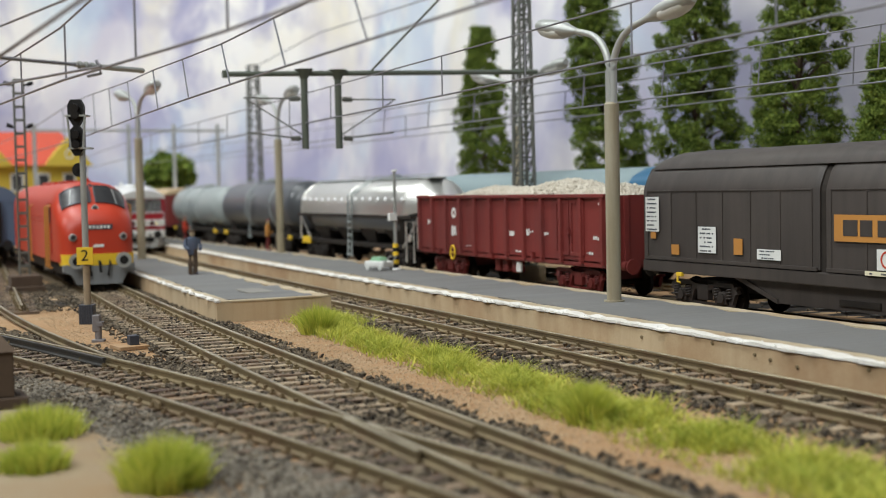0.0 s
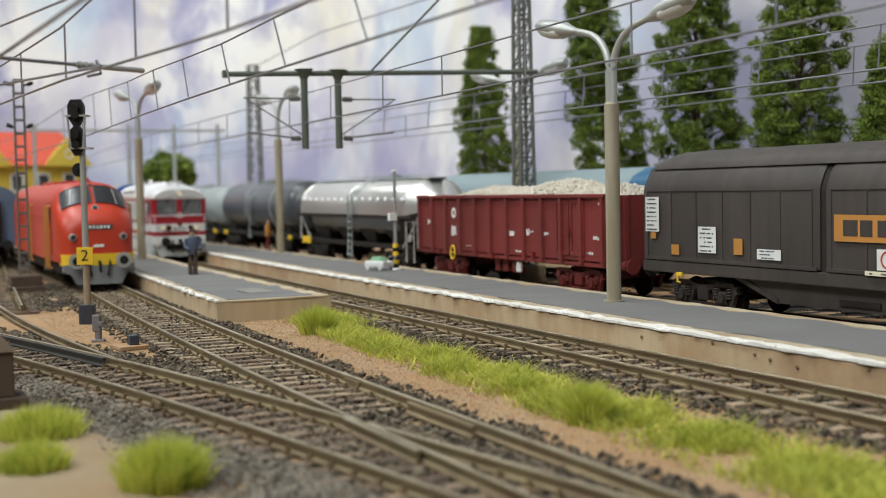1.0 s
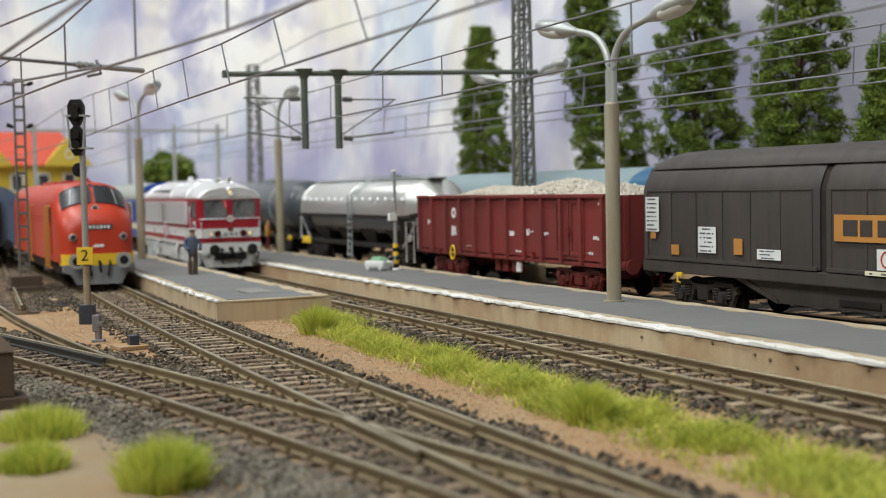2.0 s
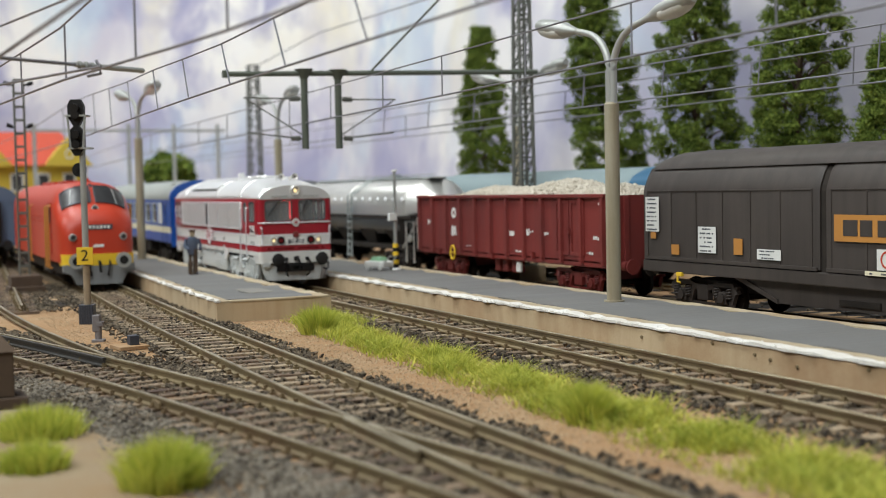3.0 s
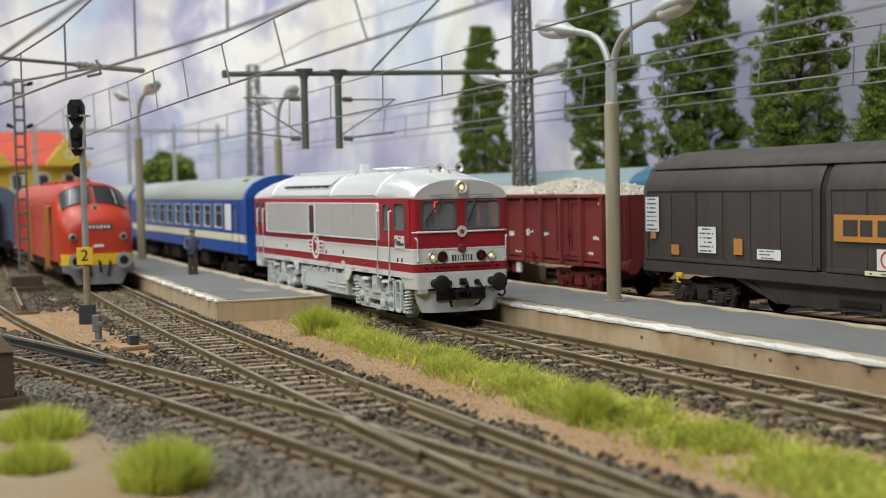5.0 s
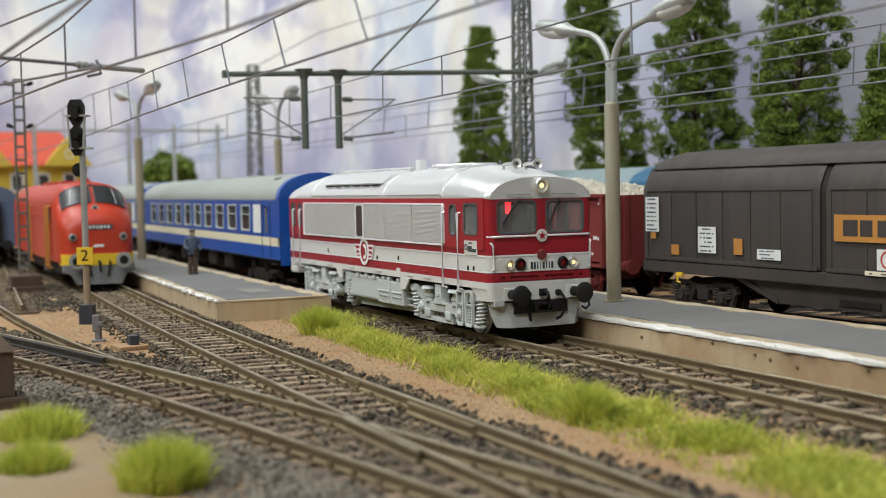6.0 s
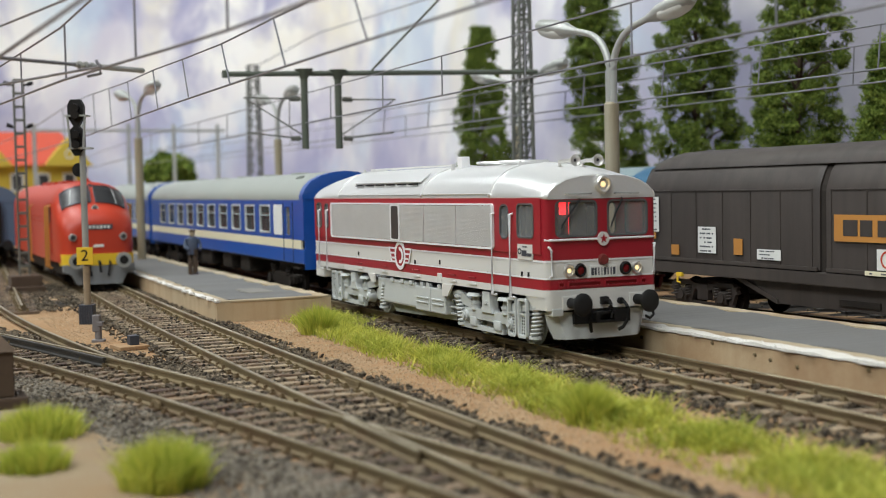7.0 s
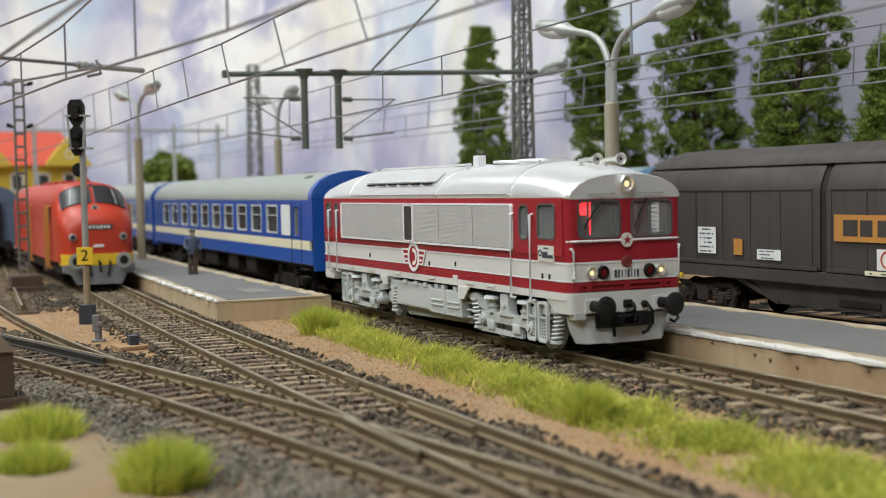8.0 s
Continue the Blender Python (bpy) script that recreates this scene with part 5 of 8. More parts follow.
        slab(bm, rounded(q * 0.95 - 0.3, q * 0.95 + 0.3, 1.62, 1.9, 0.12), -0.01, 0.035)
        bmesh.ops.transform(bm, matrix=Matrix.Rotation(radians(90), 4, "Z"), verts=bm.verts)
        part("lamp_plate", bm, M_cream, lo, "pale lamp panel", True)
        # buffers
        bm = bmesh.new()
        disc(bm, (0.0, q * 0.88, 1.07), (1, 0, 0), 0.115, 0.33, 16)
        disc(bm, (0.3, q * 0.88, 1.07), (1, 0, 0), 0.095, 0.21, 16)
        bf = part("buffer", bm, M_black, lo, "black buffer with a round head", True)
        bm = bmesh.new()
        c3 = lambda r, x: [(x, q * 0.88 + r * math.cos(TAU * k / 28), 1.07 + r * math.sin(TAU * k / 28)) for k in range(28)]
        loft(bm, [c3(0.22, 0.5), c3(0.245, 0.52), c3(0.245, 0.55), c3(0.215, 0.575), c3(0.1, 0.59)])
        part("buffer_head", bm, M_black, bf, "", True)
        bm = bmesh.new()
        tube(bm, [(0.02, q * 0.43, 1.06), (0.14, q * 0.45, 1.06), (0.24, q * 0.49, 0.94), (0.24, q * 0.5, 0.68), (0.15, q * 0.43, 0.5), (0.06, q * 0.36, 0.44)], 0.04, 8)
        disc(bm, (0.02, q * 0.43, 1.06), (1, 0, 0), 0.075, 0.09, 10)
        part("brake_hose", bm, M_black, lo, "black brake hose", True)
        bm = bmesh.new()
        box(bm, -0.25, 0.03, q * 1.2 - 0.14, q * 1.2 + 0.14, 0.80, 0.96, 0.02)
        part("front_step", bm, M_lgrey, lo)
        part("buffer_plate", box(bmesh.new(), 0.0, 0.045, q * 0.88 - 0.2, q * 0.88 + 0.2, 0.92, 1.22, 0.02), M_cream, lo, "pale square buffer plate")
        if q < 0:
            continue
        bm = bmesh.new()
        pts = [(0.05, q * 1.28, 0.92), (0.12, q * 1.28, 0.72), (0.12, q * 1.18, 0.64), (0.12, q * 1.06, 0.7)]
        tube(bm, pts, 0.033, 7)
        part("shunter_grip", bm, M_black, lo, "", True)
    # red strip with dark slots over the beam
    bm = bmesh.new()
    for y0, y1 in ((-1.18, -1.0), (-0.93, -0.04), (0.04, 0.93), (1.0, 1.18)):
        ring(bm, rounded(y0, y1, 1.4, 1.53, 0.02), rounded(y0 + 0.03, y1 - 0.03, 1.43, 1.5, 0.015), -0.03, 0.015)
    bmesh.ops.transform(bm, matrix=Matrix.Rotation(radians(90), 4, "Z"), verts=bm.verts)
    part("slot_rim", bm, M_maroon, lo)
    for y0, y1 in ((-1.15, -1.03), (-0.9, -0.07), (0.07, 0.9), (1.03, 1.15)):
        part("air_slot", box(bmesh.new(), -0.01, 0.006, y0, y1, 1.43, 1.5), M_tail, lo, "dark red air slot")
    # number plate, badge, red lamp cover
    bm = bmesh.new()
    box(bm, 0.0, 0.03, -0.36, 0.36, 1.59, 1.85, 0.006)
    pl = part("number_plate", bm, M_label, lo, "pale front plate with dark bars")
    bm = bmesh.new()
    for k, w in enumerate((0.07, 0.05, 0.03, 0.02, 0.06, 0.03, 0.03, 0.06)):
        y = -0.29 + k * 0.082
        box(bm, 0.028, 0.036, y - w / 2, y + w / 2, 1.64, 1.80)
    part("plate_bars", bm, M_num, pl, "dark bars of lettering")
    bm = bmesh.new()
    disc(bm, (0.02, 0, 2.42), (1, 0, 0), 0.15, 0.035, 28)
    bd = part("badge", bm, M_cream, lo, "round pale badge with a red star", True)
    bm = bmesh.new()
    star = [(0.105 if k % 2 == 0 else 0.04, radians(90 + 36 * k)) for k in range(10)]
    loft(bm, [[(x, r * math.cos(a), 2.42 + r * math.sin(a)) for r, a in star] for x in (0.05, 0.068)])
    part("star", bm, M_maroon, bd, "crimson star")
    bm = bmesh.new()
    disc(bm, (0.0, 0.0, 1.97), (1, 0, 0), 0.13, 0.09, 20, 0.1)
    part("red_cover", bm, M_wagon, lo, "red round lamp cover", True)
    # beam, plough, coupling
    bm = bmesh.new()
    loft(bm, [plan_ring(-0.75, 0.02, 1.45, 0.17, 0.92), plan_ring(-1.25, 0.02, 1.475, 0.17, 1.33)])
    part("buffer_beam", bm, M_cream, lo, "pale grey buffer beam", True)
    bm = bmesh.new()
    box(bm, -L - 0.02, -L + 0.75, -1.45, 1.45, 0.85, 1.25, 0.08)
    part("rear_beam", bm, M_cream, lo)
    bm = bmesh.new()
    pl = [(-0.3, -1.25), (-0.1, -1.05), (-0.04, -0.5), (-0.02, 0), (-0.04, 0.5), (-0.1, 1.05), (-0.3, 1.25)]
    secs = []
    for dz, dx in ((0.86, -0.02), (0.55, 0.0), (0.28, 0.04)):
        k = 1.06 if dz > 0.7 else 1.0 if dz > 0.4 else 0.9
        secs.append([(x + dx, y * k, dz) for x, y in pl] + [(x + dx - 0.05, y * k, dz) for x, y in reversed(pl)])
    loft(bm, secs)
    part("snow_plough", bm, M_lgrey, lo, "grey curved snow plough", True)
    bm = bmesh.new()
    box(bm, -0.06, 0.012, -0.78, 0.72, 0.60, 0.88, 0.01)
    part("coupler_recess", bm, M_black, lo, "dark recess behind the coupling")
    bm = bmesh.new()
    ring(bm, rounded(-0.3, 0.28, 0.62, 0.86, 0.04), rounded(-0.2, 0.18, 0.67, 0.81, 0.03), -0.18, 0.02)
    bmesh.ops.transform(bm, matrix=Matrix.Rotation(radians(90), 4, "Z"), verts=bm.verts)
    part("coupler_pocket", bm, M_black, lo, "black coupling pocket")
    bm = bmesh.new()
    box(bm, 0.0, 0.1, -0.1, 0.1, 1.0, 1.17, 0.02)
    tube(bm, [(0.05, 0, 1.08), (0.25, 0, 1.1), (0.32, 0, 1.02), (0.26, 0, 0.95)], 0.04, 8)
    tube(bm, [(0.2, 0.03, 1.08), (0.22, 0.1, 0.9), (0.24, 0.06, 0.72)], 0.03, 7)
    part("coupling_hook", bm, M_black, lo, "black coupling hook", True)
    # tank and boxes between the bogies
    bm = bmesh.new()
    box(bm, -9.7, -7.0, -1.42, 1.42, 0.45, 1.12, 0.06)
    part("fuel_tank", bm, M_lgrey, lo, "pale grey fuel tank")
    for x0, x1 in ((-6.98, -6.05), (-6.02, -5.12)):
        bm = bmesh.new()
        box(bm, x0, x1, -1.46, 1.46, 0.42, 1.05, 0.03)
        for z in (0.62, 0.74):
            for s in (-1, 1):
                box(bm, x0 + 0.1, x1 - 0.1, s * 1.46 - 0.03, s * 1.46 + 0.03, z, z + 0.04, 0.01)
        part("battery_box", bm, M_lgrey, lo, "pale grey ribbed battery box")
    for x in (-8.6, -7.9, -7.3, -6.6, -6.2, -5.5):
        for s in (-1, 1):
            part("tank_bracket", box(bmesh.new(), x - 0.1, x + 0.1, s * 1.4 - 0.06, s * 1.4 + 0.06, 1.04, 1.16, 0.02), M_lgrey, lo)
    bm = bmesh.new()
    slab(bm, [(-9.2, 0.46), (-4.6, 0.46), (-4.3, 0.9), (-4.6, 0.9), (-5.0, 0.28), (-8.9, 0.2)], -1.2, 1.2)
    part("reservoir", bm, M_coachroof, lo, "grey air reservoir under the frame")
    for s in (-1, 1):
        for z in (0.45, 0.62, 0.8):
            bm = bmesh.new()
            tube(bm, [(-5.1, s * 1.3, z), (-4.5, s * 1.25, z)], 0.03, 6)
            part("air_pipe", bm, M_lgrey, lo, "", True)
        part("cylinder_cap", disc(bmesh.new(), (-9.95, s * 1.1, 0.62), (0, s, 0), 0.2, 0.2, 14, 0.16), M_lgrey, lo, "", True)
    for s in (-1, 1):
        for x0, x1, x2 in ((-5.2, -4.9, -4.6), (-9.75, -10.0, -10.25)):
            bm = bmesh.new()
            slab(bm, [(x0, 0.96), (x1, 0.96), (x2, 1.2), (x0, 1.2)] if x0 > x2 else [(x2, 1.2), (x1, 0.9), (x0, 0.9), (x0, 1.2)], s * 1.47 - 0.04, s * 1.47 + 0.01)
            part("frame_gusset", bm, M_cream, lo)
    loco_bogie(lo, -2.9, 1.55)
    loco_bogie(lo, -11.6, -1.35)
    wheels = [wheelset("wheelset", at(x, 0, 0.5), lo, 0.5, M_lgrey) for x in (-1.75, -4.05, -10.45, -12.75)]
    return lo, wheels


loco, loco_wheels = build_loco()
# the body is a little narrower than its drawing
for ob in loco.children_recursive:
    if ob not in loco_wheels:
        for v in ob.data.vertices:
            v.co.y *= 0.95


def build_coach():
    Lc, W = 26.7, 1.43
    co = thing("passenger_coach", at(0, 0, 0), "blue model passenger coach with an ivory band and grey roof", "coach", "coaches of the train")
    for s in (-1, 1):
        # saloon windows in equal modules, doors at the ends
        x0, pitch = -3.62, 2.1
        flat = Matrix.Translation((0, s * W, 0))
        pane_panel(co, "door", (-2.3, -1.25, 2.0, 3.3), (-2.1, -1.45, 2.06, 3.08), 0.08, flat, M_blue, M_blue, 0.03, "blue coach door")
        for k in range(10):
            a = x0 - pitch * k
            pane_panel(co, "side_panel", (a - pitch, a, 2.0, 3.3), (a - pitch / 2 - 0.7, a - pitch / 2 + 0.7, 2.12, 3.1), 0.1, flat, M_blue, M_lgrey, 0.05, "blue coach side with a window").children[1].data.materials[0] = M_clear
        e = x0 - pitch * 10
        for p, q in ((-1.25, 0), (-Lc, e), (x0, -2.3)):
            part("side_wall", box(bmesh.new(), p, q, s * W - 0.03, s * W + 0.03, 2.0, 3.3), M_blue, co, "blue coach side")
        for k in range(10):
            c = x0 - pitch * (k + 0.5)
            bm = bmesh.new()
            box(bm, c - 0.65, c + 0.65, s * W - 0.05, s * W + 0.04, 2.72, 2.75)
            part("window_bar", bm, M_lgrey, co)
        bm = bmesh.new()
        slab(bm, rounded(-3.5, -2.45, 2.08, 3.12, 0.1), s * W - 0.04, s * W + 0.045)
        part("frosted_window", bm, M_label, co, "white frosted toilet window")
        part("lower_side", box(bmesh.new(), -Lc, 0, s * W - 0.035, s * W + 0.035, 1.18, 1.66, 0.03), M_blue, co, "blue lower side")
        part("waist_strip", box(bmesh.new(), -Lc, 0, s * W - 0.035, s * W + 0.035, 1.96, 2.005), M_blue, co)
        bm = bmesh.new()
        box(bm, -Lc + 0.25, -0.3, s * W - 0.038, s * W + 0.038, 1.66, 1.96)
        part("ivory_band", bm, M_ivory, co, "ivory band below the windows")
        for xa in (-2.3, -1.2):
            part("door_seam", box(bmesh.new(), xa, xa + 0.035, s * W - 0.05, s * W + 0.045, 1.2, 3.2), M_num, co)
    # roof with its blue end arches
    arch = [(-1.46, 3.28), (-1.47, 3.4), (-1.38, 3.62), (-1.15, 3.88), (-0.8, 4.06), (-0.4, 4.16), (0, 4.2), (0.4, 4.16), (0.8, 4.06), (1.15, 3.88), (1.38, 3.62), (1.47, 3.4), (1.46, 3.28)]
    prism(bm := bmesh.new(), arch, -Lc + 0.35, -0.35)
    part("roof", bm, M_coachroof, co, "weathered grey arched roof", True)
    for x0, x1 in ((-0.36, 0.02), (-Lc - 0.02, -Lc + 0.36)):
        prism(bm := bmesh.new(), [(y * 1.01, z + 0.015) for y, z in arch], x0, x1)
        part("roof_arch", bm, M_blue, co, "blue end arch of the roof", True)
    for x0, x1 in ((-0.06, 0.0), (-Lc, -Lc + 0.06)):
        bm = bmesh.new()
        box(bm, x0, x1, -1.42, 1.42, 1.0, 3.3)
        ew = part("end_wall", bm, M_blue, co, "blue end wall")
        bm = bmesh.new()
        xx = 0.18 if x1 == 0 else -Lc - 0.18
        slab(bm, rounded(-0.6, 0.6, 1.15, 3.35, 0.15), -0.2, 0.2)
        bmesh.ops.transform(bm, matrix=Matrix.Translation((xx, 0, 0)) @ Matrix.Rotation(radians(90), 4, "Z"), verts=bm.verts)
        part("gangway", bm, M_black, ew, "black rubber gangway")
    for x in (-5, -9, -13, -17, -21):
        part("roof_vent", box(bmesh.new(), x - 0.35, x + 0.35, -0.25, 0.25, 4.1, 4.24, 0.04), M_coachroof, co, "low grey roof vent")
    bm = bmesh.new()
    tube(bm, [(-2.2, -1.0, 4.0), (-2.2, -0.85, 4.07), (-1.8, -0.85, 4.07), (-1.8, -1.0, 4.0)], 0.03, 6)
    part("roof_handle", bm, M_coachroof, co)
    bm = bmesh.new()
    box(bm, -Lc + 0.1, -0.1, -1.35, 1.35, 1.1, 1.75)
    part("floor", bm, M_under, co)
    for k in range(10):
        bm = bmesh.new()
        c = -3.62 - 2.1 * k
        box(bm, c - 0.09, c + 0.09, -1.1, 1.1, 1.75, 2.75, 0.05)
        part("seat_row", bm, M_wagon if k % 3 else M_inner, co, "dim reddish seat back")
    bm = bmesh.new()
    box(bm, -Lc + 0.2, -0.2, -0.06, 0.06, 1.75, 3.25)
    part("corridor_wall", bm, M_inner, co, "brown inner partition")
    for x0, x1 in ((-9.4, -8.0), (-12.3, -10.8), (-16.4, -14.2), (-18.2, -17.2)):
        part("equipment_box", box(bmesh.new(), x0, x1, -1.2, 1.2, 0.5, 1.15, 0.06), M_under, co, "black box under the floor")
    for cx in (-3.7, -22.5):
        bm = bmesh.new()
        for s in (-1, 1):
            slab(bm, [(cx - 1.6, 0.42), (cx - 1.6, 0.62), (cx - 0.5, 0.75), (cx + 0.5, 0.75), (cx + 1.6, 0.62), (cx + 1.6, 0.42), (cx + 0.5, 0.32), (cx - 0.5, 0.32)], s * 1.12 - 0.07, s * 1.12 + 0.07)
            for dx in (-1.25, 1.25):
                disc(bm, (cx + dx, s * 1.1, 0.46), (0, s, 0), 0.2, 0.18, 12)
                spring(bm, cx + dx * 0.72, s * 1.15, 0.6, 1.0, 0.11, 4, 0.03)
        box(bm, cx - 1.2, cx + 1.2, -0.9, 0.9, 0.5, 1.1, 0.05)
        part("bogie", bm, M_under, co, "black coach bogie", True)
    for x, sg in ((0, 1), (-Lc, -1)):
        for y in (-0.88, 0.88):
            bm = bmesh.new()
            disc(bm, (x, y, 1.07), (sg, 0, 0), 0.1, 0.4, 12)
            disc(bm, (x + sg * 0.4, y, 1.07), (sg, 0, 0), 0.26, 0.05, 18)
            part("buffer", bm, M_black, co, "black round buffer", True)
    for s in (-1, 1):
        for x in (-1.0, -Lc + 1.0):
            for z in (0.75, 1.0):
                part("step", box(bmesh.new(), x - 0.4, x + 0.4, s * 1.35 - 0.1, s * 1.35 + 0.05, z, z + 0.04), M_under, co)
    wheels = [wheelset("wheelset", at(cx + dx, 0, 0.46), co, 0.46) for cx in (-3.7, -22.5) for dx in (-1.25, 1.25)]
    return co, wheels


coach, coach_wheels = build_coach()
coach2 = copy_thing(coach, at(0, 0, 0))


# ---- the freight train on the siding ----
def freight_bogie(parent, cx, material, name="bogie"):
    bg = None
    for s in (-1, 1):
        bm = bmesh.new()
        y = s * 1.1
        slab(bm, [(cx - 1.5, 0.62), (cx - 1.3, 0.88), (cx - 0.55, 0.88), (cx - 0.35, 0.8), (cx + 0.35, 0.8), (cx + 0.55, 0.88), (cx + 1.3, 0.88), (cx + 1.5, 0.62),
                  (cx + 1.38, 0.58), (cx + 1.2, 0.76), (cx + 0.5, 0.76), (cx + 0.3, 0.64), (cx - 0.3, 0.64), (cx - 0.5, 0.76), (cx - 1.2, 0.76), (cx - 1.38, 0.58)], y - 0.07, y + 0.07)
        box(bm, cx - 0.24, cx + 0.24, y - 0.09, y + 0.09, 0.36, 0.8, 0.03)
        slab(bm, [(cx - 1.3, 0.25), (cx + 1.3, 0.25), (cx + 1.3, 0.31), (cx - 1.3, 0.31)], y - 0.03, y + 0.03)
        for dx in (-0.9, 0.9):
            c = cx + dx
            for q in (-1, 1):
                slab(bm, [(c + q * 0.58, 0.8), (c + q * 0.44, 0.8), (c + q * 0.2, 0.36), (c + q * 0.36, 0.28)], y - 0.06, y + 0.06)
                spring(bm, c + q * 0.27, s * 1.17, 0.42, 0.72, 0.08, 4, 0.028)
            box(bm, c - 0.17, c + 0.17, y - 0.12, y + 0.12, 0.3, 0.64, 0.04)
            disc(bm, (c, s * 1.2, 0.47), (0, s, 0), 0.13, 0.08, 12)
        if bg is None:
            box(bm, cx - 0.9, cx + 0.9, -0.9, 0.9, 0.55, 0.9)
            bg = part(name, bm, material, parent, "", False)
        else:
            part("side_frame", bm, material, bg)
    for dx in (-0.9, 0.9):
        w = wheelset("wheelset", at(cx + dx, 0, 0.46), bg, 0.46)
    return bg


def wagon_buffers(parent, x, sg, material):
    for y in (-0.88, 0.88):
        bm = bmesh.new()
        disc(bm, (x, y, 1.07), (sg, 0, 0), 0.15, 0.3, 12)
        disc(bm, (x + sg * 0.3, y, 1.07), (sg, 0, 0), 0.09, 0.25, 12)
        disc(bm, (x + sg * 0.52, y, 1.07), (sg, 0, 0), 0.24, 0.06, 16)
        part("buffer", bm, material, parent, "", True)


def decal(parent, x0, x1, z0, z1, y, label, material=None, bars=0, seed=0, bar_mat=None):
    bm = bmesh.new()
    box(bm, x0, x1, y - 0.008, y + 0.006, z0, z1)
    d = part("decal", bm, material or M_label, parent, label)
    if bars:
        rnd = random.Random(seed)
        bm = bmesh.new()
        h = (z1 - z0) / bars
        for k in range(bars):
            z = z1 - h * (k + 0.5)
            a = x0 + (x1 - x0) * 0.12
            while a < x1 - (x1 - x0) * 0.2:
                w = (x1 - x0) * rnd.uniform(0.03, 0.09)
                if rnd.random() < 0.8:
                    box(bm, a, min(a + w, x1 - 0.03), y - 0.014, y, z - h * 0.2, z + h * 0.14)
                a += w * 1.35
        part("lettering_bars", bm, bar_mat or M_num, d, "dark bars of lettering")
    return d


def build_van():
    v = thing("sliding_wall_van", at(0, 7.6, 0), "weathered grey-brown sliding-wall freight van with decals", "freight wagon", "freight wagons")
    X0, X1 = -30.42, -8.2
    W = 1.5
    sec = [(-W, 1.3), (-W, 3.36), (-1.47, 3.5), (-1.34, 3.8), (-1.2, 4.02), (1.2, 4.02), (1.34, 3.8), (1.47, 3.5), (W, 3.36), (W, 1.3)]
    bm = bmesh.new()
    prism(bm, [(y * 0.97, z - 0.03) for y, z in sec], X0 + 0.1, X1 - 0.1)
    part("body_core", bm, M_under, v, "dark inside seen in the door gap")
    cap = [(-1.32, 3.98), (-1.27, 4.12), (-1.12, 4.3), (-0.75, 4.44), (0, 4.5), (0.75, 4.44), (1.12, 4.3), (1.27, 4.12), (1.32, 3.98)]
    bm = bmesh.new()
    secs = []
    for x, k in ((X0 + 0.25, 0.55), (X0 + 0.55, 0.85), (X0 + 1.0, 1.0), (X1 - 1.0, 1.0), (X1 - 0.55, 0.85), (X1 - 0.25, 0.55)):
        secs.append([(x, y, 3.98 + (z - 3.98) * k) for y, z in cap])
    loft(bm, secs)
    part("roof", bm, M_grey, v, "grey rounded roof cap", True)
    for s in (-1, 1):
        for a, b in ((X0 + 0.05, -23.08), (-22.86, -15.6), (-15.38, X1 - 0.05)):
            # sliding wall: pressed outline that curves in under the roof, with soft ends
            bm = bmesh.new()
            prof = [(s * W, 1.42), (s * (W + 0.05), 1.45), (s * (W + 0.05), 3.36), (s * 1.5, 3.53), (s * 1.39, 3.8), (s * 1.24, 4.0), (s * 1.16, 3.98), (s * 1.3, 3.76), (s * 1.42, 3.5), (s * 1.45, 1.42)]
            secs = []
            for x, k in ((a, 0.0), (a + 0.08, 0.6), (a + 0.2, 1.0), (b - 0.2, 1.0), (b - 0.08, 0.6), (b, 0.0)):
                secs.append([(x, y - s * 0.05 * (1 - k), z) for y, z in prof])
            loft(bm, secs)
            wl = part("sliding_wall", bm, M_grey, v, "grey-brown sliding wall", True)
            n = max(4, round((b - a) / 1.22))
            for k in range(n + 1):
                x = a + 0.22 + (b - a - 0.44) * k / n
                bm = bmesh.new()
                box(bm, x - 0.022, x + 0.022, s * (W + 0.05) - 0.02, s * (W + 0.05) + 0.028, 1.5, 3.36, 0.008)
                part("rib", bm, M_grey, wl)
            bm = bmesh.new()
            box(bm, a + 0.2, b - 0.2, s * (W + 0.05) - 0.02, s * (W + 0.05) + 0.03, 3.345, 3.385, 0.01)
            box(bm, a + 0.05, b - 0.05, s * (W + 0.05) - 0.02, s * (W + 0.05) + 0.04, 1.42, 1.52, 0.015)
            part("wall_rail", bm, M_grey, wl)
    for x0, x1 in ((X0, X0 + 0.12), (X1 - 0.12, X1)):
        bm = bmesh.new()
        prism(bm, sec, x0, x1)
        part("end_wall", bm, M_grey, v, "grey end wall", True)
    bm = bmesh.new()
    box(bm, X0, X1, -W - 0.05, W + 0.05, 1.08, 1.4, 0.03)
    part("sill", bm, M_grey, v, "grey-brown sill beam")
    bm = bmesh.new()
    for s in (-1, 1):
        slab(bm, [(-26.4, 1.08), (-24.9, 0.52), (-14.0, 0.52), (-12.4, 1.08)], s * 1.25 - 0.06, s * 1.25 + 0.06)
        slab(bm, [(-26.2, 1.1), (-24.8, 0.62), (-24.8, 0.5), (-26.6, 1.1)], s * 1.3 - 0.05, s * 1.3 + 0.05)
    part("truss", bm, M_grey, v, "grey trapezoid underframe")
    bm = bmesh.new()
    box(bm, -22.6, -21.3, -1.36, -1.2, 0.62, 0.78, 0.02)
    box(bm, -25, -13, -0.9, 0.9, 0.55, 1.1)
    part("brake_rigging", bm, M_under, v)
    y = -W - 0.06
    decal(v, -30.2, -29.55, 2.22, 3.2, y - 0.03, "white label with small print", None, 8, 1)
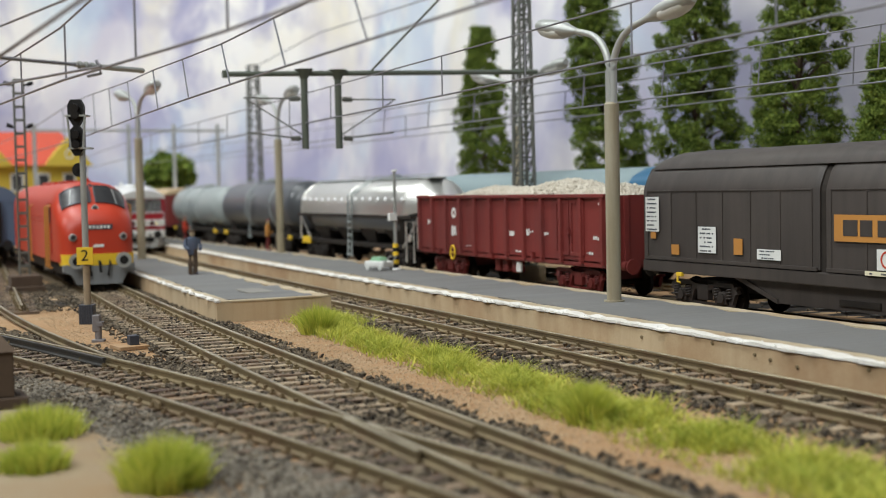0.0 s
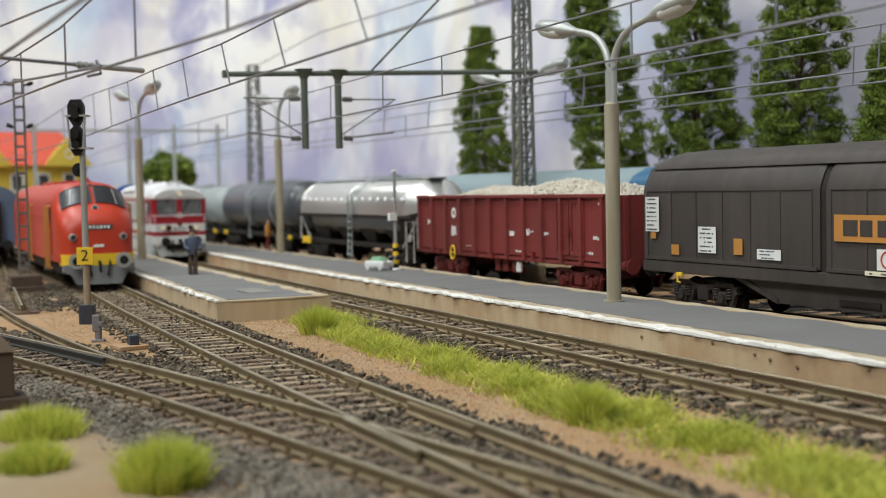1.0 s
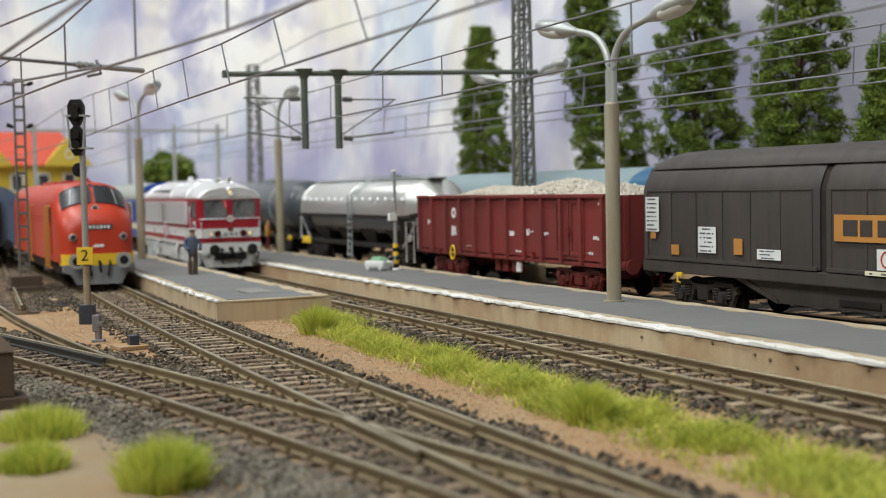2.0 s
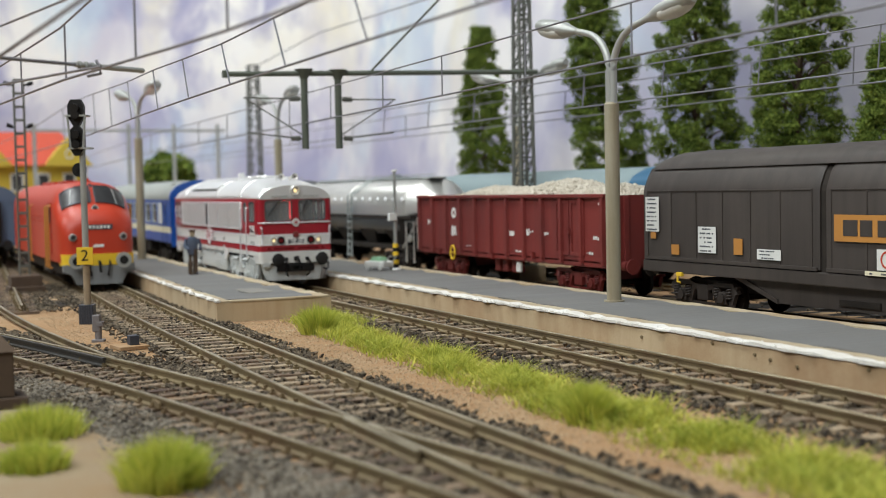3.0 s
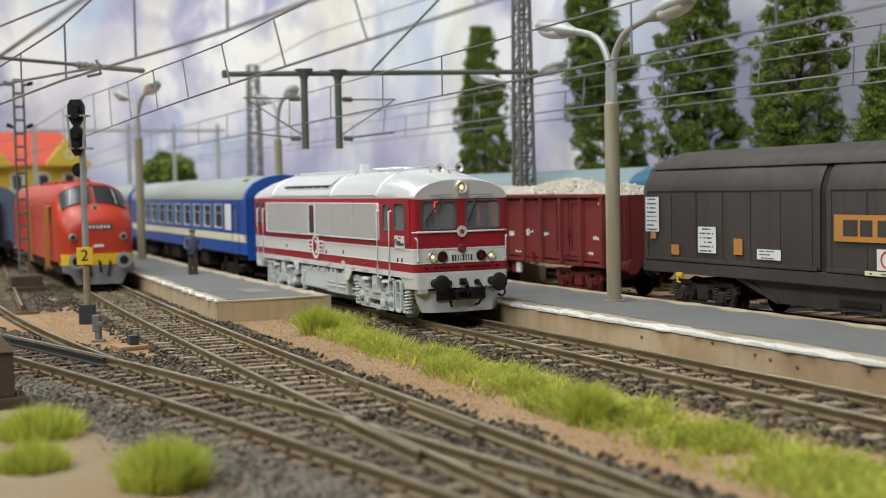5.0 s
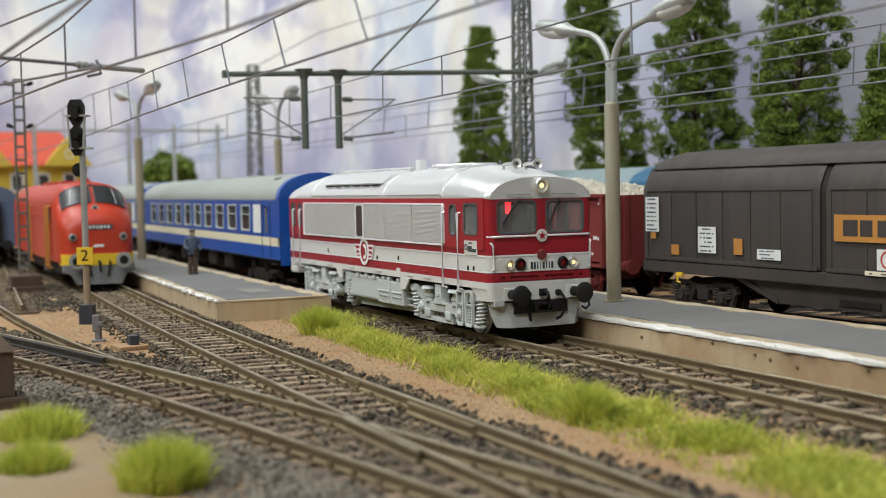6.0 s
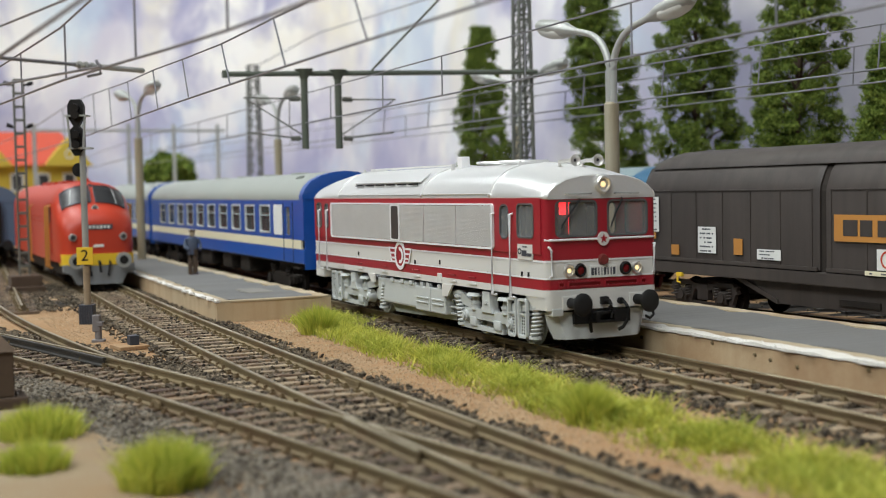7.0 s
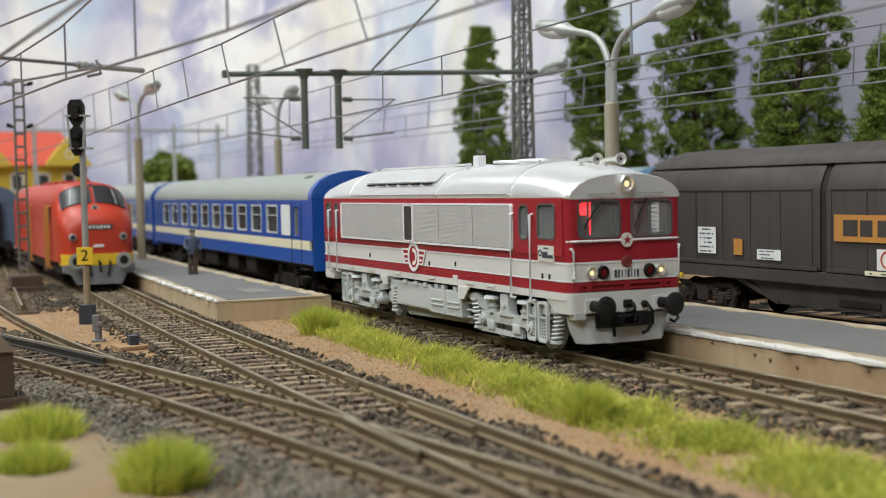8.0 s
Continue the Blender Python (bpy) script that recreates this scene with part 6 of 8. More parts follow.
    decal(v, -27.72, -26.95, 1.7, 2.4, y - 0.03, "white label with dark lettering", None, 6, 2)
    decal(v, -25.27, -24.37, 1.62, 1.88, y - 0.03, "white strip label", None, 3, 3)
    decal(v, -29.95, -29.7, 2.02, 2.2, y - 0.03, "faded orange patch", M_orange)
    decal(v, -28.95, -28.6, 1.6, 1.88, y - 0.03, "faded orange patch", M_orange)
    decal(v, -26.2, -25.85, 1.7, 2.12, y - 0.03, "faded orange patch", M_orange)
    lg = decal(v, -22.5, -17.4, 2.16, 2.78, y - 0.03, "orange name panel with dark block shapes", M_orange)
    for k in range(9):
        a, yy = -22.2 + k * 0.54, y - 0.046
        bm = bmesh.new()
        box(bm, a, a + (0.46, 0.38, 0.44)[k % 3], yy, yy + 0.01, 2.29, 2.66, 0.004)
        part("block_shape", bm, M_grey, lg, "dark block shape")
    wd = decal(v, -21.15, -20.5, 1.55, 2.02, y - 0.03, "white warning label with a red ring")
    bm = bmesh.new()
    cc = lambda r: [(-20.83 + r * math.cos(TAU * k / 24), 1.79 + r * math.sin(TAU * k / 24)) for k in range(24)]
    ring(bm, cc(0.2), cc(0.16), y - 0.05, y - 0.035)
    part("red_ring", bm, M_red, wd)
    decal(v, -21.5, -20.3, 1.42, 1.52, y - 0.05, "pale yellow strip label", M_ivory, 1, 5)
    bm = bmesh.new()
    box(bm, -28.75, -28.5, -1.6, -1.5, 1.0, 1.12, 0.02)
    tube(bm, [(-28.7, -1.56, 1.05), (-28.68, -1.6, 0.86), (-28.55, -1.6, 0.84)], 0.03, 6)
    part("yellow_handle", bm, M_yellow, v, "yellow brake handle")
    freight_bogie(v, -28.1, M_grey)
    freight_bogie(v, -10.6, M_grey)
    wagon_buffers(v, X0, -1, M_under)
    wagon_buffers(v, X1, 1, M_under)


def build_gondola():
    g = thing("gondola_wagon", at(0, 7.6, 0), "oxide-red high-sided gondola wagon loaded with pale gravel", "freight wagon", "freight wagons")
    X0, X1 = -46.55, -32.5
    W = 1.45
    for s in (-1, 1):
        bm = bmesh.new()
        box(bm, X0, X1, s * W - 0.05, s * W + 0.03, 1.15, 3.26)
        sw = part("side_wall", bm, M_wagon, g, "oxide-red ribbed side wall")
        for k in range(12):
            x = X0 + 0.12 + (X1 - X0 - 0.24) * k / 11
            bm = bmesh.new()
            prism_pts = [(x - 0.11, s * W), (x - 0.075, s * (W + 0.16)), (x + 0.075, s * (W + 0.16)), (x + 0.11, s * W)]
            loft(bm, [[(a, b, z) for a, b in prism_pts] for z in (1.1, 3.2)])
            part("post", bm, M_wagon, sw)
        bm = bmesh.new()
        box(bm, X0 - 0.03, X1 + 0.03, s * W - 0.17, s * W + 0.17, 3.18, 3.3, 0.03)
        part("top_rim", bm, M_wagon, sw)
        bm = bmesh.new()
        box(bm, X0, X1, s * W - 0.05, s * W + 0.1, 1.02, 1.22, 0.02)
        part("sill", bm, M_wagon, sw)
        for a, b in ((-35.5, -34.65), (-34.58, -33.73)):
            bm = bmesh.new()
            ring(bm, rounded(a, b, 1.34, 3.1, 0.06), rounded(a + 0.1, b - 0.1, 1.44, 3.0, 0.05), s * W - 0.02, s * (W + 0.09))
            part("door", bm, M_wagon, sw, "pressed red door panel")
        for x, z in ((-44.5, 1.1), (-40, 1.1), (-37, 1.25), (-34.6, 2.1)):
            part("latch", box(bmesh.new(), x - 0.06, x + 0.06, s * (W + 0.05), s * (W + 0.16), z - 0.1, z + 0.1, 0.01), M_wagon, sw)
    for x in (X0, X1):
        bm = bmesh.new()
        box(bm, x - 0.05, x + 0.05, -W, W, 1.1, 3.25)
        for y in (-0.8, 0, 0.8):
            box(bm, x - 0.12, x + 0.12, y - 0.09, y + 0.09, 1.1, 3.2, 0.02)
        part("end_wall", bm, M_wagon, g, "oxide-red end wall")
    bm = bmesh.new()
    box(bm, X0, X1, -W, W, 1.0, 1.2)
    part("floor", bm, M_wagon, g)
    y = -W - 0.056
    bm = bmesh.new()
    cc = lambda r: [(-43.28 + r * math.cos(TAU * k / 8), 2.62 + r * 1.1 * math.sin(TAU * k / 8)) for k in range(8)]
    ring(bm, cc(0.19), cc(0.1), y - 0.012, y + 0.005)
    part("white_mark", bm, M_label, g, "white diamond mark")
    rnd = random.Random(4)
    for x0, x1, z0, z1 in ((-43.5, -43.1, 1.75, 2.15), (-45.7, -45.35, 2.15, 2.35), (-37.65, -37.3, 1.9, 2.15), (-37.25, -37.05, 2.0, 2.1), (-36.6, -36.0, 1.92, 2.05), (-38.75, -38.4, 1.85, 2.05), (-33.2, -32.8, 1.85, 2.0), (-42.2, -41.7, 1.35, 1.43), (-33.6, -33.2, 1.4, 1.5), (-38.3, -37.9, 1.3, 1.38), (-32.9, -32.65, 2.95, 3.05)):
        bm = bmesh.new()
        a = x0
        while a < x1 - 0.02:
            w = rnd.uniform(0.05, 0.13)
            box(bm, a, min(a + w, x1), y - 0.006, y + 0.004, z0 + rnd.uniform(0, 0.05), z1 - rnd.uniform(0, 0.05))
            a += w + 0.04
        part("white_lettering", bm, M_label, g, "small white bars of lettering")
    bm = bmesh.new()
    circ = [(-43.2 + 0.2 * math.cos(TAU * k / 20), -1.62, 1.12 + 0.26 * math.sin(TAU * k / 20)) for k in range(21)]
    tube(bm, circ, 0.035, 6, False)
    tube(bm, [(-43.4, -1.62, 1.12), (-43.0, -1.62, 1.12)], 0.03, 5)
    part("brake_wheel", bm, M_yellow, g, "yellow hand-brake wheel", True)
    bm = bmesh.new()
    for x in (-40.2, -39.6, -38.9):
        box(bm, x - 0.2, x + 0.15, -1.25, -0.9, 0.55, 1.0, 0.04)
    part("brake_gear", bm, M_wagon, g)
    bm = bmesh.new()
    box(bm, -38.5, -38.2, -1.4, -1.3, 0.6, 0.95, 0.02)
    part("white_tag", bm, M_label, g, "white brake tag")
    freight_bogie(g, -44.4, M_wagon)
    freight_bogie(g, -34.7, M_wagon)
    wagon_buffers(g, X1, 1, M_wagon)
    wagon_buffers(g, X0, -1, M_wagon)
    # the load: a mound of separate stones
    rnd = random.Random(8)
    verts, faces = [], []
    ico = [Vector(v) for v in ((0, 0, 1), (0.9, 0, 0.3), (0.2, 0.9, 0.2), (-0.8, 0.4, 0.25), (-0.6, -0.7, 0.3), (0.4, -0.85, 0.25), (0, 0, -0.8))]
    tri = [(0, 1, 2), (0, 2, 3), (0, 3, 4), (0, 4, 5), (0, 5, 1), (6, 2, 1), (6, 3, 2), (6, 4, 3), (6, 5, 4), (6, 1, 5)]

    def heap(x, y):
        u = (x - X0) / (X1 - X0)
        return 3.12 + (0.42 * math.exp(-((u - 0.33) / 0.18) ** 2) + 0.6 * math.exp(-((u - 0.68) / 0.17) ** 2) + 0.36 * math.exp(-((u - 0.92) / 0.06) ** 2)) * max(0, 1 - (y / 1.6) ** 2) + 0.06 * noise.noise(Vector((x * 1.5, y * 1.5, 0)))
    for _ in range(6500):
        x, yy = rnd.uniform(X0 + 0.1, X1 - 0.1), rnd.uniform(-W + 0.1, W - 0.1)
        c = Vector((x, yy, heap(x, yy)))
        q = Euler((rnd.uniform(0, 6), rnd.uniform(0, 6), rnd.uniform(0, 6))).to_matrix()
        s = rnd.uniform(0.05, 0.11)
        b = len(verts)
        verts += [(c + q @ p * s * rnd.uniform(0.7, 1.2)) * U for p in ico]
        faces += [(b + i, b + j, b + k) for i, j, k in tri]
    bm = bmesh.new()
    gx, gy = span(X0 + 0.05, X1 - 0.05, 0.25), span(-W + 0.05, W - 0.05, 0.25)
    grid = [[bm.verts.new((x, yy, heap(x, yy) - 0.04)) for yy in gy] for x in gx]
    for p, q in zip(grid, grid[1:]):
        for k in range(len(gy) - 1):
            bm.faces.new((p[k], q[k], q[k + 1], p[k + 1]))
    ld = thing("gravel_load", at(0, 7.6, 0), "heap of pale crushed gravel filling the wagon", "gravel", kind="stuff")
    part("heap", bm, M_gravel, ld)
    me = bpy.data.meshes.new("stones")
    me.from_pydata(verts, [], faces)
    me.materials.append(M_gravel)
    st = new("stones", me)
    st.parent = ld


def build_tank(label, x0, x1, r, zc, material, bands, name="tank_wagon", silo=False, bogie_mat=None):
    t = thing(name, at(0, 7.6, 0), label, "freight wagon", "freight wagons")
    L = x1 - x0
    secs = []
    for u, k in ((0, 0.2), (0.12, 0.55), (0.3, 0.8), (0.55, 0.95), (0.85, 1.0)):
        secs.append((x0 + u, k))
    secs += [(x1 - (x - x0), k) for x, k in reversed(secs)]
    bm = bmesh.new()
    loft(bm, [[(x, r * k * math.cos(TAU * j / 32), zc + r * k * math.sin(TAU * j / 32)) for j in range(32)] for x, k in secs])
    part("barrel", bm, material, t, "", True)
    for u in bands:
        x = x0 + L * u
        bm = bmesh.new()
        circ = [(x, (r + 0.015) * math.cos(TAU * j / 32), zc + (r + 0.015) * math.sin(TAU * j / 32)) for j in range(33)]
        tube(bm, circ, 0.05, 6, False)
        part("hoop", bm, M_tank2 if not silo else M_chrome, t, "pale hoop round the barrel", True)
    bm = bmesh.new()
    box(bm, x0 + 0.1, x1 - 0.1, -1.1, 1.1, 1.0, 1.25, 0.04)
    for u in (0.12, 0.88):
        slab(bm, [(x0 + L * u - 0.5, 1.2), (x0 + L * u + 0.5, 1.2), (x0 + L * u + 0.3, zc - r * 0.7), (x0 + L * u - 0.3, zc - r * 0.7)], -1.0, 1.0)
    part("underframe", bm, M_under, t, "dark underframe")
    bm = bmesh.new()
    box(bm, x0 + L * 0.42, x0 + L * 0.58, -0.4, 0.4, zc + r - 0.03, zc + r + 0.06, 0.02)
    disc(bm, (x0 + L * 0.5, 0, zc + r), (0, 0, 1), 0.3, 0.2, 16)
    tube(bm, [(x0 + 0.8, -0.35, zc + r + 0.12), (x1 - 0.8, -0.35, zc + r + 0.12)], 0.03, 6)
    part("walkway", bm, M_tank2, t, "grey top walkway")
    bm = bmesh.new()
    xl = x0 + L * 0.5
    for dx in (-0.22, 0.22):
        tube(bm, [(xl + dx, -r * 0.35, zc + r * 0.95), (xl + dx, -r - 0.12, zc + r * 0.3), (xl + dx, -r - 0.12, 0.9)], 0.035, 6)
    for k in range(8):
        z = 1.0 + k * 0.32
        tube(bm, [(xl - 0.22, -r - 0.12, z), (xl + 0.22, -r - 0.12, z)], 0.022, 5)
    part("ladder", bm, M_tank2, t, "grey side ladder")
    for a in (x0 + 2.2, x1 - 2.2):
        freight_bogie(t, a, bogie_mat or M_under)
    for a in (x0 + 0.6, x1 - 0.9):
        part("yellow_panel", box(bmesh.new(), a, a + 0.5, -1.28, -1.18, 0.98, 1.22, 0.02), M_yellow, t, "small yellow panel")
    wagon_buffers(t, x0, -1, M_black)
    wagon_buffers(t, x1, 1, M_black)
    return t


def build_silo():
    """Polished hopper wagon: rounded top, sloping ends, funnels below."""
    x0, x1 = -62.6, -47.4
    t = thing("hopper_wagon", at(0, 7.6, 0), "polished silver covered hopper wagon on black running gear", "freight wagon", "freight wagons")
    top = [(1.45 * math.cos(radians(a)), 2.85 + 1.15 * math.sin(radians(a))) for a in range(0, 181, 12)]
    bm = bmesh.new()
    full = [(1.45, 2.45)] + top + [(-1.45, 2.45)]
    loft(bm, [[(x, y * k, 2.85 + (z - 2.85) * k) for y, z in full] for x, k in ((x0, 0.4), (x0 + 0.75, 0.96), (x0 + 0.85, 1), (x1 - 0.85, 1), (x1 - 0.75, 0.96), (x1, 0.4))])
    part("hopper_shell", bm, M_chrome, t, "polished silver shell", True)
    for k in range(3):
        x = x0 + 0.9 + (x1 - x0 - 1.8) * k / 2
        bm = bmesh.new()
        tube(bm, [(x, y * 1.01, z * 1.003) for y, z in full], 0.04, 6)
        part("rib", bm, M_chrome, t, "", True)
    for k in range(15):
        x = x0 + 1.2 + (x1 - x0 - 2.4) * k / 14
        for sd in (-1, 1):
            part("boss", disc(bmesh.new(), (x, sd * 1.36, 3.12), (0, sd, 0.2), 0.13, 0.1, 12, 0.07), M_trim, t, "", True)
    bm = bmesh.new()
    low = [(-1.42, 2.36), (-1.3, 1.95), (-0.9, 1.6), (0.9, 1.6), (1.3, 1.95), (1.42, 2.36)]
    loft(bm, [[(x, y * k, 2.36 + (z - 2.36) * k) for y, z in low] for x, k in ((x0 + 0.7, 0.6), (x0 + 2.2, 1), (x1 - 2.2, 1), (x1 - 0.7, 0.6))])
    part("lower_shell", bm, M_tank, t, "dark glossy lower shell", True)
    bm = bmesh.new()
    box(bm, x0 + 0.2, x1 - 0.2, -1.46, 1.46, 2.3, 2.46, 0.03)
    part("waist_rail", bm, M_under, t, "dark waist rail")
    for a, b in ((x0 + 1.2, x0 + 4.4), (x0 + 4.8, x0 + 7.4), (x0 + 7.8, x0 + 10.4), (x1 - 4.4, x1 - 1.2)):
        bm = bmesh.new()
        m = (a + b) / 2
        loft(bm, [[(a, -1.35, 2.3), (b, -1.35, 2.3), (b, 1.35, 2.3), (a, 1.35, 2.3)], [(m - 0.4, -0.7, 0.9), (m + 0.4, -0.7, 0.9), (m + 0.4, 0.7, 0.9), (m - 0.4, 0.7, 0.9)]])
        part("funnel", bm, M_under, t, "dark grey discharge funnel")
    for x, sg in ((x0, -1), (x1, 1)):
        bm = bmesh.new()
        for y in (-1.2, 1.2):
            tube(bm, [(x, y, 1.1), (x, y, 2.4)], 0.06, 6)
            tube(bm, [(x, y, 2.3), (x - sg * 1.6, y, 1.1)], 0.05, 6)
        part("end_strut", bm, M_chrome, t, "silver end struts")
    bm = bmesh.new()
    box(bm, x0, x1, -1.1, 1.1, 0.95, 1.15, 0.03)
    part("underframe", bm, M_under, t, "black underframe")
    xl = -54.4
    bm = bmesh.new()
    for dx in (-0.24, 0.24):
        tube(bm, [(xl + dx, -0.5, 4.0), (xl + dx, -1.55, 3.3), (xl + dx, -1.6, 0.5)], 0.05, 6)
    for k in range(9):
        tube(bm, [(xl - 0.24, -1.6, 0.6 + k * 0.3), (xl + 0.24, -1.6, 0.6 + k * 0.3)], 0.03, 5)
    part("ladder", bm, M_tank2, t, "pale grey ladder")
    bm = bmesh.new()
    box(bm, x0 + 0.5, x1 - 0.5, -0.4, 0.4, 4.0, 4.07, 0.02)
    part("walkway", bm, M_tank2, t)
    bm = bmesh.new()
    box(bm, x0 + 0.4, x0 + 1.6, -1.3, -1.2, 0.9, 1.25, 0.02)
    part("yellow_panel", bm, M_yellow, t, "yellow panel at the end")
    bm = bmesh.new()
    tube(bm, [(x1 - 0.1, -1.35, 0.5), (x1 - 0.1, -1.35, 2.2), (x1 - 0.9, -1.35, 2.2), (x1 - 0.9, -1.35, 0.5)], 0.05, 6)
    disc(bm, (x1 - 0.5, -1.3, 1.5), (0, -1, 0), 0.16, 0.1, 14)
    part("hand_rail", bm, M_chrome, t, "silver platform rail")
    freight_bogie(t, x0 + 2.3, M_under)
    freight_bogie(t, x1 - 2.3, M_under)
    wagon_buffers(t, x0, -1, M_black)
    wagon_buffers(t, x1, 1, M_black)


build_van()
build_gondola()
build_silo()
build_tank("dark grey model tank wagon with a pale hoop", -78.4, -63.8, 1.42, 2.72, M_tank, (0.42, 0.75))
build_tank("pale grey model tank wagon", -92.5, -79.6, 1.38, 2.6, M_tank2, (0.3, 0.6))
# an oxide-red box wagon closes the train
rear = thing("box_wagon", at(0, 7.6, 0), "oxide-red box wagon at the train's end", "freight wagon", "freight wagons")
part("body", box(bmesh.new(), -106, -93.6, -1.4, 1.4, 1.1, 3.5, 0.06), M_wagon, rear)
part("roof", prism(bmesh.new(), [(-1.45, 3.5), (-1.2, 3.8), (0, 4.0), (1.2, 3.8), (1.45, 3.5)], -106.1, -93.5), M_kerb, rear, "sandy roof")
freight_bogie(rear, -96, M_under)
freight_bogie(rear, -103.5, M_under)


def build_rear_train():
    """Stock on the rear siding, seen over the gravel."""
    c = thing("old_coach", at(0, 12.2, 0), "petrol-blue coach with a dusty pale teal roof", "coach")
    arch = [(-1.45, 3.2), (-1.4, 3.55), (-1.15, 3.85), (-0.6, 4.12), (0, 4.22), (0.6, 4.12), (1.15, 3.85), (1.4, 3.55), (1.45, 3.2)]
    part("roof", prism(bmesh.new(), arch, -55.5, -38.4), M_teal, c, "dusty pale teal roof", True)
    part("roof_end", prism(bmesh.new(), [(y * 1.02, z + 0.03) for y, z in arch], -38.4, -37.0), M_dkblue, c, "petrol-blue roof end", True)
    part("body", box(bmesh.new(), -55.5, -37.1, -1.42, 1.42, 0.9, 3.22, 0.05), M_dkblue, c)
    freight_bogie(c, -40, M_under)
    freight_bogie(c, -52.5, M_under)
    t = build_tank("dark green tank wagon with a rounded end", -70.5, -56.6, 1.42, 2.75, M_green, (0.3, 0.7), "green_tank_wagon")
    t.matrix_world = at(0, 12.2, 0)


build_rear_train()


# ---- the red locomotive waiting on the near track ----
def build_red_loco():
    r = thing("round_nosed_locomotive", at(0, 0, 0), "orange-red round-nosed model diesel locomotive with a yellow buffer beam", "locomotive")
    st = [(0.0, 0.95, 2.45, 0.9), (-0.05, 1.1, 2.62, 0.9), (-0.18, 1.27, 2.82, 0.8), (-0.4, 1.37, 2.98, 0.75), (-0.75, 1.44, 3.12, 0.75), (-1.0, 1.46, 3.27, 0.9), (-1.25, 1.47, 3.58, 1.0), (-1.5, 1.47, 3.82, 1.1), (-1.8, 1.47, 3.99, 1.1), (-2.3, 1.48, 4.1, 1.1), (-3.2, 1.48, 4.13, 1.1), (-17.6, 1.48, 4.13, 1.1)]

    def values(x):
        for a, b in zip(st, st[1:]):
            if b[0] <= x <= a[0]:
                u = (x - a[0]) / (b[0] - a[0])
                return [a[k] + (b[k] - a[k]) * u for k in (1, 2, 3)]
        return st[-1][1:]

    def skin(x, y):
        w, top, rise = values(x)
        return top - rise + rise * max(0.0, 1 - min(1, abs(y) / w) ** 2.6) ** (1 / 2.4)
    bm = bmesh.new()
    secs = []
    ts = [math.sin(radians(-90 + 180 * k / 20)) for k in range(21)]
    for x, w, top, rise in st:
        secs.append([(x, -w, 0.98)] + [(x, w * t, skin(x, w * t)) for t in ts] + [(x, w, 0.98)])
    loft(bm, secs)
    part("body", bm, M_red, r, "orange-red rounded body", True)

    def patch(x0, x1, y0, y1, lift, inset=0.0):
        b = bmesh.new()
        xs, ys = span(x0, x1, 0.06), span(y0, y1, 0.08)
        for off in (lift,):
            grid = [[b.verts.new((x + 0.035, y, skin(x, y) + off)) for y in ys] for x in xs]
            for p, q in zip(grid, grid[1:]):
                for k in range(len(ys) - 1):
                    b.faces.new((p[k], q[k], q[k + 1], p[k + 1]))
        return b
    for s in (-1, 1):
        b = patch(-1.72, -1.02, s * 0.1, s * 1.2, 0.012)
        part("windscreen", b, M_dark, r, "dark windscreen pane", True)
        b = bmesh.new()
        tube(b, [(x + 0.045, y, skin(x, y) + 0.02) for x, y in [(-1.02, s * 0.1), (-1.02, s * 0.6), (-1.02, s * 1.0), (-1.02, s * 1.2), (-1.35, s * 1.23), (-1.72, s * 1.2), (-1.72, s * 1.0), (-1.72, s * 0.6), (-1.72, s * 0.1), (-1.35, s * 0.08), (-1.02, s * 0.1)]], 0.03, 6)
        part("windscreen_frame", b, M_num, r, "dark rubber frame", True)
        b = bmesh.new()
        tube(b, [(-1.0, s * 0.9, skin(-1.0, 0.9) + 0.05), (-1.3, s * 0.85, skin(-1.3, 0.85) + 0.07), (-1.5, s * 0.8, skin(-1.5, 0.8) + 0.06)], 0.015, 5)
        part("wiper", b, M_steel, r)
        for z, y in ((1.95, 0.95),):
            b = bmesh.new()
            disc(b, (-0.06, s * y, z), (1, 0, 0), 0.16, 0.14, 18, 0.13)
            lp = part("lamp", b, M_steel, r, "grey lamp ring", True)
            part("lens", disc(bmesh.new(), (0.082, s * y, z), (1, 0, 0), 0.09, 0.02, 16), M_dark, lp)
        b = bmesh.new()
        disc(b, (0.1, s * 0.88, 1.05), (1, 0, 0), 0.14, 0.3, 14)
        disc(b, (0.4, s * 0.88, 1.05), (1, 0, 0), 0.3, 0.08, 22)
        bf = part("buffer", b, M_steel, r, "grey round buffer", True)
        part("buffer_face", disc(bmesh.new(), (0.481, s * 0.88, 1.05), (1, 0, 0), 0.17, 0.015, 18), M_black, bf)
        # side: door recess, louvres and yellow rails
        b = bmesh.new()
        box(b, -2.9, -2.2, s * 1.47, s * 1.495, 1.3, 3.3, 0.01)
        part("door", b, M_red, r, "red cab door")
        for x in (-2.1, -3.0, -8.8):
            b = bmesh.new()
            tube(b, [(x, s * 1.5, 3.2), (x, s * 1.62, 3.15), (x, s * 1.62, 0.75), (x, s * 1.5, 0.7)], 0.05, 7)
            part("handrail", b, M_orange, r, "yellow-orange handrail", True)
        b = bmesh.new()
        box(b, -2.8, -2.3, s * 1.49, s * 1.5, 2.5, 3.1, 0.01)
        part("door_window", b, M_dark, r)
        b = bmesh.new()
        for k in range(12):
            box(b, -4.5 - k, -3.8 - k, s * 1.47, s * 1.51, 2.5, 2.56)
            box(b, -4.5 - k, -3.8 - k, s * 1.47, s * 1.51, 2.7, 2.76)
        part("louvre", b, M_red, r)
    b = bmesh.new()
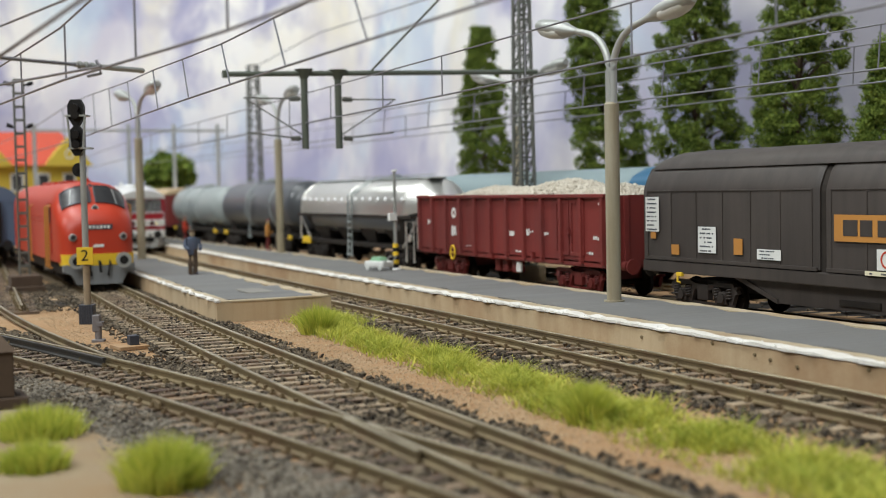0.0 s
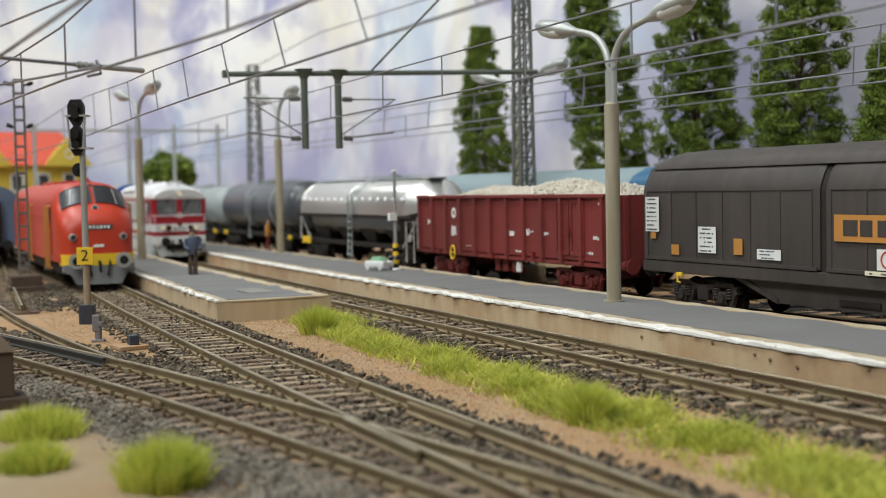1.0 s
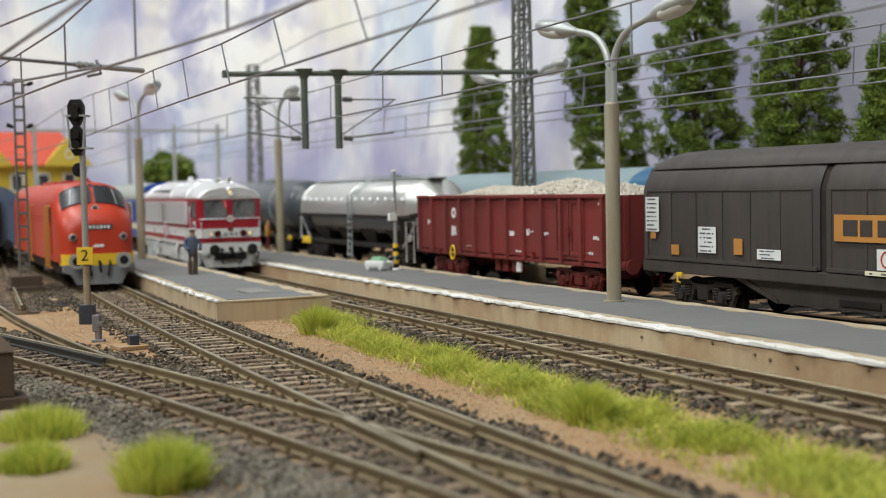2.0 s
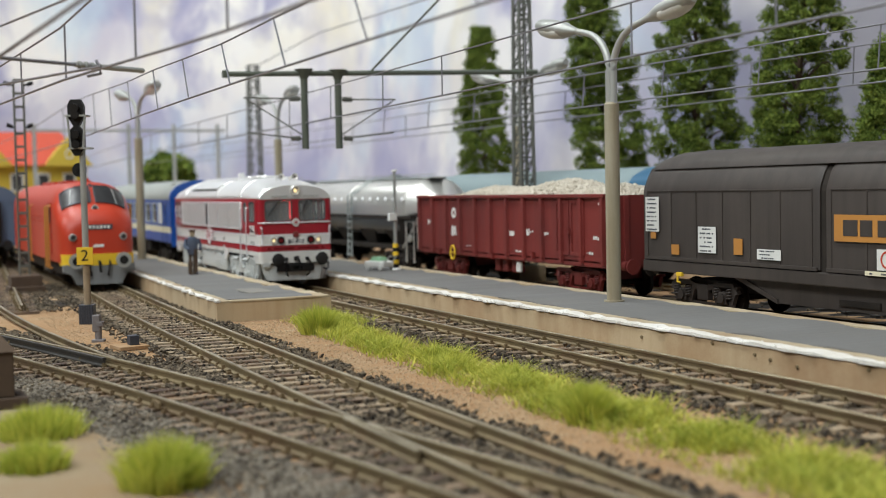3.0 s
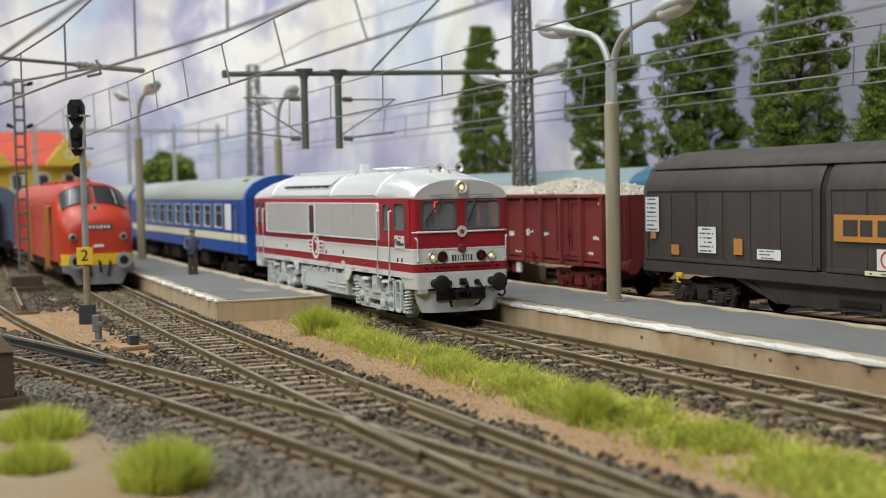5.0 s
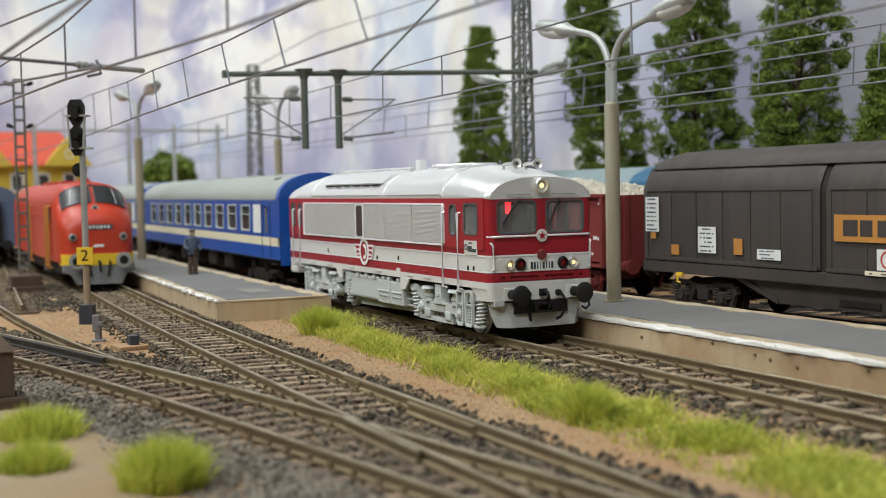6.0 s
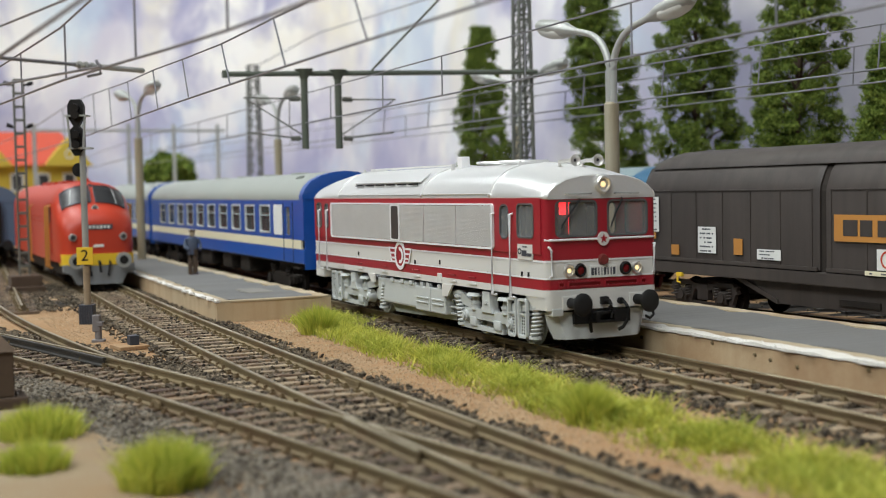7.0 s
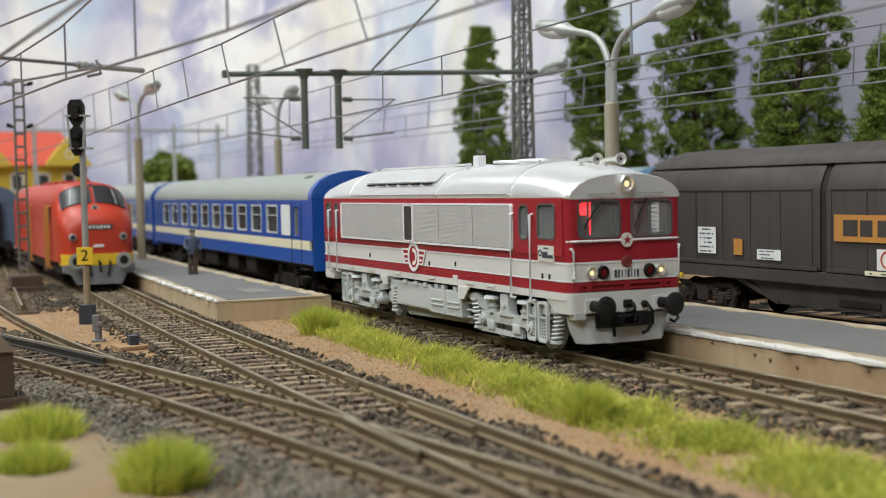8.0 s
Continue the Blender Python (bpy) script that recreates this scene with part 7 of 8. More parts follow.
    disc(b, (-0.78, 0, 2.98), (1, 0, 0.35), 0.17, 0.26, 18, 0.14)
    lp = part("top_lamp", b, M_steel, r, "grey upper lamp", True)
    part("lens", disc(bmesh.new(), (-0.535, 0, 3.066), (1, 0, 0.35), 0.09, 0.02, 16), M_dark, lp)
    b = bmesh.new()
    box(b, -0.3, 0.02, -0.56, 0.56, 2.24, 2.44, 0.01)
    pl = part("number_plate", b, M_num, r, "dark plate with pale bars")
    b = bmesh.new()
    for k in range(7):
        box(b, 0.02, 0.028, -0.48 + k * 0.14, -0.39 + k * 0.14, 2.28, 2.40)
    part("plate_bars", b, M_label, pl, "pale bars of lettering")
    b = bmesh.new()
    box(b, -0.2, 0.03, -0.2, 0.2, 1.55, 1.66, 0.02)
    part("badge", b, M_label, r, "small pale badge")
    b = bmesh.new()
    loft(b, [plan_ring(-1.4, 0.1, 1.36, 0.35, 0.86), plan_ring(-1.4, 0.1, 1.38, 0.35, 1.3)])
    part("buffer_beam", b, M_yellow, r, "yellow buffer beam", True)
    b = bmesh.new()
    o = [(-1.35, 0.9), (1.35, 0.9), (1.35, 0.62), (1.05, 0.5), (0.85, 0.12), (-0.85, 0.12), (-1.05, 0.5), (-1.35, 0.62)]
    loft(b, [[(x, y, z) for y, z in o] for x in (-0.3, 0.08)])
    part("skirt", b, mat("plough_grey", (0.24, 0.25, 0.26), (0.19, 0.2, 0.21), 0.55, 0, 12, 0.1), r, "grey plough skirt")
    b = bmesh.new()
    tube(b, [(0.08, 0.0, 1.0), (0.3, 0.0, 0.95), (0.3, 0.02, 0.6)], 0.06, 8)
    for y in (-0.4, 0.4):
        tube(b, [(0.08, y, 1.0), (0.2, y, 0.9), (0.15, y * 0.8, 0.45)], 0.045, 7)
    part("coupling", b, M_black, r, "black coupling and hoses", True)
    b = bmesh.new()
    box(b, -17.5, -0.5, -1.3, 1.3, 0.5, 1.0, 0.05)
    part("underframe", b, M_under, r)
    b = bmesh.new()
    tube(b, [(-2.4, -0.2, 4.08), (-2.4, 0.0, 4.2), (-2.2, 0.0, 4.2)], 0.06, 8)
    part("roof_pipe", b, M_red, r)
    part("marker_lamp", tube(bmesh.new(), [(-1.78, 0, 3.92), (-1.66, 0, 3.96)], 0.08, 8), M_num, r)
    for x in (-6, -9, -12):
        part("roof_hatch", box(bmesh.new(), x - 0.8, x + 0.8, -0.6, 0.6, 4.08, 4.2, 0.04), M_red, r)
    freight_bogie(r, -3.4, M_under)
    freight_bogie(r, -13.8, M_under)
    x = -49.6
    a = math.degrees(math.atan((bend_near(x - 3) - bend_near(x - 14)) / 11))
    r.matrix_world = at(x, bend_near(x, -6.95), 0, a)


build_red_loco()
parked = copy_thing(coach, at(-69, -8.5, 0, -4.3))
M_dull = mat("dull_blue_paint", (0.10, 0.14, 0.22), (0.08, 0.115, 0.18), 0.6, 0, 30, 0.05, dirt=(0.12, 0.13, 0.16), dirt_amount=0.6)
for ob in parked.children_recursive:
    if ob.type == "MESH" and ob.data.materials and ob.data.materials[0] in (M_blue, M_ivory):
        ob.data = ob.data.copy()
        ob.data.materials[0] = M_dull
tagged(parked, "dusty blue coach standing beyond the red locomotive", group="coaches in the yard")


# ---- platform things ----
def doll(x, y, z, rz, coat, legs, label, h=1.75):
    """A painted figurine: one plain mesh."""
    k = h / 1.75
    bm = bmesh.new()
    f = lambda: len(bm.faces)
    n0 = f()
    for s in (-1, 1):
        tube(bm, [(0, s * 0.1 * k, 0.0), (0.02, s * 0.11 * k, 0.45 * k), (0, s * 0.1 * k, 0.85 * k)], 0.09 * k, 8, True, 0.11 * k)
        box(bm, -0.08 * k, 0.18 * k, s * 0.1 * k - 0.06, s * 0.1 * k + 0.06, 0.0, 0.08 * k, 0.02)
    n1 = f()
    loft(bm, [[(r * 0.62 * math.cos(TAU * j / 12), r * math.sin(TAU * j / 12), z * k) for j in range(12)] for r, z in ((0.2 * k, 0.78), (0.23 * k, 1.0), (0.25 * k, 1.3), (0.2 * k, 1.45), (0.07 * k, 1.5))])
    for s in (-1, 1):
        tube(bm, [(0, s * 0.25 * k, 1.4 * k), (0.04, s * 0.33 * k, 1.12 * k), (0.2, s * 0.24 * k, 0.98 * k)], 0.075 * k, 7)
    n2 = f()
    loft(bm, [[(0.02 + r * math.cos(TAU * j / 10), r * math.sin(TAU * j / 10), z * k) for j in range(10)] for r, z in ((0.05, 1.48), (0.1, 1.56), (0.105, 1.64), (0.06, 1.72))])
    n3 = f()
    disc(bm, (0.03, 0, 1.68 * k), (0, 0, 1), 0.13, 0.08, 12, 0.11)
    bm.faces.ensure_lookup_table()
    for i, fc in enumerate(bm.faces):
        fc.material_index = 0 if i < n1 else 1 if i < n2 else 2 if i < n3 else 0
    ob = part("figurine", bm, [legs, coat, M_kerbtop], None, label, True)
    tagged(ob, category="figurine", group="platform figurines")
    ob.matrix_world = at(x, y, z, rz)


M_navy = mat("navy_cloth", (0.06, 0.075, 0.12), (0.045, 0.05, 0.08), 0.8, 0, 3, 0.2)
M_blueC = mat("faded_blue_cloth", (0.09, 0.115, 0.17), (0.06, 0.075, 0.11), 0.8, 0, 3, 0.2, dirt=(0.45, 0.12, 0.08), dirt_amount=0.5)
doll(-49.0, -2.67, 0.37, 10, M_blueC, M_trunk, "painted figurine in a faded blue jacket on the platform")
doll(-66.0, 5.6, 0.37, 60, M_orange, M_wagon, "painted figurine in an orange vest on the platform", 1.7)
doll(-79.0, 4.1, 0.37, 60, M_red, M_wagon, "painted figurine in a red coat on the far platform", 1.7)


def build_cart():
    c = thing("luggage_trolley", at(-46.3, 4.2, 0.37, 20), "small white luggage trolley with a green load", "trolley")
    part("body", box(bmesh.new(), -0.55, 0.55, -0.32, 0.32, 0.12, 0.36, 0.06), M_label, c, "white trolley body")
    bm = bmesh.new()
    loft(bm, [plan_ring(-0.35, 0.3, 0.26, 0.1, 0.36), plan_ring(-0.28, 0.22, 0.2, 0.1, 0.52)])
    part("load", bm, mat("mint_green_paint", (0.22, 0.42, 0.26), (0.18, 0.34, 0.2), 0.6, 0, 4, 0.1), c, "pale green load", True)
    for x in (-0.36, 0.36):
        for y in (-0.3, 0.3):
            part("wheel", disc(bmesh.new(), (x, y - 0.03, 0.1), (0, 1, 0), 0.1, 0.06, 12), M_lens, c)
    part("handle", tube(bmesh.new(), [(0.5, -0.2, 0.3), (0.8, -0.2, 0.55), (0.8, 0.2, 0.55), (0.5, 0.2, 0.3)], 0.025, 6), M_steel, c)


build_cart()


def build_pole():
    p = thing("marker_pole", at(-45.9, 4.75, 0.37), "thin grey pole with a yellow and black striped foot", "pole")
    part("base", disc(bmesh.new(), (0, 0, 0), (0, 0, 1), 0.22, 0.08, 14, 0.16), M_label, p, "white round base")
    for k in range(6):
        bm = bmesh.new()
        disc(bm, (0, 0, 0.08 + k * 0.16), (0, 0, 1), 0.115, 0.16, 12)
        part("stripe", bm, M_black if k % 2 == 0 else M_yellow, p)
    part("pole", tube(bmesh.new(), [(0, 0, 1.0), (0, 0, 3.9)], 0.075, 10, True, 0.06), M_steel, p, "", True)
    bm = bmesh.new()
    box(bm, -0.12, 0.12, -0.28, 0.05, 1.95, 2.25, 0.02)
    disc(bm, (0, 0, 3.9), (0, 0, 1), 0.13, 0.08, 12, 0.1)
    part("fitting", bm, M_label, p, "small pale fitting")


build_pole()
hatch = thing("platform_hatch", at(-39.2, -3.05, 0.37), "worn round-cornered hatch cover let into the paving", "hatch cover")
bm = bmesh.new()
loft(bm, [plan_ring(-0.9, 0.9, 0.42, 0.2, 0.0), plan_ring(-0.88, 0.88, 0.4, 0.2, 0.03)])
part("cover", bm, mat("dusty_hatch", (0.24, 0.225, 0.20), (0.19, 0.18, 0.16), 0.8, 0, 6, 0.3), hatch, "dusty hatch cover")


# ---- trees, bush, house ----
def build_tree(m, height, width, lean, label, group, seed):
    """A foam-foliage poplar: trunk, limbs, and a ragged column of crumbly leaf lobes with gaps between."""
    rnd = random.Random(seed)
    tr = thing("poplar_tree", m, label, "tree", group)
    side = Vector((0.42, 0.907, 0))
    axis = lambda z: side * (lean * (z / height - 0.35) + 0.25 * noise.noise(Vector((z * 0.35, seed * 3.1, 0))))
    up = lambda z: axis(z) + Vector((0, 0, z))
    part("trunk", tube(bmesh.new(), [up(GROUND - 0.1), up(height * 0.3), up(height * 0.6), up(height * 0.92)], 0.24, 8, True, 0.03), M_trunk, tr, "", True)

    def half(z):
        u = z / height
        return width / 2 * (1.06 - 0.2 * max(0.0, u - 0.35)) * (1 if u < 0.58 else max(0.42, 1 - (u - 0.58) / 0.42 * 0.6))
    verts, faces = [], []
    lobes = []
    n = int(height * 46)
    for k in range(n):
        z = height * (0.05 + 0.93 * (k + rnd.random()) / n)
        a = rnd.uniform(0, TAU)
        w = half(z) * (0.95 + 0.36 * noise.noise(Vector((math.cos(a) * 1.1 + seed * 2.3, math.sin(a) * 1.1, z * 0.45))))
        lobe = rnd.uniform(0.16, 0.36) * (0.75 + 0.25 * width / 4)
        r = max(0.0, w - lobe) * rnd.uniform(0.3, 1.0) ** 0.6
        c = up(z) + Vector((math.cos(a) * r, math.sin(a) * r, rnd.uniform(-0.2, 0.2)))
        lobes.append((c, lobe))
        if k % 14 == 0:
            part("limb", tube(bmesh.new(), [up(max(0.2, z - 0.9)), up(z - 0.3).lerp(c, 0.6), c], 0.06, 5, True, 0.02), M_trunk, tr)
    for c, lobe in lobes:
        for _ in range(int(330 * (lobe / 0.5) ** 2) + 25):
            d = Vector((rnd.gauss(0, 1), rnd.gauss(0, 1), rnd.gauss(0, 1))).normalized()
            bumpy = 1 + 0.3 * noise.noise(c * 3 + d * 2.4)
            p = c + Vector((d.x, d.y, d.z * 0.85)) * lobe * bumpy * rnd.uniform(0.5, 1.3)
            b = len(verts)
            size = rnd.uniform(0.04, 0.085)
            for _k in range(4):
                verts.append((p + Vector((rnd.uniform(-1, 1), rnd.uniform(-1, 1), rnd.uniform(-1, 1))) * size) * U)
            faces += [(b, b + 1, b + 2), (b, b + 2, b + 3), (b, b + 3, b + 1)]
    me = bpy.data.meshes.new("crown")
    me.from_pydata(verts, [], faces)
    me.materials.append(M_leaf)
    cr = new("crown", me)
    cr.parent = tr
    tagged(cr, "green crumbly foliage")
    return tr


GR = "poplars along the backdrop"
LB = "slim green model poplar with crumbly foliage"
build_tree(at(-70.8, 21.5, 0), 13.8, 4.0, -0.6, LB, GR, 1)
build_tree(at(-56.4, 21.5, 0), 16.2, 4.3, -1.6, LB, GR, 2)
build_tree(at(-48.7, 21.5, 0), 16.4, 4.6, 0.2, LB, GR, 3)
build_tree(at(-41.6, 21.5, 0), 16.2, 4.2, 0.6, LB, GR, 4)
build_tree(at(-36.6, 21.5, 0), 9.0, 3.2, 0.0, "low green model poplar with crumbly foliage", GR, 5)


def build_bush():
    b = thing("bush", at(-113.2, 10.8, 0), "round dark green model bush by the backdrop", "bush")
    rnd = random.Random(5)
    part("stem", tube(bmesh.new(), [(0, 0, GROUND), (0, 0, 5.4)], 0.25, 7, True, 0.1), M_trunk, b)
    verts, faces = [], []
    for _ in range(3200):
        d = Vector((rnd.gauss(0, 1), rnd.gauss(0, 1), rnd.gauss(0, 1))).normalized()
        r = rnd.uniform(0.6, 1.0) * (1 + 0.35 * noise.noise(d * 2.2))
        c = Vector((d.x * 2.3 * r, d.y * 2.3 * r, 5.4 + d.z * 1.7 * r))
        i = len(verts)
        for _k in range(4):
            verts.append((c + Vector((rnd.uniform(-1, 1), rnd.uniform(-1, 1), rnd.uniform(-1, 1))) * 0.32) * U)
        faces += [(i, i + 1, i + 2), (i, i + 2, i + 3), (i, i + 3, i + 1), (i + 1, i + 3, i + 2)]
    me = bpy.data.meshes.new("crown")
    me.from_pydata(verts, [], faces)
    me.materials.append(M_leaf)
    cr = new("crown", me)
    cr.parent = b


build_bush()


def build_house():
    h = thing("station_house", at(-118, -2.0, 0, 0), "yellow-walled station house with an orange-red tiled roof", "house")
    part("wall", box(bmesh.new(), -6, 4, -5.5, 5.7, GROUND, 6.3, 0.05), M_yhouse, h, "yellow plaster wall")
    bm = bmesh.new()
    loft(bm, [[(-6.6, -6.0, 6.3), (4.6, -6.0, 6.3), (4.6, 6.0, 6.3), (-6.6, 6.0, 6.3)], [(-1.2, -5.6, 9.4), (-0.8, -5.6, 9.4), (-0.8, 4.2, 9.4), (-1.2, 4.2, 9.4)]])
    part("roof", bm, M_tiles, h, "orange-red tiled roof")
    for k in range(5):
        y = -4.6 + k * 2.2
        for z in (1.2, 4.0):
            bm = bmesh.new()
            ring(bm, rounded(y - 0.55, y + 0.55, z, z + 1.6, 0.03), rounded(y - 0.4, y + 0.4, z + 0.15, z + 1.45, 0.02), -0.06, 0.06)
            bmesh.ops.transform(bm, matrix=FACE_FRONT(4.02), verts=bm.verts)
            w = part("window", bm, M_label, h, "white-framed window")
            part("pane", box(bmesh.new(), 4.0, 4.03, y - 0.4, y + 0.4, z + 0.15, z + 1.45), M_dark, w)
    for gable in ([(2.0, 6.2), (6.1, 6.2), (4.1, 8.7)], [(-4.2, 6.2), (-0.6, 6.2), (-2.4, 8.3)]):
        part("gable", prism(bmesh.new(), gable, 3.0, 5.2), M_yhouse, h, "yellow gable")
    bm = bmesh.new()
    tube(bm, [(5.21, 4.1 + 0.35 * math.cos(TAU * k / 16), 7.2 + 0.35 * math.sin(TAU * k / 16)) for k in range(17)], 0.06, 6)
    part("clock_ring", bm, M_label, h, "pale ring in the gable")


build_house()


# ---- loose ballast and grass ----
STONE = [Vector(v) for v in ((0, 0, 0.8), (0.95, 0.1, 0.2), (0.25, 0.9, 0.1), (-0.85, 0.45, 0.25), (-0.6, -0.75, 0.15), (0.45, -0.85, 0.25), (0, 0, -0.7))]
STONE_F = [(0, 1, 2), (0, 2, 3), (0, 3, 4), (0, 4, 5), (0, 5, 1), (6, 2, 1), (6, 3, 2), (6, 4, 3), (6, 5, 4), (6, 1, 5)]


def scatter_stones(label, spots, seed, material=None):
    rnd = random.Random(seed)
    verts, faces = [], []
    for x, y, z, s in spots:
        q = Euler((rnd.uniform(-0.6, 0.6), rnd.uniform(-0.6, 0.6), rnd.uniform(0, 6))).to_matrix()
        b = len(verts)
        c = Vector((x, y, z))
        verts += [(c + q @ p * s * rnd.uniform(0.65, 1.3)) * U for p in STONE]
        faces += [(b + i, b + j, b + k) for i, j, k in STONE_F]
    me = bpy.data.meshes.new("ballast")
    me.from_pydata(verts, [], faces)
    me.materials.append(material or M_stone)
    tagged(new("ballast", me), label, "ballast", kind="stuff")


def bed(fn, y0, x0, x1, half, seed, per_metre, edge=0.35):
    """Stones over a track bed: thick at the shoulders, thinner between the rails."""
    rnd = random.Random(seed)
    out = []
    n = int((x1 - x0) * per_metre)
    for _ in range(n):
        x = x0 + (x1 - x0) * rnd.random()
        d = rnd.uniform(-half, half)
        if abs(d) > half - edge and rnd.random() > 0.5 + 0.9 * noise.noise(Vector((x * 0.8, d, seed))):
            continue
        inner = abs(d) < 0.66
        if inner and rnd.random() < 0.62:
            continue
        if 0.8 < abs(d) < 1.25 and rnd.random() < 0.35:
            continue
        if abs(abs(d) - 0.74) < 0.10:
            continue
        z = (-0.255 + 0.05 * rnd.random() if inner else -0.255 + 0.04 * rnd.random()) if abs(d) < 1.25 else -0.25 - 0.06 * max(0, abs(d) - 1.4) + 0.05 * rnd.random()
        s = rnd.uniform(0.022, 0.066) * (1.4 if rnd.random() < 0.1 else 1.0)
        out.append((x, fn(x, y0) + d, z, s))
    return out


scatter_stones("dark grey-brown crushed ballast along the main track", bed(bend, 0.0, -60, -9, 2.15, 1, 620), 1)
scatter_stones("dark grey-brown crushed ballast along the near track", bed(bend_near, -6.8, -56, -9, 1.85, 2, 600), 2)
scatter_stones("dark grey-brown crushed ballast round the turnout", bed(ladder, -0.77, -42, -9, 2.3, 3, 950), 3)
# the stones spread beside the yard track darken ground that lies in shade
scatter_stones("dark grey-brown crushed ballast of the yard track", bed(left_line, 0, -70, -43, 2.3, 9, 260) + bed(straight, -8.9, -66, -44, 1.3, 11, 150), 9)
scatter_stones("dark grey-brown crushed ballast of the sidings", bed(straight, 7.6, -60, -15, 1.7, 4, 60) + bed(straight, 12.2, -60, -25, 1.7, 6, 20), 4)


shoulder = random.Random(21)
spots = []
for _ in range(16000):
    x, d = shoulder.uniform(-27, -11), shoulder.uniform(-3.0, -1.05)
    if shoulder.random() < 0.75 + 0.8 * noise.noise(Vector((x * 0.9, d * 1.2, 3.3))) - 0.25 * (d < -2.5):
        spots.append((x, ladder(x, -0.77) + d, -0.235 - 0.05 * max(0, -d - 1.6) + 0.04 * shoulder.random(), shoulder.uniform(0.02, 0.05)))
scatter_stones("fine grey gravel on the front shoulder of the turnout", spots, 21, M_fine)


def blades(label, spots, material, seed, name="grass"):
    """Static-grass fibres: each a thin tapering blade with a bend."""
    rnd = random.Random(seed)
    verts, faces = [], []
    for x, y, z, h, lean, ang in spots:
        w = rnd.uniform(0.009, 0.016)
        a = rnd.uniform(0, TAU)
        side = Vector((math.cos(a), math.sin(a), 0)) * w
        out = Vector((math.cos(ang), math.sin(ang), 0))
        p0 = Vector((x, y, z - 0.03))
        p1 = p0 + out * lean * h * 0.35 + Vector((0, 0, h * 0.55))
        p2 = p0 + out * lean * h + Vector((0, 0, h))
        b = len(verts)
        verts += [(p0 - side) * U, (p0 + side) * U, (p1 - side * 0.8) * U, (p1 + side * 0.8) * U, p2 * U]
        faces += [(b, b + 1, b + 3, b + 2), (b + 2, b + 3, b + 4)]
    me = bpy.data.meshes.new(name)
    me.from_pydata(verts, [], faces)
    me.materials.append(material)
    return tagged(new(name, me), label, "grass", kind="stuff")


def strip_spots(seed, n):
    rnd = random.Random(seed)
    out = []
    while len(out) < n:
        x = -37.0 + 28.5 * rnd.random() ** 0.8
        u = (x + 37.0) / 28.5
        mid, half = -2.78 - 0.8 * u, 0.68 + 0.34 * u
        if x < -33:
            mid, half = -2.3, 0.9
        d = rnd.gauss(0, 0.5)
        if abs(d) > 1.15:
            continue
        y = mid + d * half
        p = 0.6 * noise.noise(Vector((x * 0.9, y * 0.9, 4.0))) + 0.5 * noise.noise(Vector((x * 3.1, y * 3.1, 9.0)))
        if rnd.random() > 0.6 + 1.9 * p:
            continue
        out.append((x, y, hills(x, y), rnd.uniform(0.08, 0.34) * (0.9 + 1.0 * p), rnd.uniform(0, 1.9), rnd.uniform(0, TAU)))
    return out


def tuft_spots(x, y, radius, h, n, seed):
    rnd = random.Random(seed)
    out = []
    for _ in range(n):
        a, r = rnd.uniform(0, TAU), radius * math.sqrt(rnd.random()) * rnd.uniform(0.5, 1)
        out.append((x + r * math.cos(a), y + r * math.sin(a), GROUND, h * rnd.uniform(0.35, 1.15) * (1.1 - 0.5 * r / radius), 0.1 + 1.0 * r / radius * rnd.random(), a + rnd.uniform(-0.7, 0.7)))
    return out


blades("yellow-green static grass strip between the tracks", strip_spots(1, 34000), M_grass, 1)
blades("short straw-coloured fibres at the edges of the grass strip", [(x, y + 0.25 * math.sin(x * 5), z, h * 0.6, lean, a) for x, y, z, h, lean, a in strip_spots(2, 5500)], M_straw, 2)
for k, (x, y, rad, h, n) in enumerate(((-17.24, -3.9, 0.38, 0.7, 2800), (-31.7, -3.5, 0.45, 0.8, 2600), (-34.3, -2.5, 0.6, 0.42, 1300), (-16.19, -11.02, 0.56, 0.72, 2600), (-20.62, -12.01, 0.7, 0.56, 2400), (-18.23, -12.4, 0.5, 0.46, 1500))):
    blades("bright green grass tuft on the sandy ground", tuft_spots(x, y, rad, h, n, k), M_tuft, 40 + k, "grass_tuft")


def grit(label, n, seed, material, area, size):
    """Sand grains and small pebbles lying on the soil."""
    rnd = random.Random(seed)
    verts, faces = [], []
    for _ in range(n):
        x, y = area(rnd)
        s = rnd.uniform(*size)
        q = Euler((rnd.uniform(0, 6), rnd.uniform(0, 6), rnd.uniform(0, 6))).to_matrix()
        b = len(verts)
        c = Vector((x, y, hills(x, y) + s * 0.3))
        verts += [(c + q @ p * s) * U for p in STONE]
        faces += [(b + i, b + j, b + k) for i, j, k in STONE_F]
    me = bpy.data.meshes.new("grit")
    me.from_pydata(verts, [], faces)
    me.materials.append(material)
    tagged(new("grit", me), label, "grit", kind="stuff")


def beside(rnd):
    x = -37 + 27 * rnd.random()
    return x, rnd.uniform(-5.2, -1.9)


def front_corner(rnd):
    return -26 + 14 * rnd.random(), rnd.uniform(-13.5, -9.6)


def by_signal(rnd):
    return -45 + 17 * rnd.random(), rnd.uniform(-9.6, -7.6)


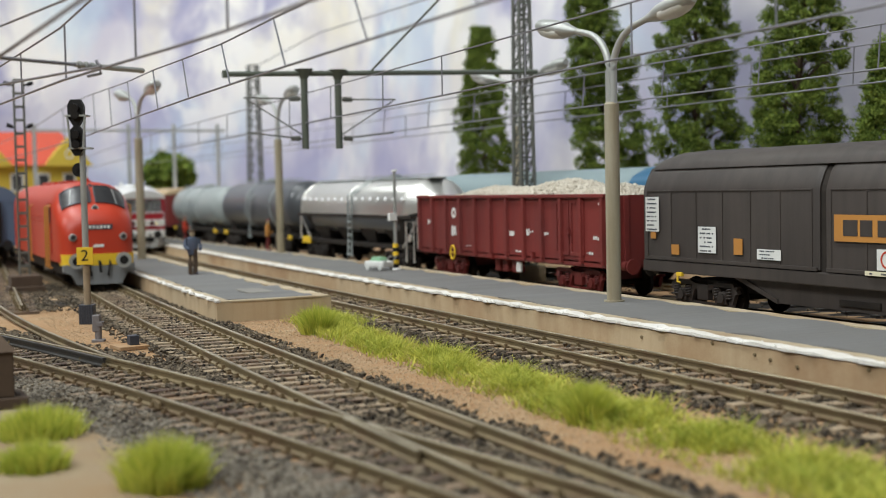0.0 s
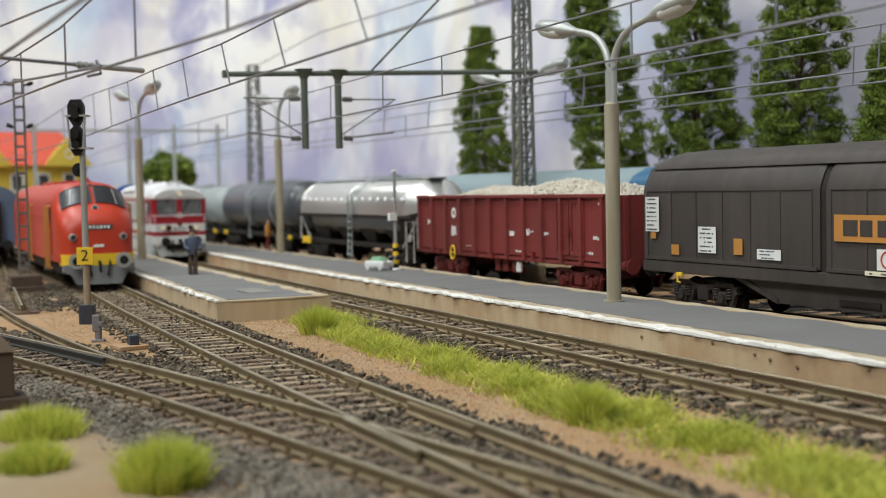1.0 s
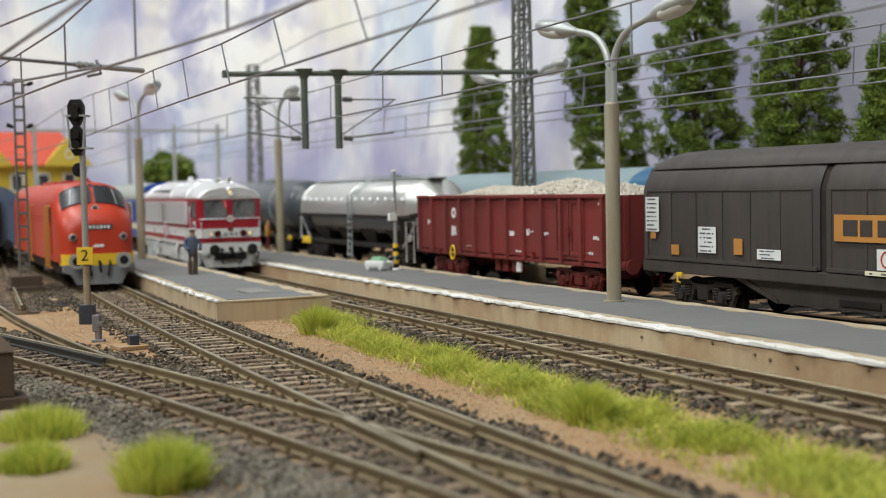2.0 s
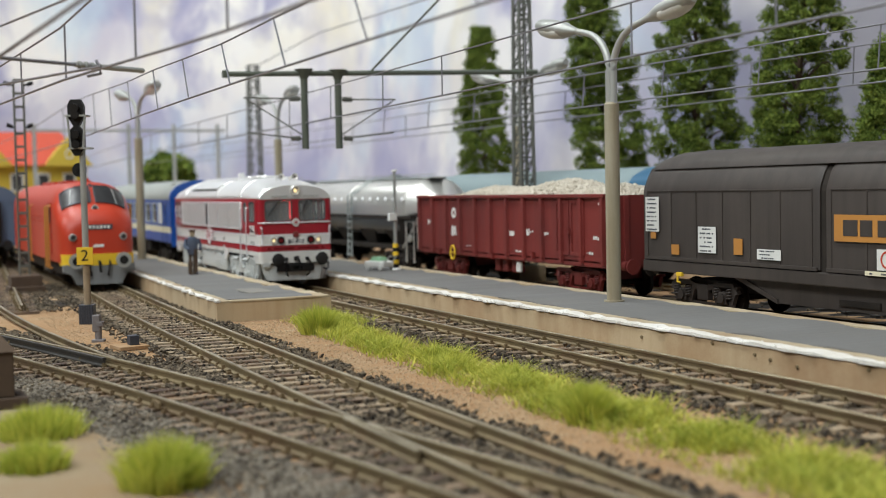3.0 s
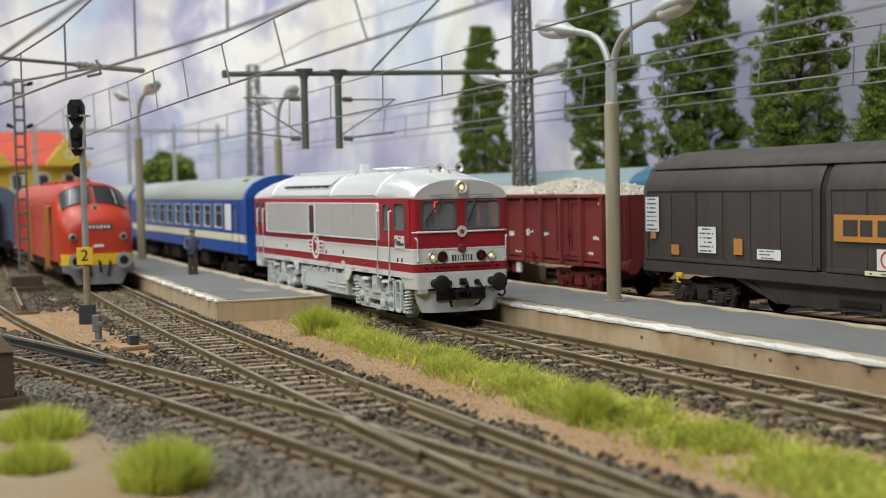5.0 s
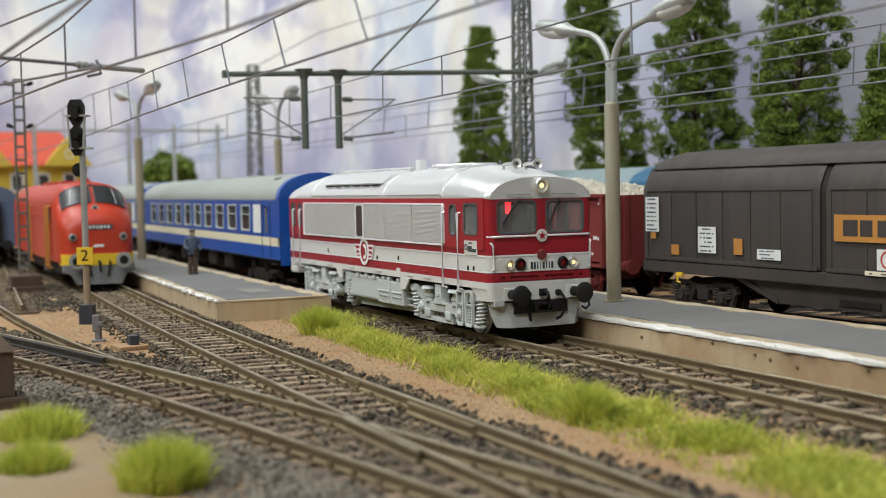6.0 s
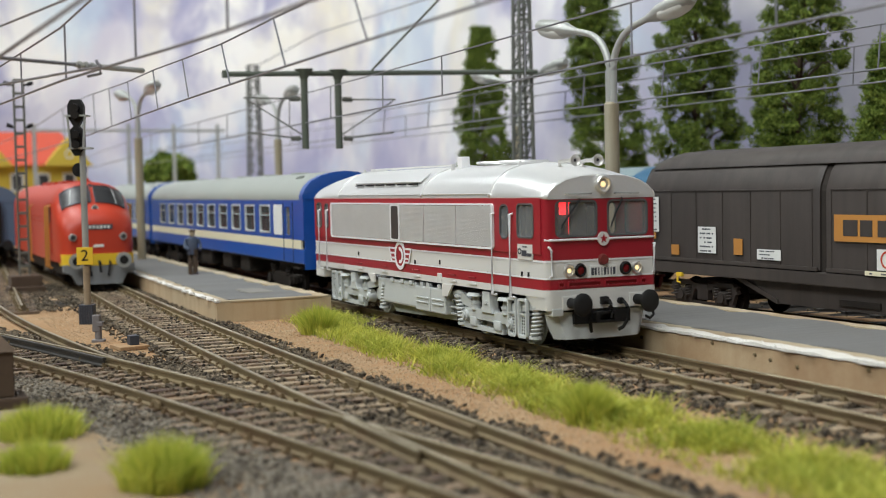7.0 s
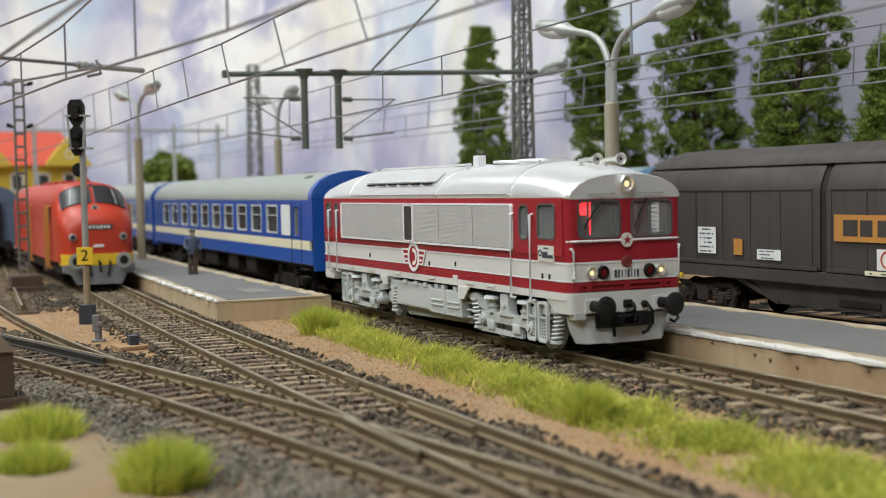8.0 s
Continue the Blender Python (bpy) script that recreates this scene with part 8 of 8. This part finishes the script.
def crumbs():
    """Flakes of white filler along the long platform's edge."""
    rnd = random.Random(12)
    verts, faces = [], []
    for _ in range(1500):
        x = -34 + 27 * rnd.random()
        if noise.noise(Vector((x * 1.3, 2.0, 0))) < -0.1:
            continue
        s = rnd.uniform(0.015, 0.05)
        q = Euler((rnd.uniform(0, 6), rnd.uniform(0, 6), rnd.uniform(0, 6))).to_matrix()
        c = Vector((x, bend(x, 1.42) + 0.1 + rnd.gauss(0, 0.07), 0.375))
        b = len(verts)
        verts += [(c + q @ p * s) * U for p in STONE]
        faces += [(b + i, b + j, b + k) for i, j, k in STONE_F]
    me = bpy.data.meshes.new("filler_crumbs")
    me.from_pydata(verts, [], faces)
    me.materials.append(M_white)
    tagged(new("filler_crumbs", me), "white filler crumbs along the platform edge", "crumbs", kind="stuff")


crumbs()
grit("orange-brown sand grains between the tracks", 16000, 1, M_grain, beside, (0.007, 0.024))
grit("pale sand grains at the layout edge", 9000, 2, M_grain, front_corner, (0.006, 0.018))
grit("brown sand grains round the signal", 6000, 3, M_grain, by_signal, (0.005, 0.016))


# ---- what moves ----
# the distance of the locomotive's front along the track, in prototype metres
RUN = ((0, -78.2), (0.5, -71.9), (1.0, -65.6), (1.5, -59.65), (2.0, -54.2), (2.5, -49.2), (3.0, -44.35), (3.5, -40.2), (4.0, -36.1), (4.5, -32.87),
       (5.0, -29.95), (5.5, -27.6), (6.0, -25.65), (6.5, -24.15), (7.0, -22.98), (7.5, -22.32), (8.0, -22.07))


def on_track(front, lead, trail):
    """The pose of a vehicle whose front is at that distance, riding on two bogies."""
    a, b = front - lead, front - trail
    turn = math.atan2(bend(a) - bend(b), a - b)
    return at(a + lead * math.cos(turn), bend(a) + lead * math.sin(turn), 0, math.degrees(turn))


def travel(t):
    """The distance at any time, smoothly between the rows of RUN."""
    k = min(int(t / 0.5), len(RUN) - 2)
    (t0, a), (t1, b) = RUN[k], RUN[k + 1]
    va = (RUN[k + 1][1] - RUN[max(k - 1, 0)][1]) / (2 if k else 1)
    vb = (RUN[min(k + 2, len(RUN) - 1)][1] - RUN[k][1]) / (2 if k < len(RUN) - 2 else 1)
    u = (t - t0) / (t1 - t0)
    return (2 * u ** 3 - 3 * u ** 2 + 1) * a + (u ** 3 - 2 * u ** 2 + u) * va + (3 * u ** 2 - 2 * u ** 3) * b + (u ** 3 - u ** 2) * vb


def motions():
    walk(loco, [(t, on_track(s, 2.9, 11.4)) for t, s in RUN])
    walk(coach, [(t, on_track(s - 15.75, 3.7, 22.7)) for t, s in RUN])
    turns = [0.05 * k for k in range(161)]
    for wheels, r in ((loco_wheels, 0.5), (coach_wheels, 0.46)):
        for w in wheels:
            base = w.matrix_basis.copy()
            walk(w, [(t, base @ Matrix.Rotation((travel(t) - RUN[0][1]) / r, 4, "Y")) for t in turns])
    walk(coach2, [(t, on_track(s - 15.75 - 27.4, 3.7, 22.7)) for t, s in RUN])


motions()
